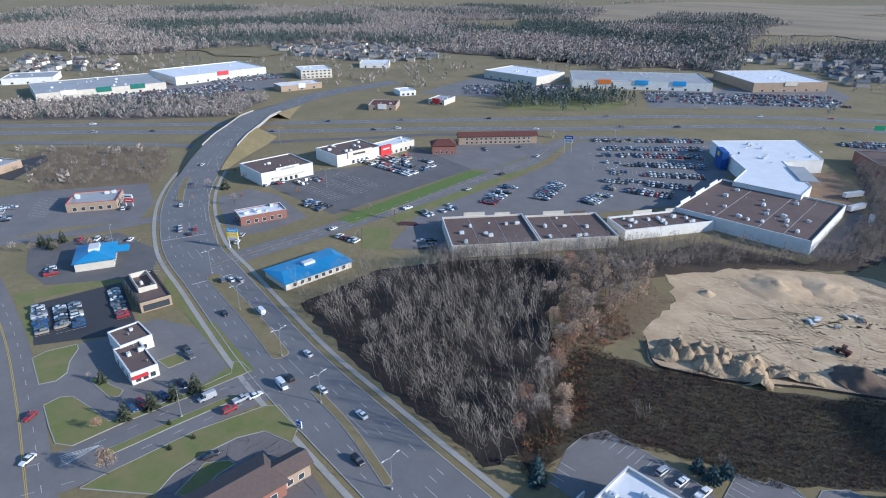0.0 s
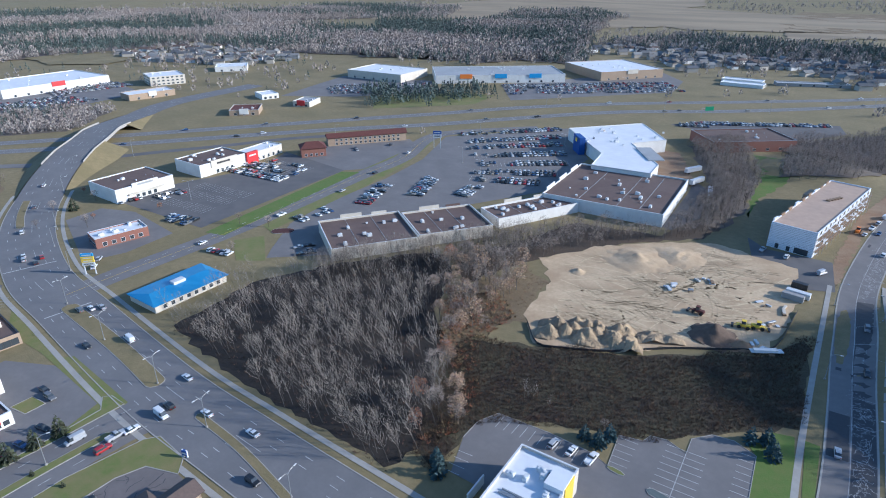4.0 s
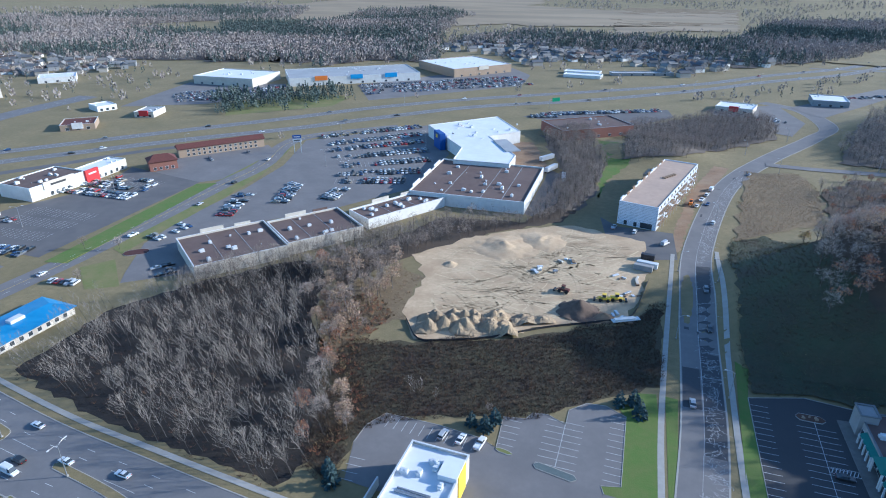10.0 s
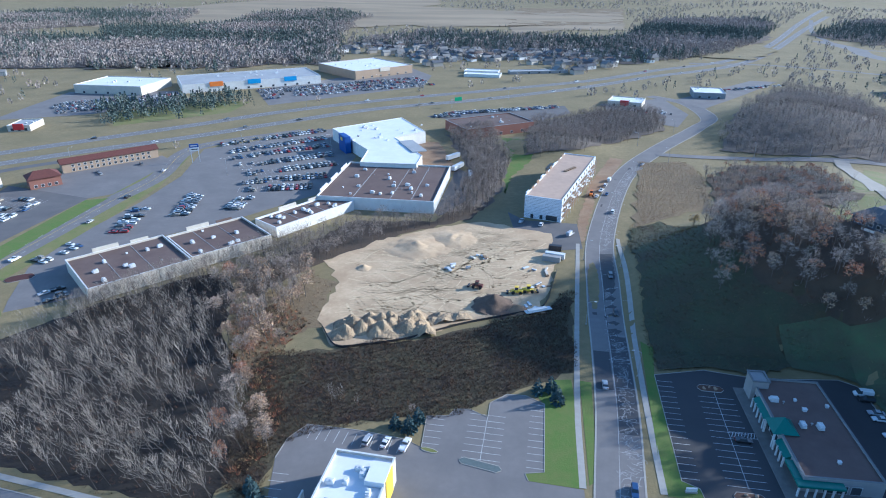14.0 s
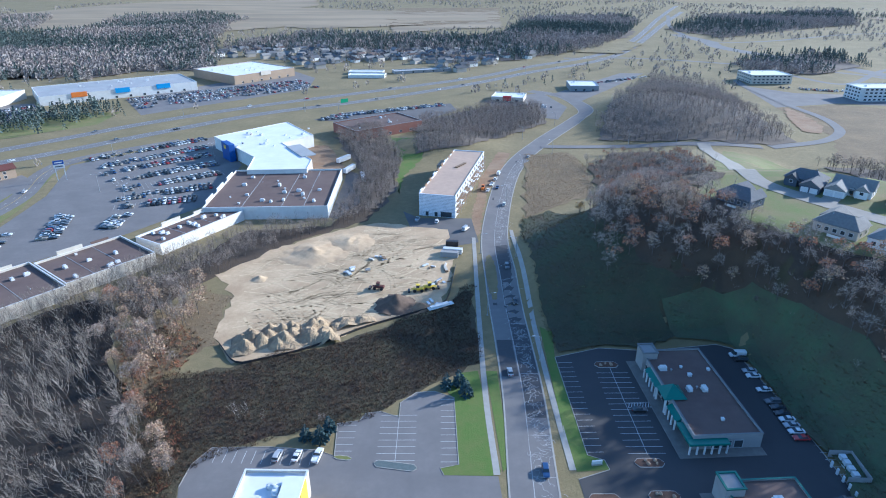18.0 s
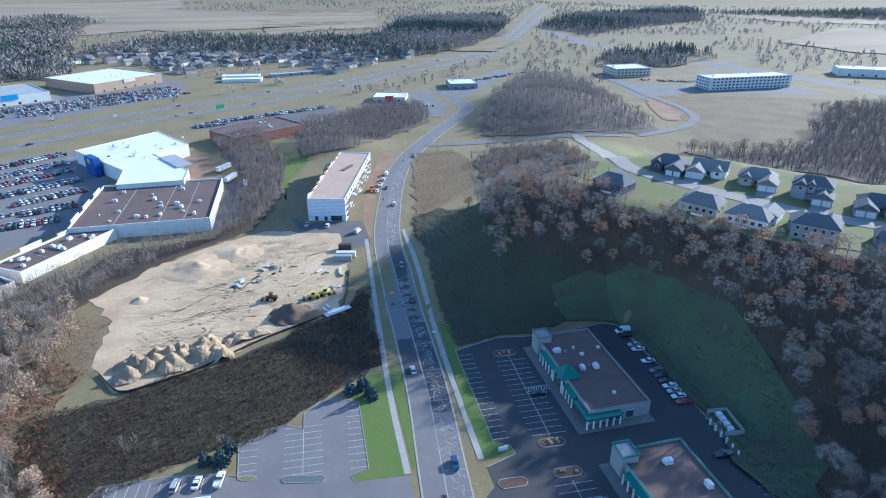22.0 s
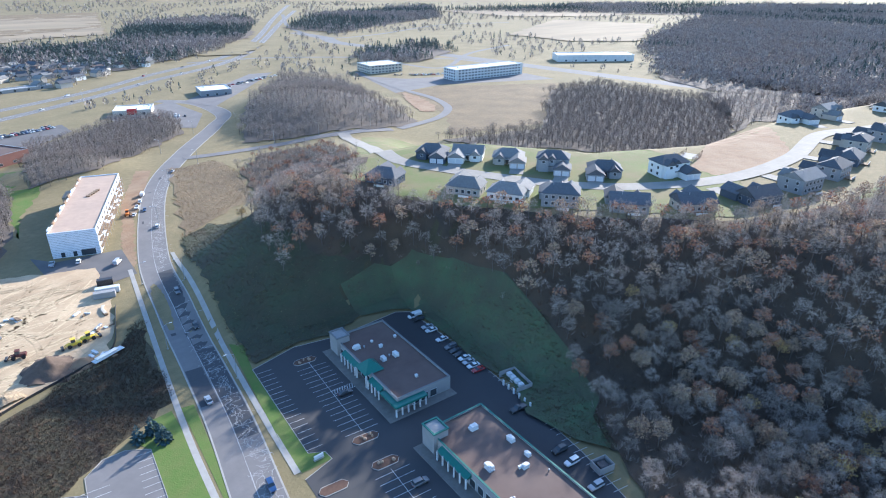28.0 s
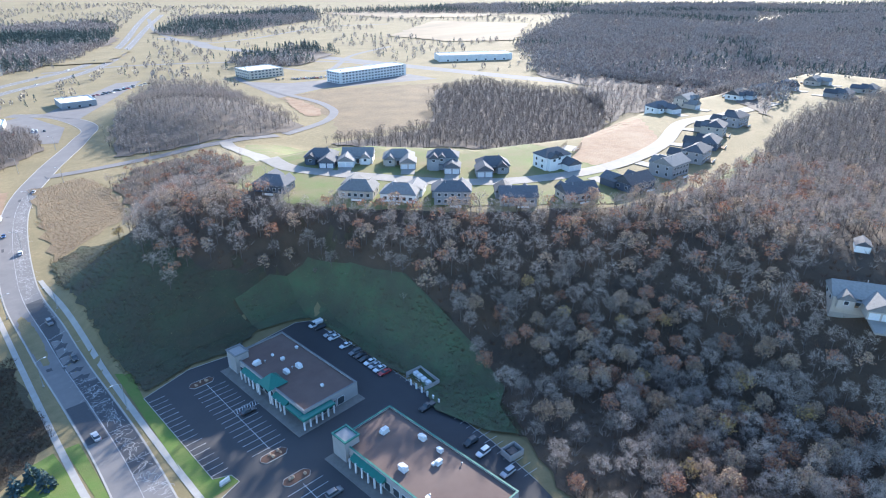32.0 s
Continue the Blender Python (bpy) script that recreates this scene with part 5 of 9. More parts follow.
def green_office(key, label, seed, corner):
    top, w, d, turn, h = flat_building(key, "office_building", label, "wall_grey", "roof_brown", 0.5, 9, seed, "building", coping="coping_grey" if corner else "green_metal", big=0.6)
    part("tower", boxed(-w / 2 - 1.2, d / 2 - 5.0, 0, -w / 2 + 3.6, d / 2 + 0.6, h + 1.8), M["wall_grey"], top)
    bm = bmesh.new()
    for a in ((-w / 2 - 1.4, d / 2 - 5.2, -w / 2 + 3.8, d / 2 - 4.7), (-w / 2 - 1.4, d / 2 + 0.3, -w / 2 + 3.8, d / 2 + 0.8), (-w / 2 - 1.4, d / 2 - 4.7, -w / 2 - 0.9, d / 2 + 0.3), (-w / 2 + 3.3, d / 2 - 4.7, -w / 2 + 3.8, d / 2 + 0.3)):
        box(bm, a[0], a[1], h + 1.8, a[2], a[3], h + 2.2)
    part("tower_coping", bm, M["coping_grey" if corner else "green_metal"], top)
    for y0, y1 in ((d / 2 - 18.5, d / 2 - 8.5), (-d / 2 + 8, -d / 2 + 15)) if corner else ((d / 2 - 20, d / 2 - 7), (-d / 2 + 4, -d / 2 + 18)):
        part("awning", awning(bmesh.new(), -w / 2, y0, 0, y1, 3.3, 0.95, 1.7), M["green_metal"], top, "sloping green metal awning")
        n = int((y1 - y0) / 2.2)
        for i in range(n + 1):
            y = y0 + 0.2 + (y1 - y0 - 0.4) * i / n
            part("column", boxed(-w / 2 - 1.9, y - 0.2, 0, -w / 2 - 1.5, y + 0.2, 3.4), M["metal_white"], top)
    if corner:
        part("awning", boxed(-w / 2 - 2, -d / 2 - 2.4, 3.3, -w / 2 + 9.5, -d / 2 - 0.02, 4.1, bevel=0.15), M["green_metal"], top, "green metal porch roof")
        part("awning", boxed(-w / 2 - 2, -d / 2, 3.3, -w / 2 - 0.02, -d / 2 + 7, 4.1, bevel=0.15), M["green_metal"], top)
        for i in range(6):
            part("column", boxed(-w / 2 - 1.7 + i * 2.1, -d / 2 - 2.1, 0, -w / 2 - 1.3 + i * 2.1, -d / 2 - 1.7, 3.3), M["metal_white"], top)
        bm = bmesh.new()
        v = [bm.verts.new(p) for p in ((-w / 2 - 2.2, -d / 2 + 15.5, 4.9), (-w / 2 + 4.8, -d / 2 + 15.5, 4.9), (-w / 2 + 4.8, -d / 2 + 22.5, 4.9), (-w / 2 - 2.2, -d / 2 + 22.5, 4.9), (-w / 2 + 1.3, -d / 2 + 19, 8.3))]
        for f in ((0, 1, 4), (1, 2, 4), (2, 3, 4), (3, 0, 4), (3, 2, 1, 0)):
            bm.faces.new([v[i] for i in f])
        part("pyramid_roof", bm, M["green_metal"], top, "green metal pyramid roof over the entrance")
        for y in (-d / 2 + 15.8, -d / 2 + 22.2):
            part("column", boxed(-w / 2 - 2.0, y - 0.25, 0, -w / 2 - 1.5, y + 0.25, 4.9), M["metal_white"], top)
        window_row(top, w, d, "s", 0.5, 2.9, 3, 2.4, span=0.5, name="shop_window")
    window_row(top, w, d, "w", 0.5, 2.9, 13, 2.2, span=0.9, name="shop_window")
    window_row(top, w, d, "e", 1.0, 2.4, 6, 1.2, span=0.9)
    return top


green_office("med1", "grey office building with green awnings and a green pyramid roof", 21, True)
green_office("med2_32", "grey office building with a corner tower and green awnings", 22, False)
# Walk concrete greyed down: the shade there is put into its colour.
M["walk_grey"] = surf("shaded_stained_walk", (0.23, 0.215, 0.19), (0.17, 0.16, 0.145), 1.5, 0.9, 0.01, 0.3, (0.13, 0.12, 0.11), 6.0, 0.6)
for key in ("med1", "med2_32"):
    cx, cy, w, d, turn, h = BUILD[key]
    ob = link("kerb_walk", mesh_of("kerb_walk", boxed(-w / 2 - 4.4, -d / 2 - 3.2, 0.0, w / 2 + 0.4, d / 2 + 0.7, 0.2, bevel=0.08), M["walk_grey"]))
    ob.matrix_world = pose(cx, cy, 0, 0, 0, turn)
    tagged(ob, "raised concrete walk round the office, greyed for shade", "pavement", kind="structure")

# The white-roofed building in the near corner.
cx, cy, w, d, turn, h = BUILD["near_white"]
BUILD["near_white"] = (cx, cy - 3.5, w, d + 7, turn, h)
top, w, d, turn, h = flat_building("near_white", "white_roofed_building", "pale building with a white roof full of machines", "wall_cream", "roof_white", 0.8, 7, 25, "building", big=0.7)
part("yellow_panel", boxed(w / 2 - 0.02, d / 2 - 9, 0.5, w / 2 + 0.25, d / 2 - 3.4, h + 0.6), M["sign_yellow"], top, "bright yellow wall panel")
part("corner_block", boxed(w / 2 - 5, d / 2 - 10, h - 0.6, w / 2 + 0.02, d / 2 - 3, h + 1.0), M["roof_white"], top)
part("screen_wall", boxed(-w / 2 - 5.5, -d / 2 + 9, 0, -w / 2 - 5.1, -d / 2 + 17, 3.2), M["wall_white"], top)
rnd = random.Random(4)
for i in range(5):
    y0 = rnd.uniform(-6, 10)
    part("duct", boxed(rnd.uniform(-6, 2), y0, h - 0.7, rnd.uniform(2.5, 5), y0 + 0.35, h - 0.35), M["metal_grey"], top)

# West side: restaurants, a brick shop and the low bank.
top, w, d, turn, h = flat_building("brick", "brick_shop", "tan brick shop with a flat roof and green doors", "wall_tan", "roof_brown", 0.5, 3, 31, "shop", big=0.4, coping="metal_dark")
bm = bmesh.new()
for a in ((-w / 2 + 2, -d / 2 + 9.6, w / 2 - 2.5, -d / 2 + 10), (-w / 2 + 2, d / 2 - 2, w / 2 - 2.5, d / 2 - 1.6), (-w / 2 + 2, -d / 2 + 10, -w / 2 + 2.4, d / 2 - 2), (w / 2 - 2.9, -d / 2 + 10, w / 2 - 2.5, d / 2 - 2)):
    box(bm, a[0], a[1], h - 0.5, a[2], a[3], h + 1.6)
part("roof_screen", bm, M["wall_cream"], top, "cream screen wall round the roof machines")
for f in ("s", "w", "e"):
    window_row(top, w, d, f, 0.6, 2.9, 4, 2.2, span=0.85, frame_mat="metal_dark")
top, w, d, turn, h = flat_building("ff2", "drive_through", "white drive-through restaurant with a brown roof", "wall_white", "roof_brown", 0.4, 4, 32, "restaurant", big=0.3)
f = facing(turn, 1, -0.2)
slab_on(top, w, d, f, 0.2, 2.4, 3.2, 5, 1.0, "sign_red", "awning", "red entrance awning")
for f in ("s", "e", "n"):
    window_row(top, w, d, f, 0.8, 2.4, 3, 1.6, span=0.8)
top, w, d, turn, h = flat_building("ff2b", "drive_through_wing", "white rear wing with a brown roof", "wall_white", "roof_brown", 0.4, 2, 33, "restaurant", big=0.2)
window_row(top, w, d, "e", 0.8, 2.4, 2, 1.6, span=0.8)
top, w, d, turn, h = flat_building("bank", "brick_bank", "red brick building with a white roof", "brick", "roof_white", 0.5, 5, 34, "building", big=0.6)
for f in ("s", "e", "w"):
    window_row(top, w, d, f, 0.8, 2.6, 5, 1.8, span=0.85)
top, w, d, turn, h = flat_building("fastfood", "restaurant", "tan restaurant with a white machine screen on its roof", "wall_tan", "roof_grey", 0.6, 5, 35, "restaurant", big=0.7, coping="sign_red")
for f in ("s", "e", "w"):
    window_row(top, w, d, f, 0.8, 2.6, 5, 2.0, span=0.85)


def roofed(key, name, label, wall, roof, rise, hip, category, windows=5, z=0.0):
    cx, cy, w, d, turn, h = BUILD[key]
    if d > w:
        w, d, turn = d, w, turn + 90
    top = thing(name, cx, cy, z, turn, label, category)
    if hip:
        part("wall_shell", boxed(-w / 2, -d / 2, 0, w / 2, d / 2, h), M[wall], top)
    else:
        part("wall_shell", gable_walls(bmesh.new(), w, d, h, rise), M[wall], top)
    part("roof", prism_roof(bmesh.new(), w, d, h + 0.12, rise, 0.8, hip), M[roof], top)
    for f in ("s", "n"):
        window_row(top, w, d, f, 0.8, 2.4, windows, 1.6, span=0.85)
    return top, w, d, h


top, w, d, h = roofed("blue_rest", "restaurant", "restaurant with a bright blue hipped roof and cream walls", "wall_cream", "roof_blue", 2.6, 7.0, "restaurant")
part("roof_screen", boxed(-3.5, -2.2, h + 1.5, 3.5, 2.2, h + 3.4, bevel=0.1), M["metal_white"], top)
ob = part("porch_roof", prism_roof(bmesh.new(), 7, 6, h - 0.4, 1.8, 0.4), M["roof_blue"], top)
ob.matrix_basis = pose(2, -d / 2 - 2, 0, 0, 0, 90)
top, w, d, h = roofed("blue_roof", "blue_roofed_hall", "low wide hall with a large bright blue metal roof", "wall_cream", "roof_blue", 1.2, 4.0, "building", 8)
part("rooftop_machine", boxed(-3, -1.5, h + 0.9, 2.5, 1.5, h + 2.3, bevel=0.1), M["metal_white"], top)
top, w, d, h = roofed("motel", "motel", "long two-storey motel with a dark red roof", "wall_tan", "roof_red", 2.6, 0, "motel", 14)
window_row(top, w, d, "s", 3.6, 5.0, 14, 1.6, span=0.85)
window_row(top, w, d, "n", 3.6, 5.0, 14, 1.6, span=0.85)
BUILD["motel_lobby"] = (-306, 312, 17, 13, 50, 6)
roofed("motel_lobby", "motel_lobby", "motel entrance wing with a dark red roof", "brick", "roof_red", 3.4, 5.0, "motel", 4)
top, w, d, h = roofed("bankbot", "low_bank", "low brick bank with a brown shingle roof and drive-through lanes", "wall_tan", "shingle_brown", 1.8, 0, "bank", 4)
BUILD["bankbot2"] = (-116, 45, 22, 12, 88, 4.5)
top, w, d, h = roofed("bankbot2", "low_bank_wing", "low bank wing with a brown shingle roof", "brick", "shingle_brown", 2.6, 3.0, "bank", 5)

# Large stores beyond the highway.
for key, name, lab, wall, roof, n, seed, signs in (
    ("teal_mall", "far_mall", "long store row with a grey-green roof", "wall_cream", "roof_grey", 16, 41, ("green_metal", "green_metal", "wall_white")),
    ("white_big", "far_store", "large white store with a red sign", "wall_white", "roof_white", 10, 42, ("sign_red",)),
    ("far_left", "far_store", "grey-roofed store in the distance", "wall_white", "roof_grey", 5, 43, ()),
    ("small_tan", "far_shop", "low tan shop with a white roof", "wall_tan", "roof_white", 4, 44, ("wall_white",)),
    ("office_far", "far_office", "low white-roofed building in the distance", "wall_white", "roof_white", 4, 45, ()),
    ("box_far", "far_store", "white-roofed box store in the distance", "wall_cream", "roof_white", 8, 46, ()),
    ("mall_far", "far_mall", "long grey-roofed mall with blue and orange signs", "wall_white", "roof_grey", 18, 47, ("sign_sky", "sign_sky", "sign_orange")),
    ("white_far", "far_store", "large box store with a white roof and tan walls", "wall_tan", "roof_white", 14, 48, ("wall_cream",)),
    ("ware", "warehouse", "long white warehouse beyond the interstate", "wall_white", "roof_white", 4, 49, ()),
    ("gas", "roadside_restaurant", "white-roofed restaurant beside the curving road", "wall_cream", "roof_white", 5, 50, ("sign_red",)),
    ("shop_x1", "roadside_shop", "low restaurant with a reddish roof beyond the highway", "wall_tan", "roof_red", 3, 61, ("wall_white",)),
    ("shop_x2", "roadside_shop", "small white shop beyond the highway", "wall_white", "roof_white", 3, 62, ()),
    ("shop_x3", "roadside_shop", "small cream shop beyond the highway", "wall_cream", "roof_grey", 3, 63, ("sign_red",)),
    ("left_shop", "roadside_shop", "tan shop beside a dark lot", "wall_tan", "roof_grey", 4, 64, ()),
    ("shed1", "storage_shed", "long white storage shed", "wall_white", "roof_white", 0, 65, ()),
    ("shed2", "storage_shed", "long white storage shed", "wall_white", "roof_white", 0, 66, ()),
    ("shed3", "storage_shed", "long grey storage shed", "wall_grey", "roof_grey", 0, 67, ()),
    ("rest", "roadside_restaurant", "dark-walled restaurant below the knoll", "siding_grey", "roof_white", 4, 51, ()),
):
    top, w, d, turn, h = flat_building(key, name, lab, wall, roof, 0.6, n, seed, "store", big=0.5)
    cx, cy = BUILD[key][:2]
    r = math.hypot(cx, cy)
    f = facing(turn, *((0.7, -0.7) if cx < 0 else (-cx / r, -cy / r)))
    for i, s in enumerate(signs):
        slab_on(top, w, d, f, (i + 0.5) / len(signs) * 0.8 - 0.4, h - 3.6, h + 1.2, 14 if w > 60 else 8, 0.8, s, "sign", "coloured sign panel")
    window_row(top, w, d, f, 0.5, 2.6, max(3, int(w / 14)), 2.4, span=0.9)
for key, floors, seed, wall in (("hotel_far", 3, 55, "wall_cream"), ("off1", 3, 56, "wall_cream"), ("off2", 4, 57, "wall_white")):
    top, w, d, turn, h = flat_building(key, "office_block" if key != "hotel_far" else "far_hotel", "multi-storey pale building with rows of windows", wall, "roof_white", 0.6, 4, seed, "building")
    for fl in range(floors):
        for side in "swe":
            window_row(top, w, d, side, fl * h / floors + 0.9, fl * h / floors + 2.4, max(4, int((w if side == "s" else d) / 5)), 2.6, span=0.94)

# ---- trees ----
# Trunks coloured dark for shade low among the birches; branches stay pale.
M["birch_bark"] = surf("shaded_birch_bark", (0.155, 0.135, 0.118), (0.06, 0.052, 0.045), 2.2, 0.9, per_object=0.35)
M["birch_twig"] = islands(surf("pale_grey_twigs", (0.40, 0.35, 0.30), (0.22, 0.19, 0.16), 1.0, 0.9, per_object=0.3), 0.4)
M["bark"] = surf("grey_brown_bark", (0.15, 0.125, 0.105), (0.09, 0.075, 0.065), 0.7, 0.95, per_object=0.2)
M["twig"] = islands(surf("grey_brown_twigs", (0.43, 0.355, 0.295), (0.29, 0.235, 0.195), 1.2, 0.95, per_object=0.35), 0.25)
M["leaf_russet"] = islands(surf("russet_leaves", (0.40, 0.17, 0.085), (0.28, 0.13, 0.075), 1.5, 0.9, per_object=0.3), 0.4, 0.02)
M["leaf_tan"] = islands(surf("tan_oak_leaves", (0.44, 0.30, 0.19), (0.32, 0.21, 0.13), 1.5, 0.9, per_object=0.25), 0.4, 0.02)
M["leaf_gold"] = islands(surf("golden_leaves", (0.50, 0.33, 0.11), (0.38, 0.24, 0.085), 1.5, 0.9), 0.4, 0.02)
M["needles_blue"] = islands(surf("blue_spruce_needles", (0.065, 0.115, 0.12), (0.04, 0.075, 0.08), 0.6, 0.9, per_object=0.2), 0.4, 0.02)
M["needles"] = islands(surf("dark_conifer_needles", (0.075, 0.085, 0.045), (0.05, 0.06, 0.035), 1.0, 0.9), 0.4, 0.03)
M["brush_twig"] = islands(surf("brown_brush_stems", (0.10, 0.062, 0.043), (0.055, 0.037, 0.027), 2.0, 0.95, c=(0.115, 0.09, 0.05), c_size=13.0, c_amount=0.6), 0.45, 0.02)
M["straw_stems"] = islands(surf("straw_stems", (0.36, 0.26, 0.14), (0.24, 0.17, 0.09), 2.0, 0.95), 0.4, 0.02)
# Far trees are paled so that their colour carries the distance haze.
M["far_wood"] = islands(surf("hazed_bare_woods", (0.36, 0.33, 0.31), (0.25, 0.225, 0.21), 6.0, 0.95, c=(0.30, 0.235, 0.195), c_size=90.0, c_amount=0.6), 0.4, 0.02)
M["far_pine"] = islands(surf("hazed_pine_woods", (0.10, 0.13, 0.115), (0.068, 0.09, 0.08), 6.0, 0.95), 0.4, 0.03)


def tri_mesh(name, groups):
    """One mesh from (vertices, triangles, material) groups held in arrays."""
    me = bpy.data.meshes.new(name)
    vs, fs, ms, off = [], [], [], 0
    for k, (v, f, m) in enumerate(groups):
        vs.append(v)
        fs.append(f + off)
        ms.append(np.full(len(f), k, np.int32))
        off += len(v)
        me.materials.append(m)
    v, f, k = np.concatenate(vs).astype(np.float32), np.concatenate(fs).astype(np.int32), np.concatenate(ms)
    me.vertices.add(len(v))
    me.vertices.foreach_set("co", v.ravel())
    me.loops.add(f.size)
    me.loops.foreach_set("vertex_index", f.ravel())
    me.polygons.add(len(f))
    me.polygons.foreach_set("loop_start", np.arange(0, f.size, 3, dtype=np.int32))
    me.polygons.foreach_set("loop_total", np.full(len(f), 3, np.int32))
    me.polygons.foreach_set("material_index", k)
    me.update(calc_edges=True)
    return me


def spread(base, places, rng, scale=(0.8, 1.2), lean=0.0):
    """Copies of an array mesh at many places, each turned, scaled and leaning with the wind."""
    v, f = base
    n = len(places)
    if not n:
        return np.zeros((0, 3)), np.zeros((0, 3), int)
    a, s = rng.uniform(0, math.tau, n), rng.uniform(*scale, n)
    hz = s * rng.uniform(0.88, 1.12, n)
    c, d = np.cos(a) * s, np.sin(a) * s
    x = v[None, :, 0] * c[:, None] - v[None, :, 1] * d[:, None] + places[:, 0, None]
    y = v[None, :, 0] * d[:, None] + v[None, :, 1] * c[:, None] + places[:, 1, None]
    tip = v[None, :, 2] * hz[:, None] * lean * rng.uniform(0.4, 1.5, n)[:, None]
    x, y = x - 0.73 * tip, y - 0.68 * tip
    z = v[None, :, 2] * hz[:, None] + places[:, 2, None]
    return np.stack([x, y, z], -1).reshape(-1, 3), (f[None] + (np.arange(n) * len(v))[:, None, None]).reshape(-1, 3)


def prism(vs, fs, points, radii):
    """A three-sided tapering stem."""
    n0 = len(vs)
    for p, r in zip(points, radii):
        for k in range(3):
            a = k * math.tau / 3 + 0.4
            vs.append((p[0] + r * math.cos(a), p[1] + r * math.sin(a), p[2]))
    for i in range(len(points) - 1):
        for k in range(3):
            a, b = n0 + 3 * i + k, n0 + 3 * i + (k + 1) % 3
            fs.append((a, b, b + 3))
            fs.append((a, b + 3, a + 3))


def sliver(vs, fs, p, d, wide, rnd):
    s = np.cross(d, (rnd.uniform(-1, 1), rnd.uniform(-1, 1), rnd.uniform(-1, 1)))
    s = s / (np.linalg.norm(s) + 1e-9) * wide / 2
    n0 = len(vs)
    vs += [tuple(p - s), tuple(p + s), tuple(p + d)]
    fs.append((n0, n0 + 1, n0 + 2))


def vase_tree(seed, tall, branches, twigs, trunk_r, wide, light=False):
    """A slender pale tree whose few branches sweep steeply upwards."""
    rnd = random.Random(seed)
    sv, sf, tv, tf = [], [], [], []
    bend = np.array([rnd.uniform(-1.6, 1.6), rnd.uniform(-1.6, 1.6), 0.0])
    stem = lambda q: np.array([0, 0, tall * q]) + bend * q * q
    qs = (0, 0.5, 1) if light else (0, 0.25, 0.5, 0.75, 1)
    prism(sv, sf, [stem(q) for q in qs], [trunk_r * (1 - 0.85 * q) for q in qs])
    for i in range(branches):
        q = 0.40 + 0.5 * (i + rnd.random()) / branches
        a = i * 2.4 + rnd.uniform(-0.6, 0.6)
        p = stem(q)
        reach = tall * (1.1 - q) * rnd.uniform(0.5, 0.8)
        out = np.array([math.cos(a), math.sin(a), 0]) * reach * rnd.uniform(0.38, 0.68)
        mid = p + out * 0.62 + np.array([0, 0, reach * 0.42])
        end = p + out + np.array([0, 0, reach * 0.95])
        if light:
            sliver(tv, tf, p, end - p, trunk_r * 0.9, rnd)
        else:
            prism(tv, tf, [p, mid, end], [trunk_r * 0.45, trunk_r * 0.3, 0.012])
        for k in range(twigs):
            f = rnd.uniform(0.25, 0.95)
            b = p + (mid - p) * min(1, 2 * f) + (end - mid) * max(0, 2 * f - 1)
            e = np.array([rnd.uniform(-0.55, 0.55), rnd.uniform(-0.55, 0.55), 1.0]) * rnd.uniform(0.7, 1.6)
            sliver(tv, tf, b, e, wide, rnd)
    arr = lambda v, f: (np.array(v).reshape(-1, 3), np.array(f, int).reshape(-1, 3))
    return arr(sv, sf), arr(tv, tf), arr([], [])


def puff_tree(seed, tall, crown, clumps, per, trunk_r, wide, leaf=0.0, leaves=0.0, light=False):
    """A rounded bare crown made of several puffs of fine twigs on spreading limbs, with some leaves left."""
    rnd = random.Random(seed)
    sv, sf, tv, tf, lv, lf = [], [], [], [], [], []
    prism(sv, sf, [(0, 0, 0), (rnd.uniform(-0.3, 0.3), rnd.uniform(-0.3, 0.3), tall * 0.45), (rnd.uniform(-0.6, 0.6), rnd.uniform(-0.6, 0.6), tall * 0.8)], [trunk_r, trunk_r * 0.7, 0.04])
    mid = np.array([0, 0, tall * 0.62])
    tallness = tall * 0.38
    for i in range(clumps):
        u = -0.45 + 1.4 * (i + rnd.random()) / clumps
        u = min(u, 0.95)
        a = i * 2.4 + rnd.uniform(-0.5, 0.5)
        r = crown * 0.72 * math.sqrt(max(0.06, 1 - u * u)) * rnd.uniform(0.7, 1.12)
        c = mid + np.array([r * math.cos(a), r * math.sin(a), tallness * 0.72 * u * rnd.uniform(0.85, 1.1)])
        foot = np.array([0, 0, max(tall * 0.28, c[2] - r * 0.95 - 0.8)])
        if light:
            sliver(sv, sf, foot, c - foot, trunk_r * 0.9, rnd)
        else:
            prism(sv, sf, [foot, foot + (c - foot) * 0.55 + np.array([0, 0, 0.25]), c], [trunk_r * 0.45, trunk_r * 0.26, 0.03])
        rc = crown * rnd.uniform(0.34, 0.5)
        bare = rnd.random() > leaves
        for k in range(per):
            d = np.array([rnd.gauss(0, 1), rnd.gauss(0, 1), rnd.gauss(0.35, 0.9)])
            d = d / (np.linalg.norm(d) + 1e-6) * np.array([1, 1, 0.85])
            b = c + d * rc * rnd.uniform(0.1, 0.6)
            e = d * rc * rnd.uniform(0.4, 0.75) + np.array([rnd.uniform(-0.25, 0.25), rnd.uniform(-0.25, 0.25), rnd.uniform(0, 0.35)])
            sliver(tv, tf, b, e, wide, rnd)
            if not bare and leaf:
                g = c + d * rc * rnd.uniform(0.65, 1.05)
                sliver(lv, lf, g, np.array([rnd.uniform(-1, 1), rnd.uniform(-1, 1), rnd.uniform(-0.6, 0.6)]) * leaf, leaf * rnd.uniform(0.8, 1.3), rnd)
    arr = lambda v, f: (np.array(v).reshape(-1, 3), np.array(f, int).reshape(-1, 3))
    return arr(sv, sf), arr(tv, tf), arr(lv, lf)


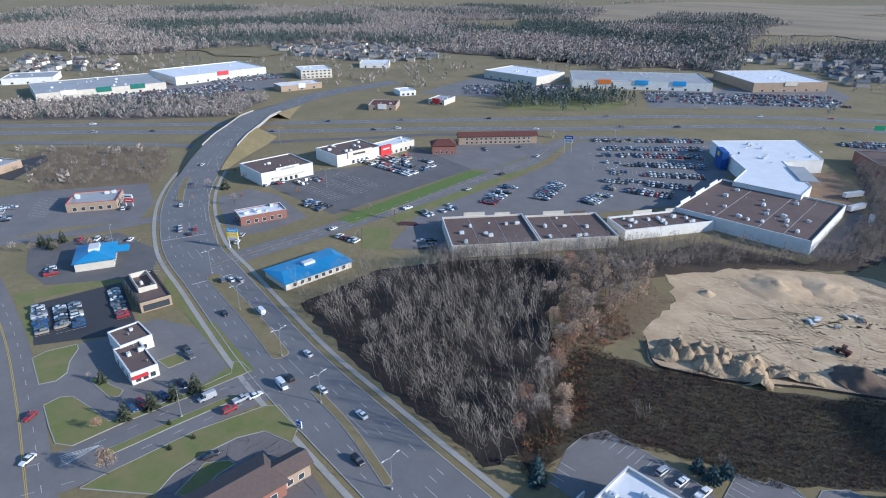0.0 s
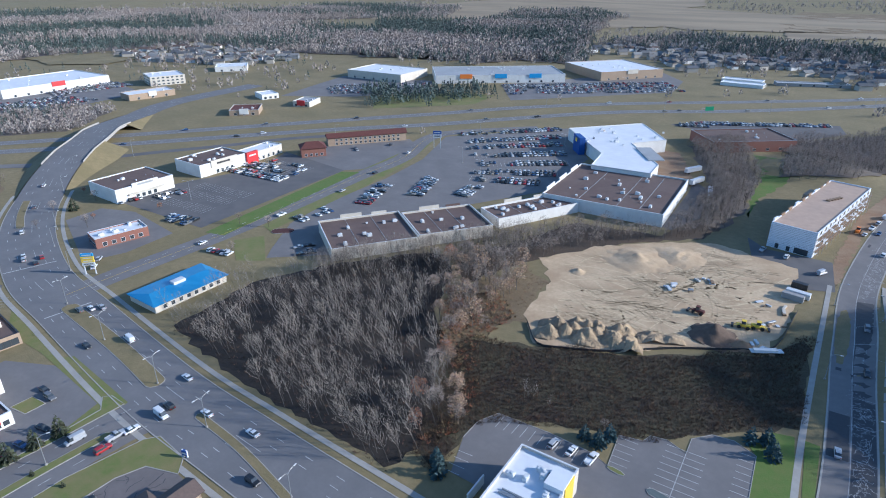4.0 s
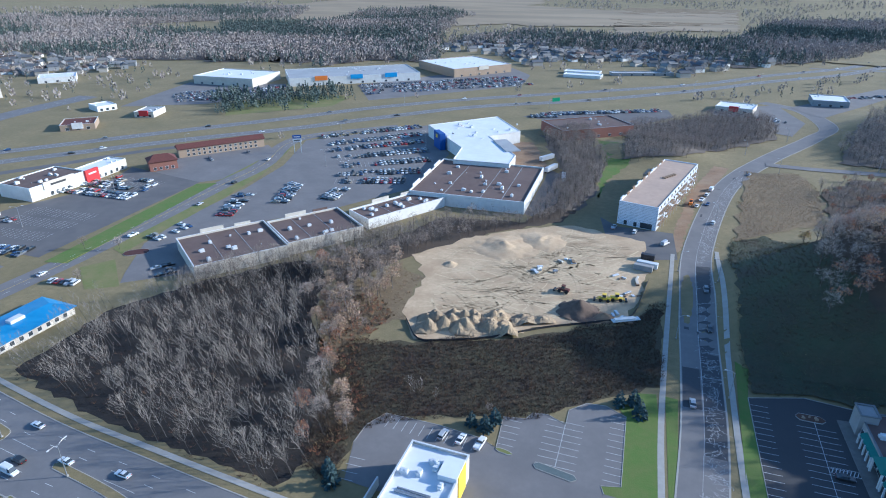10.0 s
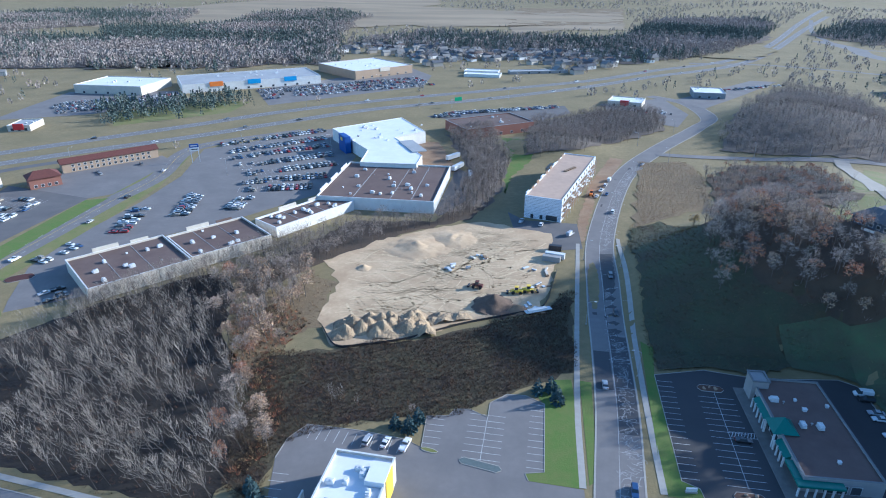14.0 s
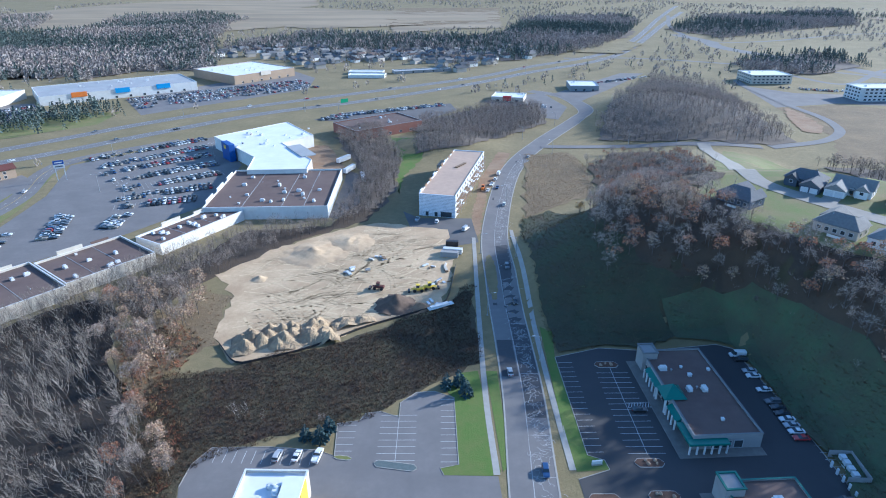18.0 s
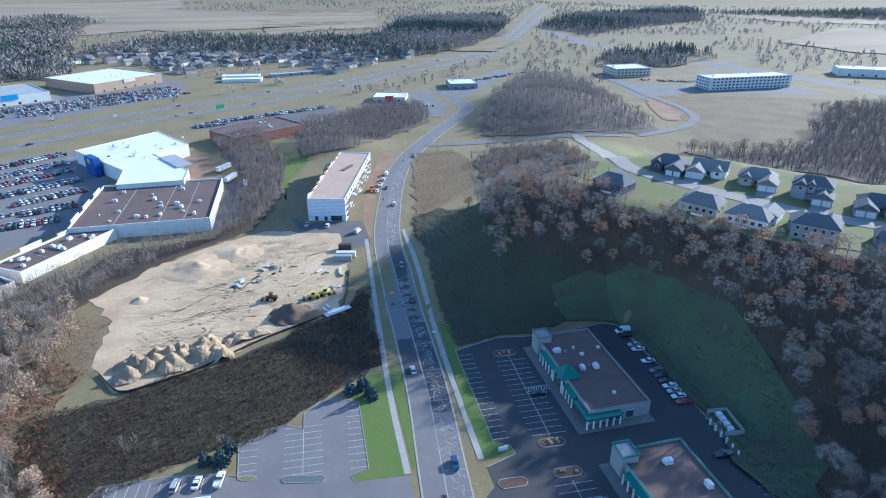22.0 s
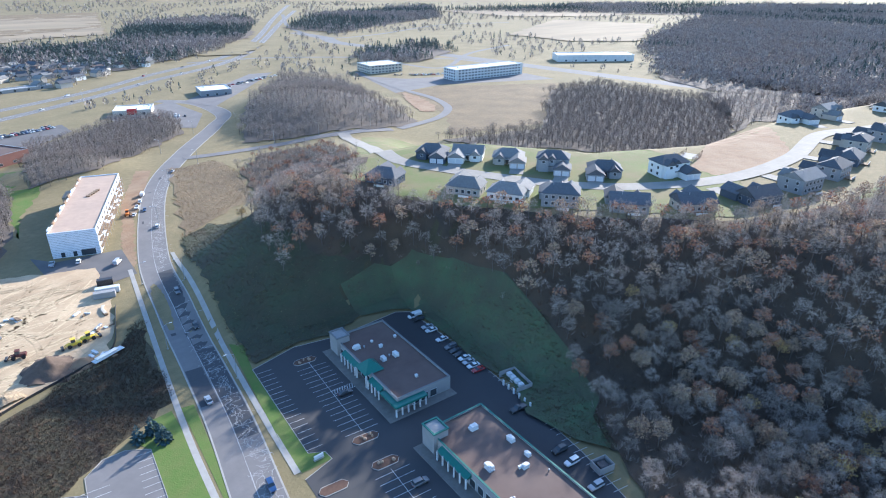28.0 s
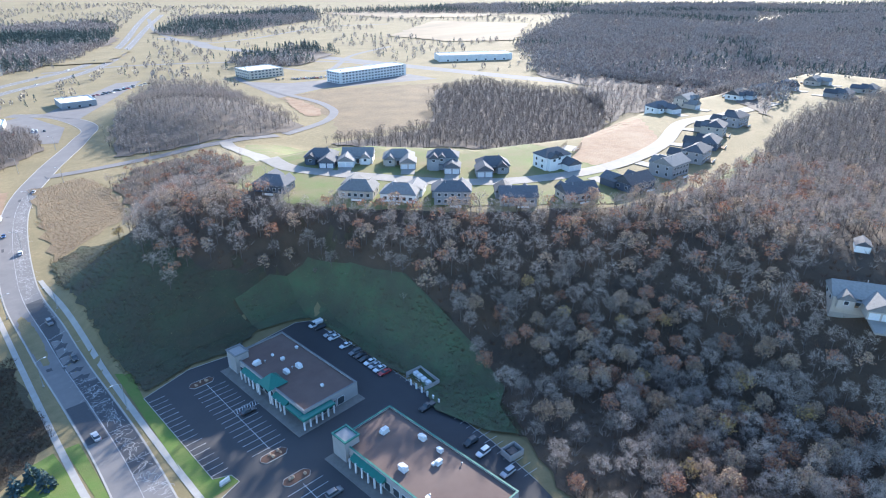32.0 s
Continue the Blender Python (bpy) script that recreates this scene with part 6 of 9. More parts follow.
def conifer(seed, tall, base, layers, per, wide):
    """Drooping needle fans in whorls round a stem."""
    rnd = random.Random(seed)
    sv, sf, tv, tf = [], [], [], []
    prism(sv, sf, [(0, 0, 0), (0, 0, tall * 0.9)], [tall * 0.022, 0.02])
    for i in range(layers):
        q = i / (layers - 1)
        z, r = tall * (0.06 + 0.92 * q), base * (1 - q) ** 0.85 + 0.12
        for k in range(max(4, int(per * (1 - 0.6 * q)))):
            a = rnd.uniform(0, math.tau)
            d = np.array([math.cos(a), math.sin(a), rnd.uniform(-0.35, 0.15)]) * r * rnd.uniform(0.75, 1.1)
            sliver(tv, tf, np.array([0, 0, z]) + d, -d * 0.75 + np.array([0, 0, r * 0.25]), wide * (0.4 + r / base), rnd)
            sliver(tv, tf, np.array([0, 0, z]) + d * 0.5, d * 0.6 + np.array([0, 0, rnd.uniform(-0.1, 0.2)]), wide * (0.4 + r / base), rnd)
    arr = lambda v, f: (np.array(v).reshape(-1, 3), np.array(f, int).reshape(-1, 3))
    return arr(sv, sf), arr(tv, tf)


def scatter(poly, spacing, rng, keep=None, jitter=0.48, ragged=0.0):
    """Places in a polygon on a jittered grid, standing on the land; ragged lets the outline wander by so many metres."""
    p = np.array(poly)
    xs, ys = np.arange(p[:, 0].min(), p[:, 0].max(), spacing), np.arange(p[:, 1].min(), p[:, 1].max(), spacing)
    X, Y = (v.ravel() for v in np.meshgrid(xs, ys))
    X, Y = X + rng.uniform(-jitter, jitter, X.size) * spacing, Y + rng.uniform(-jitter, jitter, X.size) * spacing
    edge = ragged * np.array([noise.noise(Vector((a * 0.045, b * 0.045, 4.0))) for a, b in zip(X, Y)]) if ragged else 0.0
    ok = poly_distance(X, Y, poly) < edge
    X, Y = X[ok], Y[ok]
    if keep is not None:
        k = keep(X, Y)
        X, Y = X[k], Y[k]
    return np.stack([X, Y, height(X, Y)], 1)


def clear_of(*gaps):
    """A test for places that lie at least so far from roads and buildings."""
    def test(X, Y):
        ok = np.ones(X.shape, bool)
        for line, gap in gaps:
            a = np.array([(p[0], p[1]) for p in line])
            for p, q in zip(a, a[1:]):
                d = q - p
                s = np.clip(((X - p[0]) * d[0] + (Y - p[1]) * d[1]) / (d @ d + 1e-9), 0, 1)
                ok &= (X - p[0] - s * d[0]) ** 2 + (Y - p[1] - s * d[1]) ** 2 > gap * gap
        return ok
    return test


rng = np.random.default_rng(7)
tree_kinds = {
    "birch_tree": [vase_tree(s, 12.8, 11, 9, 0.085, 0.045) for s in (1, 2, 3, 4, 5)],
    "oak_tree": [puff_tree(s, 11.5, 3.9, 17, 60, 0.2, 0.055) for s in (11, 12, 13, 14)],
    "russet_tree": [puff_tree(s, 10.0, 3.4, 14, 48, 0.18, 0.055, 0.42, 0.75) for s in (21, 22)],
    "tan_oak": [puff_tree(s, 10.8, 3.5, 15, 50, 0.2, 0.055, 0.42, 0.85) for s in (31, 32)],
    "golden_tree": [puff_tree(41, 9.5, 3.2, 13, 46, 0.18, 0.055, 0.42, 0.8)],
    "light_tree": [puff_tree(s, 11.0, 3.8, 12, 30, 0.18, 0.085, light=True) for s in (51, 52, 53, 54)],
    "far_tree": [puff_tree(s, 10.5, 4.0, 9, 17, 0.2, 0.17, light=True) for s in (71, 72, 73)],
    "russet_light": [puff_tree(s, 10.0, 3.6, 11, 20, 0.18, 0.10, 0.6, 0.7, light=True) for s in (76, 77)],
    "tan_light": [puff_tree(78, 10.0, 3.6, 11, 20, 0.18, 0.10, 0.6, 0.75, light=True)],
    "thin_birch": [vase_tree(s, 12.4, 9, 6, 0.075, 0.05, True) for s in (61, 62, 63)],
}
leaf_of = {"russet_tree": "leaf_russet", "russet_light": "leaf_russet", "tan_light": "leaf_tan", "tan_oak": "leaf_tan", "golden_tree": "leaf_gold"}
tree_models = {}
for kind, made in tree_kinds.items():
    bark, twig = ("birch_bark", "birch_twig") if "birch" in kind else ("bark", "twig")
    rows = []
    for stem, twigs, leaves in made:
        crown = [(*twigs, M[twig])] + ([(*leaves, M[leaf_of[kind]])] if len(leaves[1]) else [])
        rows.append((tri_mesh("trunk", [(*stem, M[bark])]), tri_mesh("crown", crown)))
    tree_models[kind] = rows


LEAN = Vector((0.68, -0.73, 0))


def plant(kind, at, label, category, group, rnd, scale=1.0, lean=0.0):
    trunk, crown = rnd.choice(tree_models[kind])
    top = new("tree" if "tree" not in kind else kind)
    top.empty_display_size = 1
    k = scale * rnd.uniform(0.82, 1.15)
    tilt = Matrix.Rotation(radians(lean * rnd.uniform(0.4, 1.5)), 4, LEAN)
    top.matrix_world = Matrix.Translation(at) @ tilt @ pose(0, 0, 0, rnd.uniform(-3, 3), rnd.uniform(-3, 3), rnd.uniform(0, 360)) @ Matrix.Diagonal((k, k, k * rnd.uniform(0.9, 1.1), 1))
    tagged(top, label, category, group)
    link("trunk", trunk, top)
    link("crown", crown, top)
    return top


def wood_stuff(name, places, kinds, label, category, scale=(0.8, 1.15), lean=0.0):
    """A stand of many trees joined into one mesh."""
    pick = rng.integers(0, len(kinds), len(places))
    groups = []
    for i, (kind, which) in enumerate(kinds):
        stem, twigs, leaves = tree_kinds[kind][which]
        here = places[pick == i]
        if not len(here):
            continue
        bark, twig = ("birch_bark", "birch_twig") if "birch" in kind else ("bark", "twig")
        state = rng.bit_generator.state
        for arr, m in ((stem, bark), (twigs, twig), (leaves, leaf_of.get(kind, twig))):
            rng.bit_generator.state = state
            if len(arr[1]):
                groups.append((*spread(arr, here, rng, scale, lean), M[m]))
    ob = link(name, tri_mesh(name, groups))
    return tagged(ob, label, category, kind="stuff")


# The stand of birches between the wide road and the shops.
rnd = random.Random(5)
def clustered(X, Y):
    """Keeps trees in loose clusters with dark gaps."""
    return np.array([noise.noise(Vector((a * 0.09, b * 0.09, 1.0))) for a, b in zip(X, Y)]) > -0.16 + rng.uniform(-0.25, 0.25, len(X))


spots = scatter(WOOD["birch"], 3.6, rng, clustered, ragged=4.0)
near = np.argsort(np.hypot(spots[:, 0] + 70, spots[:, 1] - 85))
for i in near[:300]:
    plant("birch_tree", spots[i], "slender bare birch with pale branches and a shade-darkened trunk", "tree", "birches of the roadside stand", rnd, 0.95, 14.0)
wood_stuff("birch_stand", spots[near[300:]], [("thin_birch", k) for k in range(3)], "dense stand of slender bare pale birches", "woods", (0.65, 1.1), 0.25)
OAKS = ((-84, 128), (-78, 118), (-92, 142), (-103, 160), (-118, 186), (-128, 208), (-108, 170))
for i, (x, y) in enumerate(OAKS):
    for k in range(3):
        kind = ("tan_oak", "russet_tree", "oak_tree")[(i + k) % 3]
        px, py = x + rnd.uniform(-6, 6), y + rnd.uniform(-6, 6)
        plant(kind, (px, py, 0), "half-bare oak holding tan and russet leaves" if kind != "oak_tree" else "bare grey-brown tree at the edge of the birches", "tree", "oaks beside the birch stand", rnd, 0.85)
wood_stuff("meadow_trees", scatter(((-122, 200), (-135, 222), (-100, 232), (-92, 205), (-98, 180), (-88, 172), (-110, 172)), 3.4, rng, ragged=6.0), [("thin_birch", 0), ("light_tree", 0), ("thin_birch", 1), ("thin_birch", 2), ("tan_light", 0)], "thin bare saplings and birches on rough grass", "woods", (0.6, 1.1), 0.06)
wood_stuff("wall_trees", scatter(((-177, 178), (-152, 210), (-130, 244), (-112, 262), (-106, 252), (-124, 228), (-144, 198), (-168, 168)), 2.7, rng), [("thin_birch", 0), ("light_tree", 0), ("thin_birch", 2), ("thin_birch", 1)], "tall pale birches and bare trees against the back of the shopping strip", "woods", (0.75, 1.1), 0.05)
wood_stuff("tree_belt", scatter(WOOD["belt"], 3.6, rng), [("light_tree", 0), ("thin_birch", 1), ("light_tree", 1)], "belt of bare grey trees behind the shops", "woods", (0.55, 0.85))
wood_stuff("ditch_trees", scatter(WOOD["brickwood"], 4.6, rng), [("light_tree", 0), ("light_tree", 1), ("light_tree", 3)], "bare rounded trees along the ditch", "woods", (0.75, 1.1))

# The oak woods on the hillside below the houses.
OPEN_SLOPE = ((130, 122), (138, 102), (132, 78), (116, 46), (96, 50), (104, 75), (120, 106))


def thin_edge(X, Y):
    """Leaves only a few trees on the open ground beside the black lot."""
    return clear_of((STREET, 18), (((210, 36), (232, 42)), 10), (((210, 36), (240, 14)), 8))(X, Y) & ((poly_distance(X, Y, OPEN_SLOPE) > 0) | ((X * 7.3 + Y * 3.1) % 1 < 0.25))


spots = scatter(WOOD["hillside"], 5.0, rng, thin_edge)
near = np.argsort(np.hypot(spots[:, 0] - 110, spots[:, 1] - 60))
for i in near[:300]:
    q = rnd.random()
    kind = "russet_tree" if q < 0.15 else "tan_oak" if q < 0.28 else "golden_tree" if q < 0.33 else "oak_tree"
    plant(kind, spots[i], {"russet_tree": "oak still holding a few russet leaves", "tan_oak": "oak with tan withered leaves", "golden_tree": "tree with golden withered leaves"}.get(kind, "bare grey-brown oak with a rounded crown"), "tree", "trees of the hillside woods", rnd, 0.85)
rest = near[300:]
out = spots[rest][np.hypot(spots[rest][:, 0], spots[rest][:, 1]) > 320]
wood_stuff("hilltop_woods", out, [("far_tree", 0), ("far_tree", 1), ("far_tree", 2)], "bare oak woods on the hilltop", "woods", (0.75, 1.05))
rest = rest[np.hypot(spots[rest][:, 0], spots[rest][:, 1]) <= 320]
wood_stuff("hillside_woods", spots[rest], [("light_tree", 0), ("light_tree", 1), ("light_tree", 2), ("light_tree", 3), ("light_tree", 1), ("light_tree", 0), ("russet_light", 0), ("russet_light", 1), ("tan_light", 0)], "bare oak woods with russet crowns on the slope", "woods", (0.7, 1.0))
spots = scatter(WOOD["hill_w"], 5.2, rng, lambda X, Y: poly_distance(X, Y, WOOD["hillside"]) > 1)
wood_stuff("shoulder_woods", spots, [("light_tree", 0), ("light_tree", 1), ("light_tree", 2), ("thin_birch", 1), ("russet_light", 0)], "bare trees and pale birches on the shoulder of the hill", "woods", (0.75, 1.05))
for key, gap, kinds, label, lim in (
    ("knoll_w", 4.2, (("far_tree", 0), ("far_tree", 1)), "bare reddish-brown woods on a low knoll", (0.6, 0.85)),
    ("knoll_e", 4.7, (("far_tree", 1), ("far_tree", 2), ("thin_birch", 0)), "bare grey-brown woods on a rounded knoll", (0.65, 0.95)),
    ("behind", 5.0, (("far_tree", 0), ("far_tree", 2)), "bare woods behind the hilltop houses", (0.7, 1.0)),
    ("east_far", 7.0, (("far_tree", 0), ("far_tree", 1)), "bare woods beyond the houses", (0.7, 1.0)),
    ("hill_nw", 4.6, (("far_tree", 0), ("russet_light", 1), ("far_tree", 1), ("thin_birch", 0)), "bare saplings and brush on the shoulder of the hill", (0.35, 0.75)),
    ("brush_left", 6.0, (("far_tree", 0), ("far_tree", 1)), "scattered bare trees and brush beside the highway ramp", (0.35, 0.6)),
):
    wood_stuff(key + "_woods" if not key.startswith("brush") else "ramp_brush", scatter(WOOD[key], gap, rng, clear_of((STREET, 14), (LINE["drive_up"], 7), (LINE["ih_c"], 8)), ragged=14.0), list(kinds), label, "woods", lim)


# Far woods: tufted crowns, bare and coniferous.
def tuft(seed, tall, wide, count, size, cone=False):
    r = random.Random(seed)
    v, f = [], []
    for i in range(count):
        q = (i + r.random()) / count
        z = tall * (0.12 + 0.86 * q)
        rad = wide * ((1 - q) if cone else math.sqrt(max(0.05, 1 - (2 * q - 0.9) ** 2))) * r.uniform(0.6, 1.0)
        a = i * 2.4
        c = np.array([math.cos(a) * rad, math.sin(a) * rad, z])
        d = np.array([math.cos(a) * 0.5, math.sin(a) * 0.5, 0.9 if not cone else -0.5]) * size * r.uniform(0.8, 1.4)
        sliver(v, f, c - d * 0.5, d, size * r.uniform(0.7, 1.1), r)
    return np.array(v), np.array(f, int)


def far_woods(name, poly, gap, pine, label, size=1.0, clear=None):
    spots = scatter(poly, gap, rng, clear, ragged=38.0 * size)
    is_pine = np.array([noise.noise(Vector((p[0] * 0.004, p[1] * 0.004, 3.0))) * 0.9 + rng.uniform(-0.25, 0.25) < pine - 0.5 for p in spots])
    groups = []
    for k in range(3):
        some = spots[(~is_pine) & (np.arange(len(spots)) % 3 == k)]
        groups.append((*spread(tuft(80 + k, 10.5 * size, 4.3 * size, 26, 2.0 * size), some, rng, (0.7, 1.25)), M["far_wood"]))
    groups.append((*spread(tuft(90, 12 * size, 2.9 * size, 24, 2.0 * size, True), spots[is_pine], rng, (0.7, 1.25)), M["far_pine"]))
    tagged(link(name, tri_mesh(name, groups)), label, "woods", kind="stuff")


for key, cell in (("knoll_w", 6), ("knoll_e", 6), ("behind", 6), ("east_far", 6), ("hill_nw", 6), ("hill_w", 6), ("hwy_brush", 0), ("brickwood", 0)):
    patch("wood_floor", WOOD[key], M["leaf_litter" if key.startswith("hill") else "forest_floor"], 0.5 if cell else 0.05, "brown leaf-strewn floor of bare woods", "ground", 3.0, cell)
for key in [k for k in WOOD if k.startswith("forest") or k == "east_far2"]:
    patch("wood_floor", WOOD[key], M["forest_floor"], 0.8, "dark floor of the distant forest", "ground", 9.0, 60)


hw = clear_of((HWY_FAR, 26), (HWY_NEAR, 26), (LINE["ih_a"], 24))
far_woods("highway_brush", WOOD["hwy_brush"], 5.0, 0.12, "dense bare brush and a few pines beside the highway", 0.62, hw)
far_woods("far_forest", WOOD["forest_a"], 8.6, 0.46, "distant mixed bare and pine forest", 1.0, hw)
for key, gap, pine in (("forest_b", 8.6, 0.5), ("forest_c", 8.0, 0.6), ("forest_d", 8.6, 0.5), ("forest_e", 8.0, 0.55), ("forest_f", 7.5, 0.55), ("forest_g", 9.5, 0.5), ("forest_h", 9.5, 0.5), ("east_far2", 9.5, 0.12), ("forest_i", 10.0, 0.45), ("forest_j", 10.0, 0.25), ("forest_k", 10.0, 0.5), ("forest_l", 10.0, 0.2), ("park_pines", 6.0, 0.95), ("forest_m", 10.0, 0.15), ("forest_n", 11.0, 0.4)):
    far_woods("far_forest", WOOD[key], gap, pine, "distant mixed bare and pine forest", 1.0, hw)
for key, mat in zip(FIELD, ("field", "field", "field", "straw", "field", "field", "field", "field", "grass_dry", "grass_dry")):
    patch("field", FIELD[key], M[mat], 1.2, "harvested tan farm field in the distance", "field", 6.0, 60)

# ---- houses on the hill ----
def cross_gable(top, x, y, wide, deep, z, rise, wall, roof, name="front_gable"):
    """A gabled bay that stands forward of the main roof towards local -y, with its own wall and a small window."""
    g = part(name, gable_walls(bmesh.new(), deep, wide, z, rise), M[wall], top)
    g.matrix_basis = pose(x, y, 0, 0, 0, 90)
    r = part("gable_roof", prism_roof(bmesh.new(), deep, wide, z + 0.1, rise, 0.4), M[roof], top)
    r.matrix_basis = g.matrix_basis
    w = part("window", boxed(x - 0.75, y - deep / 2 - 0.07, z - 1.7, x + 0.75, y - deep / 2 + 0.02, z - 0.3), M["metal_white"], top)
    part("pane", boxed(x - 0.62, y - deep / 2 - 0.1, z - 1.58, x + 0.62, y - deep / 2 - 0.02, z - 0.42), M["glass"], w)
    return g


def house(x, y, turn, wall, roof, label, w=15.0, d=10.5, h=4.6, wing=1, rise=3.2, garage=True, base=None, group="houses along the hilltop street"):
    """A house with a hipped roof, front gables and a garage wing whose doors look towards local -y; its rear stands a storey lower on the slope."""
    z = lift(x, y, 0.3) if base is None else base
    top = thing("house", x, y, z, turn, label, "house", group)
    h = h if h > 5 else 3.4
    rise = 2.9 if h > 5 else 3.3
    hipped = (int(x * 3 + y) % 3) != 0
    if hipped:
        part("wall_shell", boxed(-w / 2, -d / 2, -2.6, w / 2, d / 2, h), M[wall], top)
    else:
        part("wall_shell", gable_walls(bmesh.new(), w, d, h, rise), M[wall], top)
        part("basement_wall", boxed(-w / 2, -d / 2, -2.6, w / 2, d / 2, 0.0), M[wall], top)
    part("foundation", boxed(-w / 2 - 0.08, -d / 2 - 0.08, -4.0, w / 2 + 0.08, d / 2 + 0.08, -2.3), M["concrete"], top)
    part("roof", prism_roof(bmesh.new(), w, d, h + 0.1, rise, 0.5, d / 2 - 0.6 if hipped else 0), M[roof], top)
    part("fascia", boxed(-w / 2 - 0.48, -d / 2 - 0.48, h - 0.14, w / 2 + 0.48, d / 2 + 0.48, h - 0.1), M["siding_white"], top)
    gw, gd = 7.4, 6.5
    gx = wing * (w / 2 - gw / 2 + 1.2)
    gar = part("garage_shell", gable_walls(bmesh.new(), gd + 2, gw, 3.0, 2.5), M[wall], top)
    gar.matrix_basis = pose(gx, -d / 2 - gd / 2 + 1, 0, 0, 0, 90)
    ob = part("garage_roof", prism_roof(bmesh.new(), gd + 2, gw, 3.1, 2.5, 0.4), M[roof], top)
    ob.matrix_basis = gar.matrix_basis
    for k in ((-1.75, 1.75) if garage else (0,)):
        part("garage_door", boxed(gx + k - 1.45, -d / 2 - gd - 0.08, 0.1, gx + k + 1.45, -d / 2 - gd + 0.05, 2.3), M["metal_white"], top)
    cross_gable(top, -wing * w * 0.27, -d / 2 - 0.2, 4.6, 3.4, h - 0.2, 2.2, wall, roof)
    if h > 5:
        cross_gable(top, -wing * w * 0.02, -d / 2 + 0.5, 3.4, 3.0, h + 0.1, 1.8, wall, roof, "dormer")
    door_x = -wing * w * 0.02
    part("front_door", boxed(door_x - 0.55, -d / 2 - 0.08, 0.2, door_x + 0.55, -d / 2 + 0.05, 2.3), M["wood"], top)
    part("porch_roof", boxed(door_x - 1.9, -d / 2 - 1.7, 2.6, door_x + 1.9, -d / 2 - 0.02, 2.85, bevel=0.05), M[roof], top)
    for sx in (-1.6, 1.6):
        part("porch_post", boxed(door_x + sx - 0.12, -d / 2 - 1.6, 0, door_x + sx + 0.12, -d / 2 - 1.36, 2.6), M["siding_white"], top)
    for f, n in (("s", 3), ("n", 5), ("e", 2), ("w", 2)):
        window_row(top, w, d, f, 0.9, 2.2, n, 1.3, span=0.9)
        if h > 5:
            window_row(top, w, d, f, 3.6, 4.8, n, 1.1, span=0.9)
    window_row(top, w, d, "n", -2.0, -0.6, 4, 1.4, span=0.85, name="basement_window")
    deck = part("deck", boxed(-2.6 - wing, d / 2 + 0.02, -0.02, 2.0 - wing, d / 2 + 3.4, 0.16), M["wood"], top, "weathered timber deck")
    for sx in (-2.4, 1.8):
        part("deck_post", boxed(sx - wing - 0.1, d / 2 + 3.1, -3.2, sx - wing + 0.1, d / 2 + 3.3, -0.02), M["wood"], deck)
    part("deck_rail", boxed(-2.6 - wing, d / 2 + 3.3, 0.16, 2.0 - wing, d / 2 + 3.38, 1.1), M["siding_white"], deck)
    part("driveway", boxed(gx - 3.2, -d / 2 - gd - 8, -0.5, gx + 3.2, -d / 2 - gd - 0.1, 0.06), M["street_slab"], top)
    bm = bmesh.new()
    tube(bm, ((w * 0.2, 1.2, h + 0.5), (w * 0.2, 1.2, h + rise + 0.4)), (0.12, 0.12), 6)
    part("flue", bm, M["metal_grey"], top)
    return top


HOUSES = (
    (156.4, 253.6, 46, "siding_blue", "shingle", 4.6, 1), (170.2, 242.4, 43, "siding_white", "shingle_tan", 4.2, -1), (182.8, 226.7, 42, "siding_tan", "shingle_tan", 4.2, 1),
    (193.5, 207.0, 46, "siding_grey", "shingle", 5.8, 1), (207.0, 187.7, 40, "siding_grey", "shingle", 4.6, -1), (232.1, 172.5, 15, "siding_white", "shingle", 6.2, 1),
    (118.3, 231.7, 236, "siding_blue", "shingle", 4.8, 1), (140.7, 201.6, 232, "siding_tan", "shingle_tan", 4.6, 1), (150.5, 186.4, 232, "siding_white", "shingle_tan", 4.4, -1),
    (164.0, 169.8, 224, "siding_grey", "shingle", 5.6, 1), (182.8, 151.4, 222, "siding_grey", "shingle", 4.8, 1), (204.3, 138.0, 205, "siding_tan", "shingle", 4.8, -1),
    (233.0, 129.0, 190, "siding_blue", "shingle", 4.6, 1), (262.5, 128.1, 182, "siding_grey", "shingle_tan", 5.8, -1), (293.0, 130.8, 172, "siding_grey", "shingle", 5.4, 1),
    (321.7, 138.0, 165, "siding_blue", "shingle", 5.0, 1), (349.4, 147.8, 165, "siding_tan", "shingle", 5.6, -1), (381.7, 150.5, 180, "siding_grey", "shingle", 5.6, 1),
    (385.3, 202.5, 20, "siding_white", "shingle", 5.0, 1), (414.0, 198.9, 0, "siding_tan", "shingle_tan", 5.4, -1),
    (210, 36, 62, "siding_tan", "shingle_tan", 3.6, 1),
    (465.9, 186.4, 0, "siding_white", "shingle", 4.8, 1), (501.8, 183.7, 10, "siding_tan", "shingle_tan", 4.8, 1), (537.6, 179.2, 5, "siding_grey", "shingle", 4.8, -1), (573.4, 170.2, 0, "siding_tan", "shingle_tan", 4.8, 1), (528.6, 134.4, 180, "siding_grey", "shingle", 4.8, 1), (564.5, 127.2, 180, "siding_tan", "shingle", 4.8, 1),
)
WALL_WORDS = {"siding_blue": "dark blue", "siding_white": "white", "siding_tan": "beige", "siding_grey": "grey"}
for i, (x, y, turn, wall, roof, h, wing) in enumerate(HOUSES):
    tall = "two-storey" if h > 5 else "one-storey"
    rf = "dark" if roof == "shingle" else "weathered grey"
    house(x, y, -turn, wall, roof, f"{tall} {WALL_WORDS[wall]} house with a {rf} shingle roof and garage", 14.5 if i < 20 else 14, 10.0, h, wing)
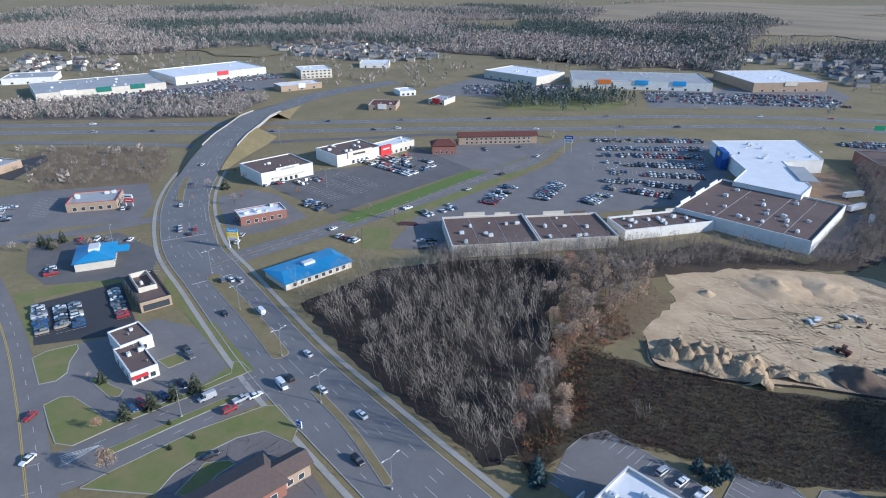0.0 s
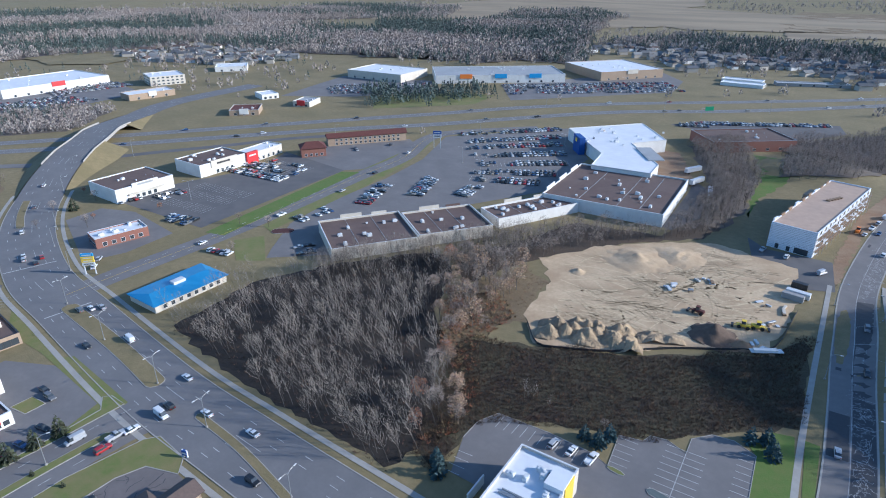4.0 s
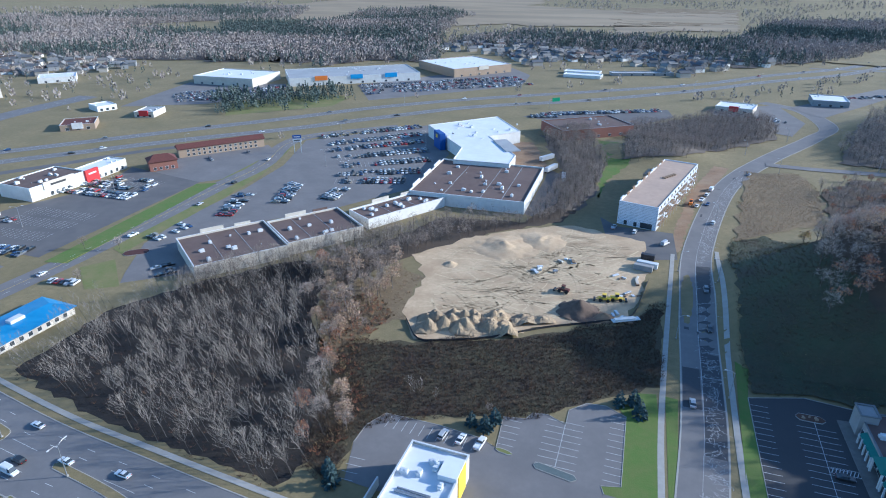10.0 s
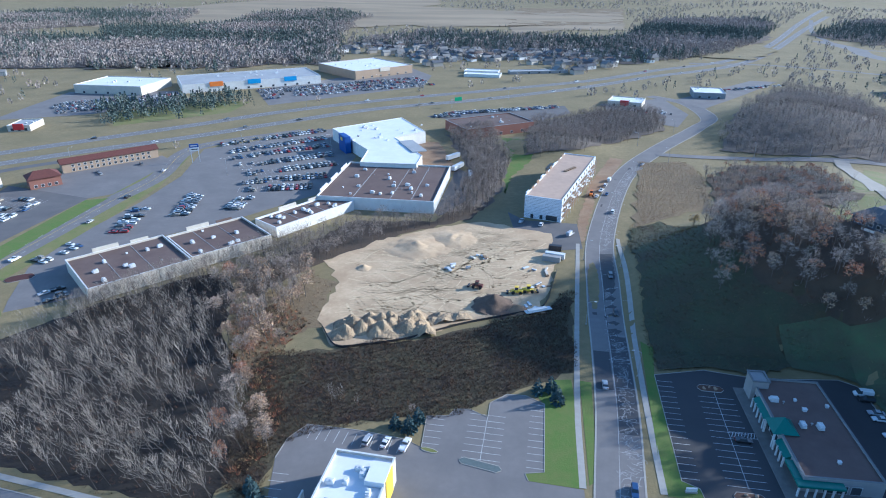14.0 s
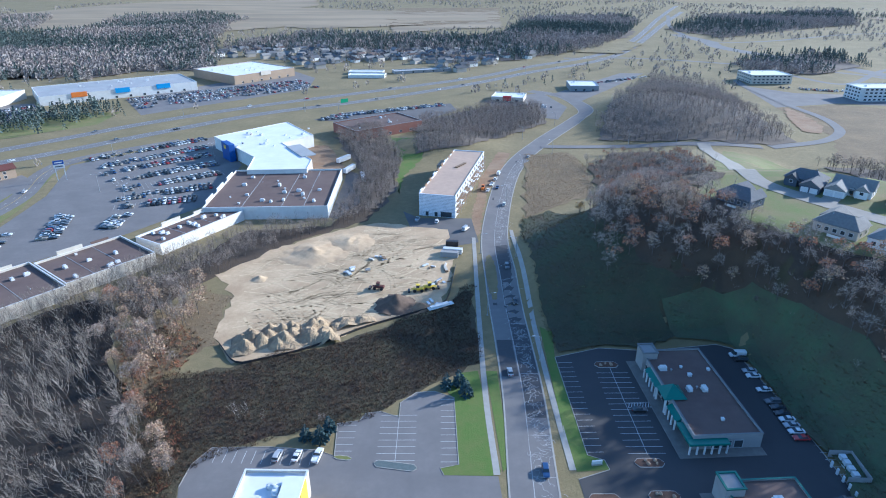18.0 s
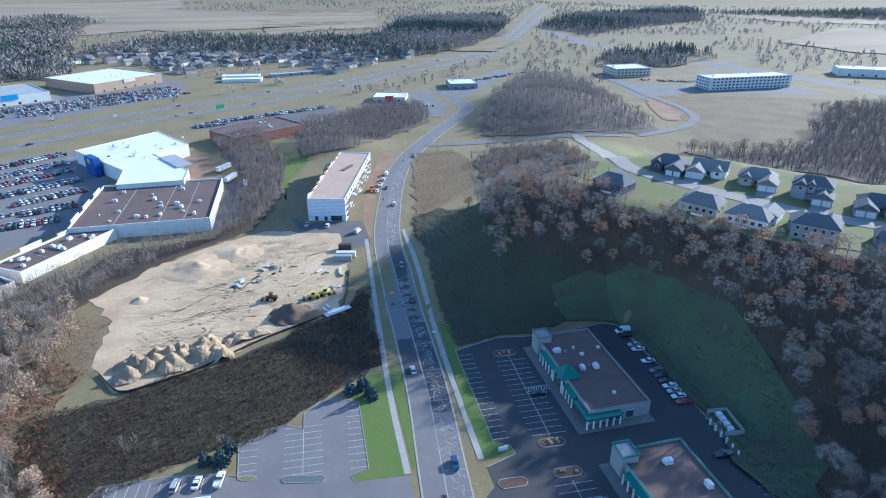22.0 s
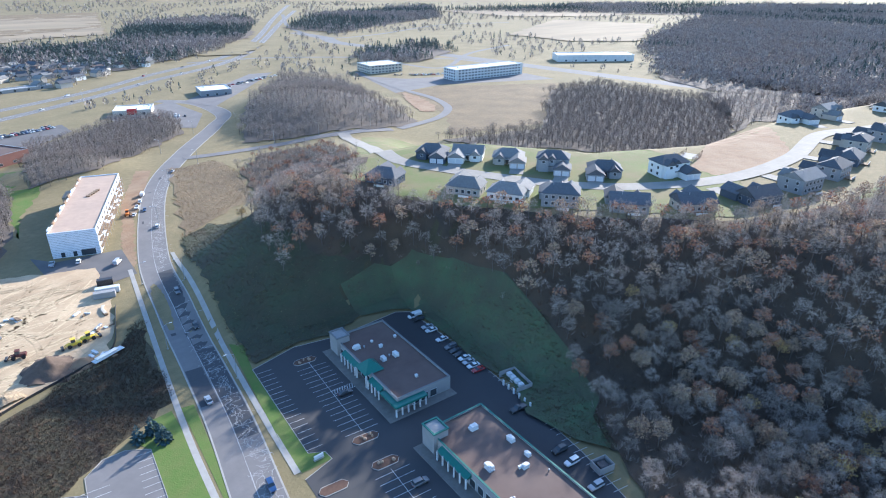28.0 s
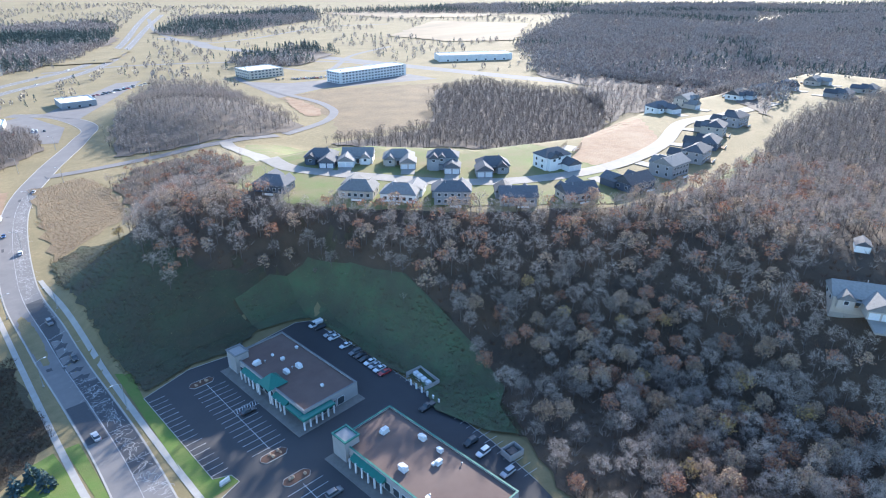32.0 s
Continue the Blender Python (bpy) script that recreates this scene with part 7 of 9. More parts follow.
shed = thing("garden_shed", 232, 42, lift(232, 42, 0.0), 20, "small white shed with a grey roof in the woods", "shed")
part("wall_shell", gable_walls(bmesh.new(), 6, 4.5, 2.6, 1.6), M["siding_white"], shed)
part("roof", prism_roof(bmesh.new(), 6, 4.5, 2.7, 1.6, 0.3), M["shingle"], shed)
# The framed house still under construction.
top = thing("unfinished_house", 262, 184, lift(262, 184, 0), 20, "timber frame of a house under construction on bare earth", "house")
for k in range(9):
    part("stud", boxed(-8 + 2 * k - 0.1, -4, 0, -8 + 2 * k + 0.1, -3.8, 3), M["wood"], top)
    part("stud", boxed(-8 + 2 * k - 0.1, 3.8, 0, -8 + 2 * k + 0.1, 4, 3), M["wood"], top)
part("slab", boxed(-9, -5, -0.5, 9, 5, 0.2), M["concrete"], top)


# Far house districts: each house a small gabled block among trees.
def far_house_mesh(seed):
    r = random.Random(seed)
    w, d, h, rise = r.uniform(12, 16), r.uniform(8, 10), r.uniform(3.4, 5.5), r.uniform(2.4, 3.4)
    return mesh_of("wall_shell", gable_walls(bmesh.new(), w, d, h, rise), M[r.choice(("siding_white", "siding_tan", "siding_grey", "siding_white"))]), mesh_of("roof", prism_roof(bmesh.new(), w, d, h + 0.1, rise, 0.5), M[r.choice(("shingle", "shingle_tan", "shingle_brown", "shingle_tan"))])


FAR_HOUSES = [far_house_mesh(200 + k) for k in range(8)]
DISTRICTS = ((((-949.9, 550.8), (-957.6, 705.3), (-712.7, 695.1), (-642.7, 649.4), (-722.4, 549.2), (-839.2, 532.7)), 22), (((-941.3, 175.4), (-1089.6, 250.6), (-937.8, 307.6), (-850.2, 283.3), (-903.4, 227.8)), 26), (((-166.5, 834.2), (-242.0, 947.2), (-124.0, 1009.4), (-55.6, 991.6), (158.4, 1086.3), (132.6, 928.4), (-58.7, 927.7), (-136.6, 877.4)), 24), (((-632.6, 685.9), (-561.1, 701.8), (-481.5, 723.3), (-598.0, 696.2)), 26), (((-239.4, 903.5), (-181.5, 1025.4), (67.5, 1009.5), (79.8, 851.6), (-19.2, 889.8), (-132.2, 919.5)), 22), (((-374.5, 1002.6), (-205.6, 1180.3), (-165.7, 982.0), (-229.1, 929.5), (-322.4, 951.6)), 24), (((-39.4, 994.8), (69.3, 1052.6), (80.3, 841.9), (13.5, 796.5), (-38.3, 870.6)), 30))
rnd = random.Random(77)
yard_trees = []
for poly, gap in DISTRICTS:
    for x, y, z in scatter(poly, gap, rng, clear_of((HWY_FAR, 40), (HWY_NEAR, 40))):
        walls, roof = rnd.choice(FAR_HOUSES)
        top = new("far_house", walls)
        top.matrix_world = pose(x, y, z, 0, 0, rnd.choice((0, 90)) + rnd.uniform(-15, 15) + 40)
        tagged(top, "small gabled house in a distant neighbourhood", "house", "houses of the distant neighbourhoods")
        link("roof", roof, top)
    yard_trees.append(scatter(poly, gap * 0.62, rng, clear_of((HWY_FAR, 30), (HWY_NEAR, 30))))
yards = np.concatenate(yard_trees)
tagged(link("yard_trees", tri_mesh("yard_trees", [(*spread(tuft(120, 8.5, 3.2, 20, 1.7), yards[::2], rng, (0.6, 1.2)), M["far_wood"]), (*spread(tuft(121, 9, 2.2, 16, 1.6, True), yards[1::4], rng, (0.6, 1.2)), M["far_pine"])])), "bare trees and pines among the distant houses", "trees", kind="stuff")

# ---- markings, kerbs and islands ----
def stall_lines(bm, a, b, side, depth=5.2, gap=2.65, up=0.085, both=False, wide=0.14):
    """Stall lines across a row from a to b; side +1 lies to the left of travel."""
    a, b = Vector((*a, 0)), Vector((*b, 0))
    d = (b - a).normalized()
    n = Vector((-d.y, d.x, 0)) * side
    for i in range(int((b - a).length / gap) + 1):
        p = a + d * gap * i
        for s in ((1, -1) if both else (1,)):
            q = p + n * depth * s
            t = d * wide / 2
            bm.faces.new([bm.verts.new((v.x, v.y, up)) for v in ((p - t, p + t, q + t, q - t) if s * side < 0 else (q - t, q + t, p + t, p - t))])
    return bm


def bar(bm, a, b, wide, up):
    a, b = Vector((*a, 0)), Vector((*b, 0))
    d = (b - a).normalized()
    n = Vector((-d.y, d.x, 0)) * wide / 2
    bm.faces.new([bm.verts.new((v.x, v.y, lift(v.x, v.y, up))) for v in (a - n, b - n, b + n, a + n)])
    return bm


def marking(name, bm, mat, label):
    bmesh.ops.recalc_face_normals(bm, faces=bm.faces[:])
    for f in bm.faces:
        if f.normal.z < 0:
            f.normal_flip()
    return tagged(link(name, mesh_of(name, bm, M[mat])), label, "road marking", kind="structure")


bm = bmesh.new()
stall_lines(bm, (-30.2, 132.2), (-30.2, 143.2), -1, 4.8)
stall_lines(bm, (-13.2, 128.6), (-13.2, 148.2), 1, 5.3, both=True)
bar(bm, (-13.2, 128.2), (-13.2, 148.5), 0.14, 0.09)
stall_lines(bm, (4.2, 128.0), (4.2, 155.0), 1, 5.0)
stall_lines(bm, (-62.5, 132.9), (-36.0, 131.8), -1, 4.9)
stall_lines(bm, (-66.5, 106.0), (-66.9, 116.0), -1, 4.6)
marking("stall_lines", bm, "paint", "white stall lines on the grey lot")
bm = bmesh.new()
stall_lines(bm, (39.3, 131.5), (38.6, 175.5), -1, 4.9)
stall_lines(bm, (56.0, 131.0), (55.6, 170.5), 1, 5.2, both=True)
bar(bm, (56.0, 130.5), (55.6, 171.0), 0.14, 0.09)
stall_lines(bm, (56.2, 88.0), (56.0, 112.8), 1, 5.2, both=True)
bar(bm, (56.2, 88.0), (56.0, 113.0), 0.14, 0.09)
stall_lines(bm, (101.5, 178.0), (103.4, 150.0), 1, 4.8)
stall_lines(bm, (103.6, 147.0), (103.6, 118.0), 1, 4.8)
stall_lines(bm, (103.2, 115.0), (100.0, 74.0), 1, 4.8)
bar(bm, (56, 150.4), (65.5, 150.8), 0.14, 0.092)
bar(bm, (56, 152.6), (65.5, 153.0), 0.14, 0.092)
for i in range(11):
    bar(bm, (56.3 + i * 0.85, 150.5), (57.1 + i * 0.85, 152.7), 0.2, 0.091)
marking("stall_lines", bm, "paint", "white stall lines and a hatched crossing on the black lot")

bm, by = bmesh.new(), bmesh.new()
for off in (-8.2, -5.0, 5.0, 8.2):
    dashes(bm, l_main, off, 0.1, 0.16, 3.0, 9.0, 4.0 * abs(off))
for off in (-1.9, 1.9):
    dashes(bm, l_main, off, 0.1, 0.14, 11.0, 26.0, 9.0)
for ln in (l_far, l_near):
    dashes(bm, ln, 0.0, 0.11, 0.2, 3.5, 9.0)
    ribbon(bm, ln, 3.9, 3.7, 0.11, 1)
    ribbon(bm, ln, -3.7, -3.9, 0.11, 1)
lm = smooth_line(LINE["mall_road"], 5)
dashes(bm, lm, 3.0, 0.1, 0.15, 3, 6)
dashes(bm, lm, -3.0, 0.1, 0.15, 3, 6)
lc = smooth_line(LINE["cross_road"], 5)
dashes(bm, lc, 5.5, 0.1, 0.15, 3, 6)
dashes(bm, lc, -5.5, 0.1, 0.15, 3, 6)
ll = smooth_line(LINE["left_road"], 5)
dashes(bm, ll, 3.2, 0.11, 0.15, 3, 6)
ribbon(by, ll, 0.3, 0.1, 0.11, 1)
ribbon(by, ll, -0.1, -0.3, 0.11, 1)
ribbon(by, lm, 0.12, -0.12, 0.1, 1)
for i in range(6):
    bar(bm, (-165.2 + i * 0.9, 19.2), (-162.2 + i * 0.15, 28.5), 0.2, 0.11)
bar(bm, (-161.0, 18.4), (-161.4, 29.0), 0.2, 0.11)
bar(bm, (-236, 90), (-233, 107), 0.5, 0.11)
bar(bm, (-290, 100), (-283, 120), 0.5, 0.11)
for v in bm.verts:
    if v.co.z < 0.1001 and min((v.co.xy - p.xy).length for p in l_main[::4]) < 24:
        v.co.z += bridge_rise(v.co.x, v.co.y)
marking("lane_lines", bm, "paint", "white lane lines and stop bars")
marking("centre_lines", by, "paint_yellow", "double yellow centre lines")

# Crack sealing and worn patches on the side road.
M["seal"] = surf("pale_crack_filler", (0.52, 0.51, 0.50), (0.34, 0.335, 0.33), 1.0, 0.8)
M["patch_dark"] = surf("dark_asphalt_patch", (0.075, 0.075, 0.08), (0.06, 0.06, 0.063), 1.0, 0.9)
rnd = random.Random(8)
bm, bd = bmesh.new(), bmesh.new()
def road_at(s, off):
    k = min(len(l_side) - 2, max(0, int(s)))
    p = l_side[k].lerp(l_side[k + 1], s - k)
    d = (l_side[k + 1] - l_side[k]).normalized()
    return p + Vector((-d.y, d.x, 0)) * off
n_side = int(len(l_side) * 0.56)
for i in range(900):
    s, off = rnd.uniform(8, n_side), -3.1 + rnd.gauss(0, 1.1)
    p = road_at(s, off)
    a = rnd.uniform(0, math.tau)
    for j in range(rnd.randint(3, 7)):
        a += rnd.uniform(-1.2, 1.2)
        q = p + Vector((math.cos(a), math.sin(a), 0)) * rnd.uniform(0.3, 0.9)
        bar(bm, p[:2], q[:2], rnd.uniform(0.05, 0.12), 0.096)
        p = q
for k in range(8, n_side):
    bar(bm, road_at(k, 0.05)[:2], road_at(k + 0.98, 0.0 + rnd.uniform(-0.05, 0.1))[:2], rnd.uniform(0.08, 0.22), 0.096)
    if k % 3 == 0:
        bar(bm, road_at(k + 0.3, -0.2)[:2], road_at(k + 0.3, -6.2)[:2], 0.14, 0.097)
for i in range(10):
    s, off = rnd.uniform(9, n_side), rnd.uniform(0.6, 4.5)
    bar(bd, road_at(s, off)[:2], road_at(s + rnd.uniform(0.1, 0.9), off)[:2], rnd.uniform(0.5, 2.6), 0.093)
bar(bd, road_at(24, 3.2)[:2], road_at(28, 3.2)[:2], 5.4, 0.092)
for k in range(20, 44):
    bar(bd, road_at(k, -3.1)[:2], road_at(k + 1.0, -3.1)[:2], 5.8, 0.0915)
bk = bmesh.new()
for i in range(70):
    p, a = Vector((rnd.uniform(-138, -108), rnd.uniform(32, 66), 0)), rnd.uniform(0, math.tau)
    for j in range(4):
        a += rnd.uniform(-0.8, 0.8)
        q = p + Vector((math.cos(a), math.sin(a), 0)) * rnd.uniform(0.9, 2.0)
        if poly_distance(np.array([p.x, q.x]), np.array([p.y, q.y]), ZONE["lot_bottom"]).max() < -0.5:
            bar(bk, p[:2], q[:2], rnd.uniform(0.1, 0.2), 0.075)
        p = q
marking("sealed_cracks", bk, "patch_dark", "dark tar-sealed cracks in the bank lot")
marking("crack_sealing", bm, "seal", "pale sealed cracks in the road")
marking("road_patches", bd, "patch_dark", "dark repaired asphalt patches")


def kerb(pts, label, closed=True, wide=0.2, tall=0.16, smooth=False):
    line = [Vector((*p, 0)) for p in pts] + ([Vector((*pts[0], 0))] if closed else [])
    if smooth:
        line = smooth_line(pts, 3.0)
    bm = ribbon(bmesh.new(), line, wide / 2, -wide / 2, tall, 1, tall + 0.05)
    bmesh.ops.recalc_face_normals(bm, faces=bm.faces[:])
    return tagged(link("kerb", mesh_of("kerb", bm, M["concrete"])), label, "kerb", kind="structure")


kerb(ZONE["lot_a"][1:19], "pale kerb round the grey lot", False)
kerb(ZONE["lot_b"][:10], "pale kerb round the black lot", False)
kerb(ZONE["lot_b"][13:] + ZONE["lot_b"][:1], "pale kerb beside the lawn", False)
for off in (6.4, -6.4):
    ns = sides_of(l_side)
    k0, k1 = (4, len(l_side) - 1)
    kerb([tuple((l_side[i] + ns[i] * off)[:2]) for i in range(k0, k1)], "pale concrete gutter of the side road", False, 0.5, 0.12)
for key, words in (("g1", "green lawn"), ("g2", "corner lawn"), ("g3", "bank lawn"), ("lawn_c", "small lawn"), ("lawn_d", "small lawn"), ("bank_bed", "bank lawn")):
    kerb(ZONE[key], "pale concrete kerb round the " + words, True, 0.3, 0.17)
for off in (12.2, -12.2):
    ns = sides_of(l_main)
    kerb([tuple((l_main[i] + ns[i] * off)[:2]) for i in range(2, int(len(l_main) * 0.55))], "pale kerb of the wide road", False, 0.35, 0.16)
for off in (15.0, -15.5):
    ns = sides_of(l_main)
    pts = [tuple((l_main[i] + ns[i] * off)[:2]) for i in range(2, int(len(l_main) * 0.5))]
    tagged(link("footpath", mesh_of("footpath", ribbon(bmesh.new(), [Vector((*p, 0)) for p in pts], 0.9, -0.9, 0.1, 1), M["concrete"])), "pale footpath beside the wide road", "pavement", kind="structure")


def island(pts, wide, mat, label, tall=0.18):
    """A kerbed island with rounded ends along a line."""
    line = smooth_line(pts, 0.9)
    ns = sides_of(line)
    run = [0.0]
    for p, q in zip(line, line[1:]):
        run.append(run[-1] + (q - p).length)
    r = wide / 2
    prof = [max(0.12, r * math.sqrt(max(0.0, 1 - (1 - min(1.0, min(a, run[-1] - a) / r)) ** 2))) for a in run]
    for name, grow, z, m in (("kerb_ring", 0.25, tall, "concrete"), ("planting", 0.0, tall + 0.03, mat)):
        bm = bmesh.new()
        lo = [p + s * (w + grow) for p, s, w in zip(line, ns, prof)] + [p - s * (w + grow) for p, s, w in reversed(list(zip(line, ns, prof)))]
        f = bm.faces.new([bm.verts.new((p.x, p.y, 0.02)) for p in lo])
        r = bmesh.ops.extrude_face_region(bm, geom=[f])
        bmesh.ops.translate(bm, verts=[v for v in r["geom"] if isinstance(v, bmesh.types.BMVert)], vec=(0, 0, z))
        bmesh.ops.recalc_face_normals(bm, faces=bm.faces[:])
        if name == "kerb_ring":
            top = tagged(link("traffic_island", mesh_of(name, bm, M[m])), label, "island", kind="structure")
        else:
            part(name, bm, M[m], top)


M["mulch"] = surf("brown_mulch", (0.13, 0.075, 0.05), (0.09, 0.05, 0.035), 0.6, 0.95, 0.05, 0.3)
M["pebble"] = surf("grey_teal_gravel", (0.13, 0.16, 0.16), (0.09, 0.115, 0.115), 0.8, 0.95, 0.03, 0.3)
island(LINE["median"], 6.0, "grass_dry", "raised grassy median of the wide road")
island(LINE["median3"], 3.6, "grass_dry", "raised grassy median of the wide road before the overpass")
island(LINE["median2"], 2.4, "grass_dry", "narrow raised median of the wide road")
island(((-157.6, 27.4), (-157.0, 35), (-156.4, 47.5), (-155.4, 59.4), (-154.5, 66.8)), 2.6, "grass_green", "grassy median with shrubs")
for x, y in ((54.8, 172.6), (55.6, 127.4), (55.9, 115.9), (40.5, 115.0)):
    island(((x - 4, y), (x - 1, y), (x + 1, y), (x + 4, y)), 3.0, "mulch", "kerbed island with mulch and rocks in the black lot")
rock_rnd = random.Random(70)
rb = bmesh.new()
bmesh.ops.create_icosphere(rb, subdivisions=1, radius=0.6)
for v in rb.verts:
    v.co *= rock_rnd.uniform(0.75, 1.15)
ROCK = mesh_of("rock", rb, M["wall_tan"])
for x, y in ((54.8, 172.6), (55.6, 127.4), (55.9, 115.9)):
    for k in range(5):
        ob = link("rock", ROCK)
        ob.matrix_world = pose(x + rock_rnd.uniform(-2.4, 2.4), y + rock_rnd.uniform(-0.7, 0.7), 0.4, 0, 0, 70 * k) @ Matrix.Diagonal((rock_rnd.uniform(0.5, 1.3), rock_rnd.uniform(0.5, 1.0), rock_rnd.uniform(0.6, 1.2), 1))
        tagged(ob, "tan landscaping rock on a mulched island", "rock", "rocks on the lot islands")
island(((-18.8, 127.6), (-13, 126.6), (-7.2, 125.6)), 2.2, "pebble", "kerbed gravel island in the grey lot")
island(((-30, 130.0), (-27.5, 129.6), (-25.2, 129.2)), 1.2, "grass_green", "kerbed grass tip in the grey lot")
M["mulch_red"] = surf("dark_red_mulch", (0.085, 0.03, 0.028), (0.06, 0.023, 0.02), 1.0, 0.95)
island(((-226, 196), (-222, 200), (-217, 203)), 6.0, "mulch_red", "dark red mulched bed at the lot entrance")


# ---- vehicles ----
PAINTS = {}
for key, col, words in (("white", (0.75, 0.76, 0.76), "white"), ("silver", (0.42, 0.43, 0.45), "silver"), ("grey", (0.14, 0.145, 0.155), "grey"), ("black", (0.02, 0.021, 0.023), "black"), ("red", (0.34, 0.02, 0.022), "red"), ("blue", (0.03, 0.07, 0.18), "blue"), ("tan", (0.33, 0.29, 0.23), "tan")):
    m = surf("car_paint_" + key, col, tuple(v * 0.92 for v in col), 2.0, 0.3, space="object")
    m.node_tree.nodes["Principled BSDF"].inputs["Coat Weight"].default_value = 0.6
    PAINTS[key] = (m, words)
M["tyre"] = surf("black_rubber", (0.02, 0.02, 0.02), (0.028, 0.028, 0.028), 0.2, 0.9)
M["lamp_glass"] = glass_like("headlamp_glass", (0.5, 0.5, 0.48), 0.15)
M["tail_red"] = glass_like("red_lamp_glass", (0.35, 0.01, 0.01), 0.2)


def loft(bm, sections):
    """Closed skin over matching rings of points."""
    rings = [[bm.verts.new(p) for p in s] for s in sections]
    k = len(rings[0])
    for a, b in zip(rings, rings[1:]):
        for i in range(k):
            bm.faces.new((a[i], a[(i + 1) % k], b[(i + 1) % k], b[i]))
    bm.faces.new(rings[0][::-1])
    bm.faces.new(rings[-1])
    bmesh.ops.recalc_face_normals(bm, faces=bm.faces[:])
    return bm


def hull_section(x, w, z0, z1):
    a = w / 2
    return ((x, -a * 0.92, z0), (x, -a, z0 + 0.2), (x, -a * 0.99, z1 - 0.15), (x, -a * 0.86, z1), (x, a * 0.86, z1), (x, a * 0.99, z1 - 0.15), (x, a, z0 + 0.2), (x, a * 0.92, z0))


def car_parts(kind):
    """Body and glass of a car that points along +x."""
    body, glass = bmesh.new(), bmesh.new()
    L, W, hood, cab0, cab1, zt = {"sedan": (4.7, 1.82, 0.92, -1.75, 1.0, 1.43), "suv": (4.7, 1.9, 1.05, -2.2, 1.05, 1.72), "pickup": (5.7, 1.98, 1.12, -0.6, 1.25, 1.85), "van": (5.6, 2.0, 1.15, -2.7, 2.0, 2.3)}[kind]
    h = L / 2
    loft(body, [hull_section(-h, W * 0.88, 0.4, hood * 0.9), hull_section(-h + 0.25, W, 0.28, hood), hull_section(cab0 + 0.3, W, 0.26, hood), hull_section(cab1, W, 0.26, hood), hull_section(h - 0.7, W, 0.28, hood * 0.92), hull_section(h - 0.15, W * 0.95, 0.3, hood * 0.82), hull_section(h, W * 0.82, 0.42, hood * 0.66)])
    r0, r1 = cab0 + (0.75 if kind == "sedan" else 0.25), cab1 - (0.85 if kind == "sedan" else 0.65)
    a, b = W * 0.46, W * 0.37
    sec = lambda x0, x1, z, s: ((x0, -s, z), (x1, -s, z), (x1, s, z), (x0, s, z))
    loft(glass, [sec(cab0, cab1, hood - 0.02, a), sec(r0, r1, zt - 0.06, b)])
    loft(body, [sec(r0 - 0.05, r1 + 0.05, zt - 0.08, b + 0.03), sec(r0 + 0.1, r1 - 0.1, zt, b - 0.06)])
    if kind == "pickup":
        box(body, -h + 0.1, -W / 2 + 0.04, hood - 0.02, cab0 - 0.1, -W / 2 + 0.14, hood + 0.12)
        box(body, -h + 0.1, W / 2 - 0.14, hood - 0.02, cab0 - 0.1, W / 2 - 0.04, hood + 0.12)
    if kind == "van":
        box(body, -h + 0.1, -W / 2 + 0.05, hood - 0.1, 0.7, W / 2 - 0.05, zt - 0.05, 0.12)
    return body, glass, L, W


CARS = {}
for kind in ("sedan", "suv", "pickup", "van"):
    for key, (m, words) in PAINTS.items():
        body, glass, L, W = car_parts(kind)
        CARS[kind, key] = (mesh_of("body", body, m), mesh_of("windows", glass, M["glass"]), L, W, words)
wb = bmesh.new()
spin(wb, ((0.2, -0.11), (0.33, -0.09), (0.33, 0.09), (0.2, 0.11)), 10)
bmesh.ops.rotate(wb, verts=wb.verts[:], matrix=Matrix.Rotation(radians(90), 3, "X"))
WHEEL = mesh_of("wheel", wb, M["tyre"])
LIGHT_F = mesh_of("headlight", boxed(-0.08, -0.22, -0.09, 0.03, 0.22, 0.09, bevel=0.03), M["lamp_glass"])
LIGHT_R = mesh_of("tail_light", boxed(-0.03, -0.2, -0.1, 0.08, 0.2, 0.1, bevel=0.03), M["tail_red"])
car_rnd = random.Random(99)
COLOURS = ("white", "white", "white", "silver", "silver", "grey", "grey", "black", "black", "red", "blue", "tan")
KINDS = ("sedan", "sedan", "suv", "suv", "suv", "pickup", "sedan")


def car(x, y, heading, kind=None, colour=None, full=True, where="parked in the lot", group="", up=0.07):
    kind, colour = kind or car_rnd.choice(KINDS), colour or car_rnd.choice(COLOURS)
    body, glass, L, W, words = CARS[kind, colour]
    noun = {"sedan": "sedan", "suv": "sport utility car", "pickup": "pickup truck", "van": "van"}[kind]
    top = new("car" if kind != "van" else "van", body)
    top.matrix_world = pose(x, y, lift(x, y, up) + (bridge_rise(x, y) if "road" in where else 0), 0, 0, heading)
    tagged(top, f"{words} {noun} {where}", "car", group)
    link("window", glass, top)
    if full:
        for sx in (-L * 0.31, L * 0.32):
            for sy in (-W / 2 + 0.1, W / 2 - 0.1):
                link("wheel", WHEEL, top).matrix_basis = Matrix.Translation((sx, sy, 0.33))
        for sy in (-W * 0.33, W * 0.33):
            link("headlight", LIGHT_F, top).matrix_basis = Matrix.Translation((L / 2 - 0.02, sy, 0.62))
            link("tail_light", LIGHT_R, top).matrix_basis = Matrix.Translation((-L / 2 + 0.0, sy, 0.75))
    return top


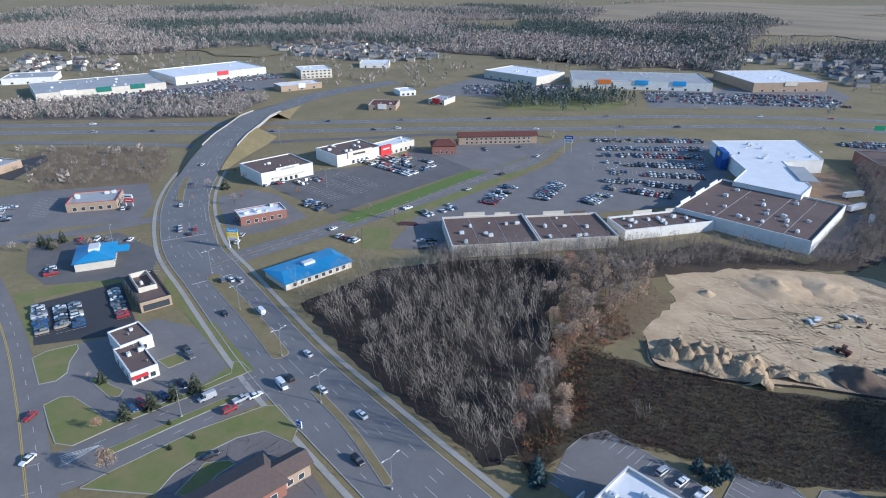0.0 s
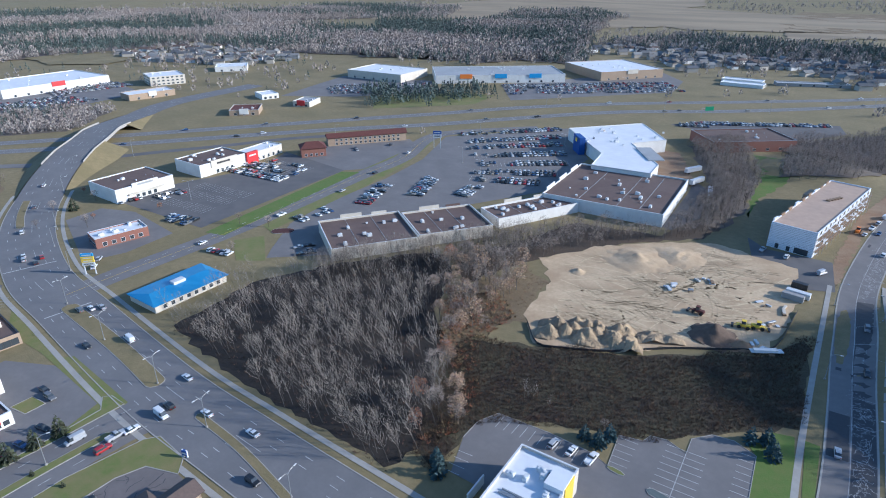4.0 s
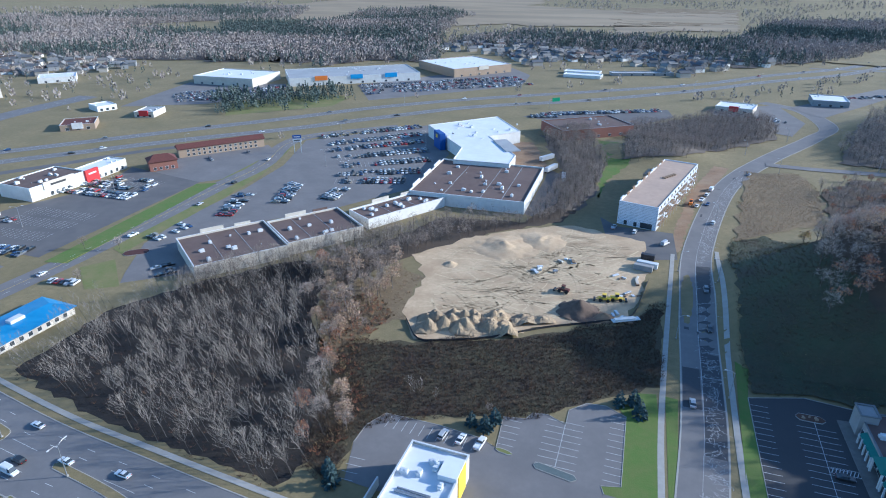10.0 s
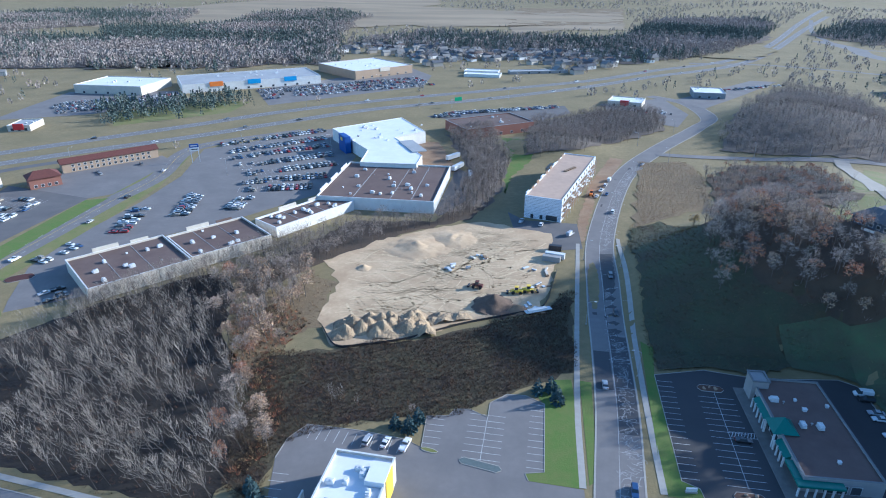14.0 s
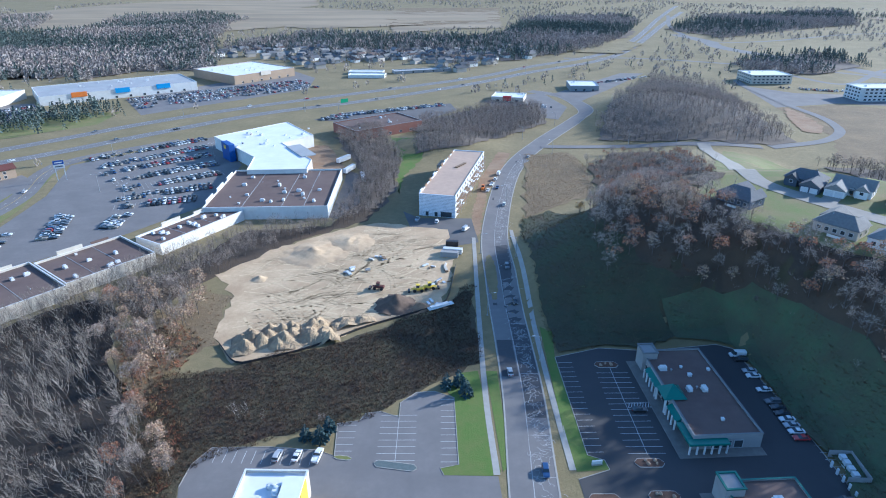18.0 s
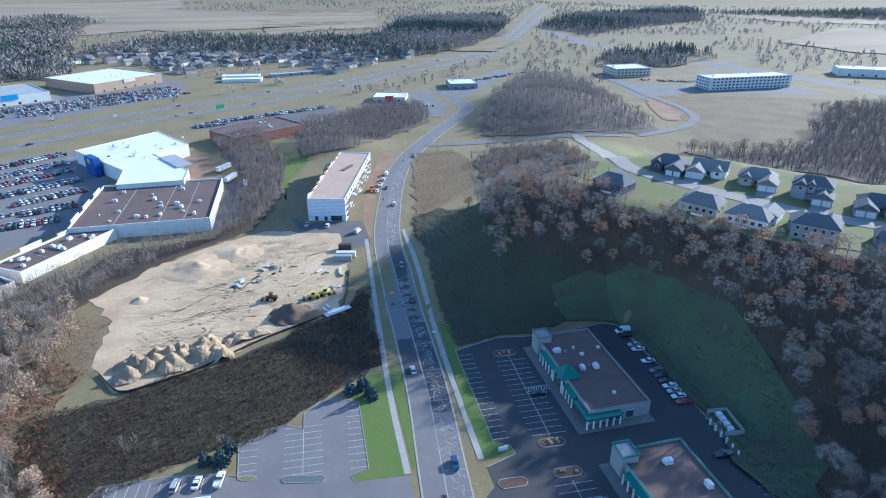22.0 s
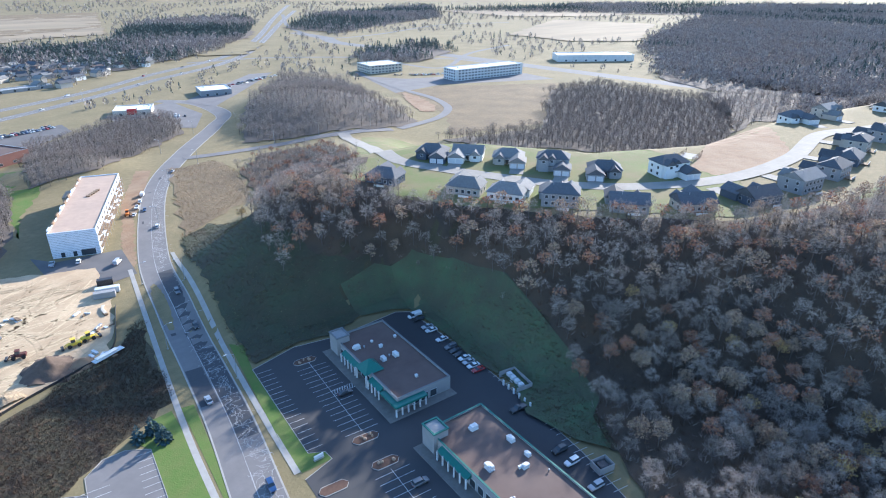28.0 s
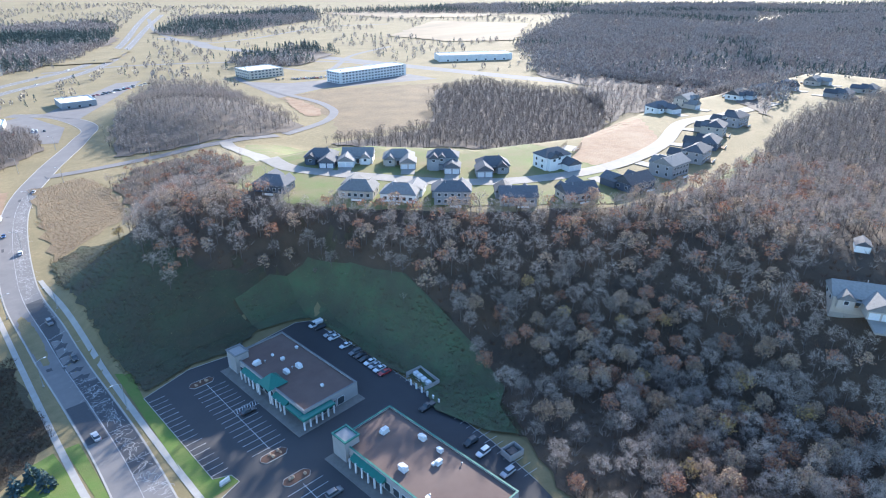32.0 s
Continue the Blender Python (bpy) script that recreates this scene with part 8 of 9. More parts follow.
def car_row(a, b, fill, lean=0.0, gap=2.7, off=2.6, both=False, start=0):
    """Places for a parked row: along a to b, noses off to the side."""
    a, b = Vector((*a, 0)), Vector((*b, 0))
    d = (b - a).normalized()
    n = Vector((-d.y, d.x, 0))
    out = []
    for s in ((1, -1) if both else (1,)):
        for i in range(int((b - a).length / gap)):
            if car_rnd.random() < fill:
                p = a + d * gap * (i + 0.5) + n * off * s
                out.append((p.x, p.y, math.degrees(math.atan2(d.y, d.x)) + 90 + car_rnd.choice((0, 180)) + car_rnd.uniform(-2, 2)))
    return out


G1 = "cars parked beside the offices"
for y, kind, col in ((177.5, "van", "white"), (174.8, "suv", "black"), (168.4, "sedan", "silver"), (165.6, "sedan", "white"), (158.4, "sedan", "white"), (152.5, "suv", "grey"), (149.8, "sedan", "black"), (147.1, "sedan", "black"), (144.4, "sedan", "white"), (141.8, "sedan", "silver"), (139.1, "sedan", "white"), (136.4, "sedan", "red"), (113.6, "pickup", "black"), (93.8, "suv", "black"), (88.6, "suv", "white"), (79, "suv", "silver")):
    car(101.0 if y > 150 else 101.2 if y > 116 else 100.0 - (115 - y) * 0.07, y, 180 + car_rnd.uniform(-2, 2), kind, col, True, "parked facing the green slope", G1)
car(59.0, 148.9, 0, "sedan", "black", True, "parked in the black lot", G1)
car(60, 104.5, 0, "suv", "grey", True, "parked in the black lot", G1)
for x, kind, col in ((-45.4, "suv", "silver"), (-40.1, "sedan", "white"), (-34.4, "pickup", "white")):
    car(x, 130.0, 82, kind, col, True, "parked in the grey lot", "cars in the grey lot")
G2 = "cars on the roads"
for x, y, hd, kind, col in (
    (-149, 79.0, -6, "van", "white"), (-150.5, 82.8, 174, "suv", "black"), (-158, 95.0, 173, "sedan", "white"), (-138, 86.7, 175, "sedan", "white"), (-119.8, 88, 176, "sedan", "white"), (-105.9, 75.4, -4, "suv", "black"), (-203.6, 88.0, -8, "sedan", "black"), (-194.8, 98.5, 171, "van", "white"),
    (-160.0, 59.4, 266, "van", "silver"), (-150.4, 70.4, 86, "sedan", "white"), (-149.8, 61.4, 88, "suv", "red"), (-151.8, 66.5, 88, "pickup", "silver"), (-135.9, 48.4, 80, "sedan", "black"), (-171.4, 41.0, 8, "sedan", "blue"), (-171.6, 44.0, 8, "suv", "red"), (-171.0, 50.2, 8, "sedan", "blue"), (-172.9, 57.2, 10, "sedan", "black"), (-190.6, 66.8, 0, "sedan", "black"), (-185.5, 65.8, 0, "suv", "grey"), (-227.7, 103.7, 170, "sedan", "white"), (-225, 106.5, 170, "sedan", "silver"), (-230, 100.5, 170, "suv", "grey"), (-169.1, 12.8, -60, "sedan", "white"), (-188.7, 18.3, -55, "sedan", "red"),
    (22.0, 168.0, 92, "sedan", "silver"), (28.5, 214.0, -88, "sedan", "black"), (28.0, 243.0, -88, "suv", "grey"), (27.0, 124.0, 268, "suv", "blue"), (34.5, 326.0, 78, "suv", "white"), (33.0, 355.0, 258, "sedan", "blue"), (27, 350, 75, "sedan", "white"), (30, 361, 75, "pickup", "white"), (33, 371, 75, "suv", "white"), (36, 382, 74, "van", "white"), (60, 421, 65, "sedan", "silver"),
    (-13.5, 303.5, 80, "pickup", "silver"), (-3.2, 300.5, 80, "suv", "white"), (11.5, 290.0, 60, "van", "silver"),
    (-262, 125, 130, "sedan", "white"), (-268, 131, 130, "suv", "silver"), (-243, 168, 95, "sedan", "white"), (-238, 215, 88, "pickup", "white"), (-236, 262, 90, "sedan", "silver"), (-241, 300, 92, "suv", "black"), (-250, 350, 100, "sedan", "white"),
    (-300, 114, 160, "sedan", "white"), (-292, 118, 160, "sedan", "red"), (-296, 112, 160, "suv", "silver"), (-288, 113.5, 160, "sedan", "black"), (-330, 128, 152, "suv", "white"), (-362, 150, 145, "sedan", "grey"), (-390, 170, 140, "sedan", "white"),
):
    car(x, y, hd, kind, col, True, "driving on the road", G2, 0.12)
for ln, off, sp in ((l_far, 1.9, 95), (l_near, -1.9, 110), (l_near, 1.9, 170)):
    run = 30
    for i in range(len(ln) - 1):
        run += (ln[i + 1] - ln[i]).length
        if run > sp and abs(ln[i].x) < 700 and 80 < ln[i].y < 1200:
            run = car_rnd.uniform(-40, 40)
            d = (ln[i + 1] - ln[i]).normalized()
            p = ln[i] + Vector((-d.y, d.x, 0)) * off
            car(p.x, p.y, math.degrees(math.atan2(d.y, d.x)) + (180 if ln is l_far else 0), None, None, False, "driving on the highway", "cars on the highway", 0.12)
for a, b, fill, both, grp in (
    ((-261, 36.5), (-236, 31.5), 0.95, False, "cars in the dark lot"), ((-254, 47.5), (-231, 42.5), 0.95, True, "cars in the dark lot"), ((-255, 62.5), (-226, 56.5), 0.95, False, "cars in the dark lot"),
    ((-325.8, 178), (-323, 197), 0.6, False, "cars in front of the stores"), ((-317.4, 193), (-316.5, 212), 0.6, True, "cars in front of the stores"), ((-288, 180.4), (-267, 183), 0.75, True, "cars in front of the stores"), ((-338, 249.5), (-316, 252), 0.8, False, "cars in front of the stores"),
    ((-329, 257), (-278, 259), 0.85, True, "cars in front of the stores"), ((-330, 270), (-280, 274), 0.6, True, "cars in front of the stores"), ((-329, 283), (-283, 283), 0.25, True, "cars in front of the stores"),
    ((-212, 251), (-222, 288), 0.5, True, "cars in front of the shopping strip"), ((-195, 278), (-204, 312), 0.6, True, "cars in front of the shopping strip"), ((-172, 292), (-173, 314), 0.75, True, "cars in front of the shopping strip"), ((-226, 214), (-222, 236), 0.6, True, "cars in front of the shopping strip"), ((-200, 192), (-190, 184), 0.7, True, "cars in front of the shopping strip"),
    ((-234, 162), (-216, 165), 0.7, False, "cars beside the blue hall"), ((-300, 52), (-286, 48), 0.6, False, "cars at the restaurants"), ((-318, 70), (-296, 92), 0.35, False, "cars at the restaurants"), ((-400, 62), (-372, 50), 0.6, True, "cars at the restaurants"), ((-352, 92), (-340, 110), 0.3, False, "cars at the restaurants"), ((-289, 337), (-267, 366), 0.35, True, "cars at the motel"),
):
    for x, y, hd in car_row(a, b, fill, both=both):
        car(x, y, hd, None, None, False, "parked in front of the shops", grp)


def mesh_arrays(me):
    me.calc_loop_triangles()
    v = np.empty(len(me.vertices) * 3)
    me.vertices.foreach_get("co", v)
    f = np.empty(len(me.loop_triangles) * 3, np.int32)
    me.loop_triangles.foreach_get("vertices", f)
    return v.reshape(-1, 3), f.reshape(-1, 3)


def parked_stuff(name, rows, label, z=0.06):
    """Many far parked cars joined in one mesh."""
    groups, by = [], {}
    for row in rows:
        for c in row:
            by.setdefault((car_rnd.choice(("sedan", "suv", "suv", "pickup", "sedan")), car_rnd.choice(COLOURS)), []).append(c)
    for (kind, col), places in by.items():
        for me, m in ((CARS[kind, col][0], PAINTS[col][0]), (CARS[kind, col][1], M["glass"])):
            v, f = mesh_arrays(me)
            p = np.array(places)
            c, s = np.cos(np.radians(p[:, 2])), np.sin(np.radians(p[:, 2]))
            x = v[None, :, 0] * c[:, None] - v[None, :, 1] * s[:, None] + p[:, 0, None]
            y = v[None, :, 0] * s[:, None] + v[None, :, 1] * c[:, None] + p[:, 1, None]
            zz = np.broadcast_to(v[None, :, 2] + z, x.shape)
            groups.append((np.stack([x, y, zz], -1).reshape(-1, 3), (f[None] + (np.arange(len(p)) * len(v))[:, None, None]).reshape(-1, 3), m))
    tagged(link(name, tri_mesh(name, groups)), label, "cars", kind="stuff")


MAIN_ROWS = (((-246, 417), (-184, 475)), ((-230, 400), (-176, 451)), ((-221, 385), (-165, 432)), ((-207, 369), (-153, 409)), ((-193, 354), (-143, 388)), ((-189, 337), (-140, 361)), ((-184, 324), (-142, 338)))
bm = bmesh.new()
rows = []
for i, (a, b) in enumerate(MAIN_ROWS):
    stall_lines(bm, a, b, 1, 5.0, 2.7, both=True)
    m = (a[0] * 0.62 + b[0] * 0.38, a[1] * 0.62 + b[1] * 0.38)
    rows.append(car_row(a, m, 0.45, both=True))
    rows.append(car_row(m, b, 0.93, both=True))
parked_stuff("parked_cars", rows, "rows of parked cars in the large shopping lot")
for a, b in (((-329, 257), (-278, 259)), ((-330, 270), (-280, 274)), ((-329, 283), (-283, 283)), ((-318, 225), (-275, 227)), ((-318, 212), (-275, 214)), ((-318, 196), (-275, 199)), ((-212, 251), (-222, 288)), ((-195, 278), (-204, 312)), ((-172, 292), (-173, 314))):
    stall_lines(bm, a, b, 1, 5.0, 2.7, both=True)
for a, b in (((-261, 36.5), (-236, 31.5)), ((-255, 62.5), (-226, 56.5)), ((-318, 70), (-296, 92)), ((-300, 52), (-286, 48)), ((-268, 88), (-258, 79))):
    stall_lines(bm, a, b, 1, 5.0, 2.7)
for a, b in (((-254, 47.5), (-231, 42.5)), ((-400, 62), (-372, 50)), ((-395, 80), (-368, 66))):
    stall_lines(bm, a, b, 1, 5.0, 2.7, both=True)
marking("stall_lines", bm, "paint", "faded stall lines of the shopping lots")
rows = []
for k in range(4):
    rows.append(car_row((-700 + 14 * k, 178 + 2 * k), (-668 + 14 * k, 338 + 2 * k), 0.75, both=True))
    rows.append(car_row((-726 + 13 * k, 332), (-712 + 13 * k, 414), 0.85, both=True))
    rows.append(car_row((-318 + 9 * k, 630 - 13 * k), (-165 + 9 * k, 745 - 13 * k), 0.8 - 0.12 * k, both=True))
    rows.append(car_row((-440 + 10 * k, 560 - 9 * k), (-390 + 10 * k, 600 - 9 * k), 0.7, both=True))
    rows.append(car_row((-480 + 10 * k, 520 - 9 * k), (-440 + 10 * k, 560 - 9 * k), 0.8, both=True))
rows.append(car_row((-100, 552), (2, 604), 0.85, both=True))
rows.append(car_row((-107, 541), (-84, 550), 0.8, both=True))
rows.append(car_row((60, 600), (105, 590), 0.3, both=True))
rows.append(car_row((175, 720), (250, 770), 0.4, both=True))
rows.append(car_row((370, 690), (440, 660), 0.5, both=True))
parked_stuff("parked_cars", rows, "rows of small parked cars at the distant stores")


# ---- lamps, signs and poles ----
def street_lamp(x, y, turn, arms=2, tall=10.5, group="street lamps", z=None):
    top = thing("street_lamp", x, y, lift(x, y, 0.1) if z is None else z, turn, "tall grey steel street lamp with curved arms" if arms > 1 else "tall grey steel street lamp with one arm", "street lamp", group)
    bm = bmesh.new()
    tube(bm, ((0, 0, 0), (0, 0, tall * 0.5), (0, 0, tall)), (0.13, 0.11, 0.08), 8)
    part("pole", bm, M["metal_grey"], top)
    part("base", boxed(-0.3, -0.3, 0, 0.3, 0.3, 0.5, bevel=0.05), M["concrete"], top)
    for s in ((1, -1) if arms == 2 else (1,)):
        bm = bmesh.new()
        tube(bm, ((0, 0, tall - 0.3), (s * 1.0, 0, tall + 0.35), (s * 2.3, 0, tall + 0.5)), (0.06, 0.05, 0.045), 6)
        arm = part("arm", bm, M["metal_grey"], top)
        part("lamp_head", boxed(s * 2.6 - 0.45, -0.16, tall + 0.4, s * 2.6 + 0.45, 0.16, tall + 0.58, bevel=0.05), M["metal_white"], arm)


for x, y in ((-202.6, 93.8), (-163.8, 88.2), (-133.5, 83.0), (-92.0, 75.5), (-240, 101)):
    street_lamp(x, y, 92)
for x, y, t in ((-157.5, 50.1, 60), (-304.7, 82.8, 0), (32.8, 175, 180), (32.6, 250, 180), (17.0, 205, 0), (17.5, 262, 0), (36, 330, 170), (53, 392, 165), (78.2, 430, 150), (61.9, 471.5, 150), (95, 520, 150), (138.7, 452, 90), (172.2, 446, 90), (216.1, 446, 90), (-300, 128, 60), (-268, 118, 60), (-320, 140, 60), (-372, 172, 60), (-410, 200, 60)):
    street_lamp(x, y, t, 1, 9.5)
for x, y in ((-230, 420), (-205, 350), (-160, 420), (-180, 330), (-300, 265), (-300, 205), (-235, 560), (-200, 690), (-260, 650)):
    street_lamp(x, y, 45, 2, 11, "parking lot lamps")
for x, y in ((-60, 640), (20, 715), (90, 790), (-140, 585), (-330, 360), (-420, 250)):
    street_lamp(x + 12, y - 10, 45, 1, 12, "highway lamps")


def pylon(x, y, turn, wide, tall, z0, mats, label):
    top = thing("pylon_sign", x, y, 0, turn, label, "sign")
    for s in (-1, 1):
        part("post", boxed(s * wide * 0.4 - 0.2, -0.2, 0, s * wide * 0.4 + 0.2, 0.2, tall), M["metal_white"], top)
    n = len(mats)
    for i, m in enumerate(mats):
        a, b = z0 + (tall - z0) * i / n, z0 + (tall - z0) * (i + 1) / n - 0.08
        p = part("sign_panel", boxed(-wide / 2, -0.35, a, wide / 2, 0.35, b, bevel=0.04), M[m], top)
        part("lettering", boxed(-wide * 0.36, -0.39, a + (b - a) * 0.35, wide * 0.36, 0.39, a + (b - a) * 0.62), M["metal_white" if m != "metal_white" else "metal_dark"], p)


pylon(-257.2, 121.0, 40, 5.2, 10, 4.4, ("metal_white", "sign_yellow", "sign_yellow", "sign_sky"), "tall roadside sign with yellow and blue panels")
pylon(-350.6, 108.1, 40, 5.0, 7, 2.4, ("sign_red", "metal_white"), "red and white roadside sign")
pylon(-240, 372.7, 30, 6.0, 13, 8, ("metal_white", "sign_blue"), "tall white mall sign on two posts")
pylon(-128.5, 72.0, 15, 1.6, 2.6, 0.8, ("sign_blue",), "small blue roadside sign")
top = thing("highway_sign", -93, 585, 0, 40, "green highway sign on a cantilever post", "sign")
bm = bmesh.new()
tube(bm, ((-6, 0, 0), (-6, 0, 8), (4, 0, 8.4)), (0.2, 0.17, 0.12), 8)
part("post", bm, M["metal_grey"], top)
part("sign_panel", boxed(-3, -0.15, 6.0, 5, -0.02, 9.6, bevel=0.03), M["sign_green"], top)
part("sign_back", boxed(-3, 0.0, 6.0, 5, 0.1, 9.6), M["sign_green"], top)

# Chargers and the bin enclosure at the edge of the black lot.
for i in range(6):
    top = thing("charging_post", 103.6, 112.5 + i * 2.65, 0.06, 90, "white car-charging post at the kerb", "charger", "car chargers")
    part("post", boxed(-0.35, -0.2, 0, 0.35, 0.2, 2.0, bevel=0.06), M["metal_white"], top)
    part("red_stripe", boxed(-0.1, -0.23, 0.5, 0.1, -0.19, 1.6), M["sign_red"], top)
top = thing("plant_enclosure", 107.5, 124.5, lift(107.5, 124.5, 0.2), -4, "grey slatted enclosure with transformer cabinets", "enclosure")
for a in ((-3, -5, 3, -4.85), (-3, 4.85, 3, 5), (2.85, -4.85, 3, 4.85)):
    part("fence_panel", boxed(a[0], a[1], -1, a[2], a[3], 2.2), M["wall_grey"], top)
for y in (-3, -0.8, 1.4, 3.4):
    part("cabinet", boxed(-0.8, y - 0.8, -0.5, 0.8, y + 0.8, 1.8, bevel=0.05), M["metal_white"], top)
top = thing("bin_enclosure", 103.8, 83.0, lift(103.8, 83.0, 0.1), -6, "grey walled bin enclosure beside the black lot", "enclosure")
for a in ((-2.5, -2, 2.5, -1.8), (-2.5, 1.8, 2.5, 2), (2.3, -1.8, 2.5, 1.8), (-2.5, -1.8, -2.3, 1.8)):
    part("wall", boxed(a[0], a[1], -0.6, a[2], a[3], 2.0), M["wall_grey"], top)
part("bin", boxed(-1.4, -1.2, -0.2, 1.4, 1.2, 1.4, bevel=0.1), M["metal_dark"], top)
top = thing("monument_sign", 41.2, 126.8, 0.1, 8, "low pale monument sign on the lawn tip", "sign")
part("plinth", boxed(-1.5, -0.4, 0, 1.5, 0.4, 0.4, bevel=0.04), M["concrete"], top)
part("sign_panel", boxed(-1.4, -0.25, 0.4, 1.4, 0.25, 1.5, bevel=0.05), M["metal_white"], top)


# ---- building site ----
def mound(x, y, r, h, mat, label, seed, cells=22, lumps=0.55):
    """A heap of earth with lumps, flat at its rim."""
    bm = bmesh.new()
    v = []
    for j in range(cells + 1):
        for i in range(cells + 1):
            u, w = (i / cells * 2 - 1) * r, (j / cells * 2 - 1) * r
            q = math.hypot(u, w) / r
            n = noise.noise(Vector((u * 0.28 + seed, w * 0.28, seed * 1.7))) + 0.5 * noise.noise(Vector((u * 0.7, w * 0.7 + seed, 2.0)))
            v.append(bm.verts.new((u, w, max(-0.1, h * (max(0, 1 - q * (1 + 0.35 * n)) ** 1.15) * (1 + lumps * n) - 0.05))))
    for j in range(cells):
        for i in range(cells):
            k = j * (cells + 1) + i
            bm.faces.new((v[k], v[k + 1], v[k + cells + 2], v[k + cells + 1]))
    for f in bm.faces:
        f.smooth = True
    ob = link("soil_mound", mesh_of("soil_mound", bm, M[mat]))
    ob.matrix_world = pose(x, y, 0.1, 0, 0, seed * 40)
    return tagged(ob, label, "heap", "heaps of soil on the site")


M["soil_dark"] = surf("dark_topsoil", (0.15, 0.105, 0.075), (0.10, 0.07, 0.05), 1.5, 0.95, 0.1, 0.6)
def spoil_bank(x, y, turn, long, deep, tall, peaks, seed, label):
    """A bank of dumped loads that run into one another, each a blunt cone."""
    r = random.Random(seed)
    tops = [(r.uniform(-0.42, 0.42) * long, r.uniform(-0.36, 0.36) * deep, r.uniform(0.5, 1.0) * tall, r.uniform(3.0, 5.2)) for _ in range(peaks)]
    nx, ny = int(long / 0.55), int(deep / 0.55)
    v, q = [], []
    for j in range(ny + 1):
        for i in range(nx + 1):
            u, w = (i / nx - 0.5) * long, (j / ny - 0.5) * deep
            n = noise.noise(Vector((u * 0.35, w * 0.35, seed))) * 0.6 + noise.noise(Vector((u * 1.1, w * 1.1, seed + 5))) * 0.28
            z = max(h * max(0.0, 1 - math.hypot(u - a, w - b) / (rad * (1 + 0.25 * n))) ** 0.9 for a, b, h, rad in tops)
            v.append((u, w, z * (1 + 0.3 * n) + 0.25 * n * min(1.0, z) - 0.12))
    for j in range(ny):
        for i in range(nx):
            k = j * (nx + 1) + i
            q.append((k, k + 1, k + nx + 2, k + nx + 1))
    me = bpy.data.meshes.new("soil_mound")
    me.from_pydata(v, [], q)
    me.materials.append(M["spoil"])
    ob = new("soil_mound", me)
    ob.matrix_world = pose(x, y, 0.1, 0, 0, turn)
    return tagged(ob, label, "heap", "heaps of soil on the site")


M["spoil"] = surf("mixed_sandy_spoil", (0.56, 0.42, 0.25), (0.36, 0.265, 0.16), 2.2, 0.95, 0.3, 0.5, (0.20, 0.15, 0.10), 9.0, 0.8)
spoil_bank(-57, 190.0, 14, 38, 17, 4.6, 40, 15, "bank of lumpy sandy spoil heaps running together")
spoil_bank(-34, 200.5, 26, 17, 7, 2.2, 10, 16, "low row of brown spoil heaps beside the silt fence")
mound(-18.8, 213.5, 8.5, 5.0, "soil_dark", "large heap of dark topsoil", 31)
mound(-9, 211.5, 4.5, 2.0, "soil", "small heap of orange soil", 32)
mound(-79, 236, 3.6, 1.5, "sand", "small heap of pale rubble", 34)
mound(-60, 262, 15, 2.6, "sand", "broad low bank of graded sand", 35, 26, 0.6)
mound(-45, 275, 12, 2.0, "sand", "broad low bank of graded sand", 36, 26, 0.6)

# Wheel tracks as flat ribbons on the sand, the ruts coloured darker.
M["rut"] = surf("darker_sand_ruts", (0.55, 0.415, 0.255), (0.44, 0.33, 0.20), 1.5, 0.95)
M["rut_pale"] = surf("dry_pale_sand", (0.66, 0.53, 0.33), (0.55, 0.42, 0.25), 1.5, 0.95)
for name, mat, up, seed, count in (("wheel_ruts", "rut", 0.125, 3, 300), ("pale_sand_streaks", "rut_pale", 0.115, 4, 240)):
    r = random.Random(seed)
    bm = bmesh.new()
    for i in range(count):
        p = Vector((r.uniform(-85, 0), r.uniform(185, 296), 0))
        a, bend = r.gauss(0.25, 0.5) + (math.pi if r.random() < 0.5 else 0), r.uniform(-0.09, 0.09)
        pts = [p]
        for j in range(r.randint(5, 13)):
            a += bend
            pts.append(pts[-1] + Vector((math.cos(a), math.sin(a), 0)) * 2.6)
        xs, ys = np.array([q.x for q in pts]), np.array([q.y for q in pts])
        if (poly_distance(xs, ys, ZONE["dirt"]) < -3).all():
            for off in ((-0.9, 0.9) if mat == "rut" else (0,)):
                ribbon(bm, pts, off + (0.16 if mat == "rut" else r.uniform(0.2, 0.9)), off - 0.16, up, 1)
    marking(name, bm, mat, "curving wheel tracks in the sand" if mat == "rut" else "pale dry streaks of sand")

top = thing("silt_fence", 0, 0, 0, 0, "black fabric silt fence along the building site", "fence")
fl = smooth_line(LINE["fence"], 3.0)
bm = bmesh.new()
rings = [[bm.verts.new(p + n * k + Vector((0, 0, z))) for k, z in ((-0.04, 0), (0.04, 0), (0.04, 0.95), (-0.04, 0.95))] for p, n in zip(fl, sides_of(fl))]
for a, b in zip(rings, rings[1:]):
    for i in range(4):
        bm.faces.new((a[i], a[(i + 1) % 4], b[(i + 1) % 4], b[i]))
bm.faces.new(rings[0][::-1])
bm.faces.new(rings[-1])
bmesh.ops.recalc_face_normals(bm, faces=bm.faces[:])
part("fabric", bm, M["metal_dark"], top)
for p in fl[::2]:
    part("stake", boxed(p.x - 0.05, p.y - 0.12, 0, p.x + 0.05, p.y - 0.04, 1.2), M["wood"], top)


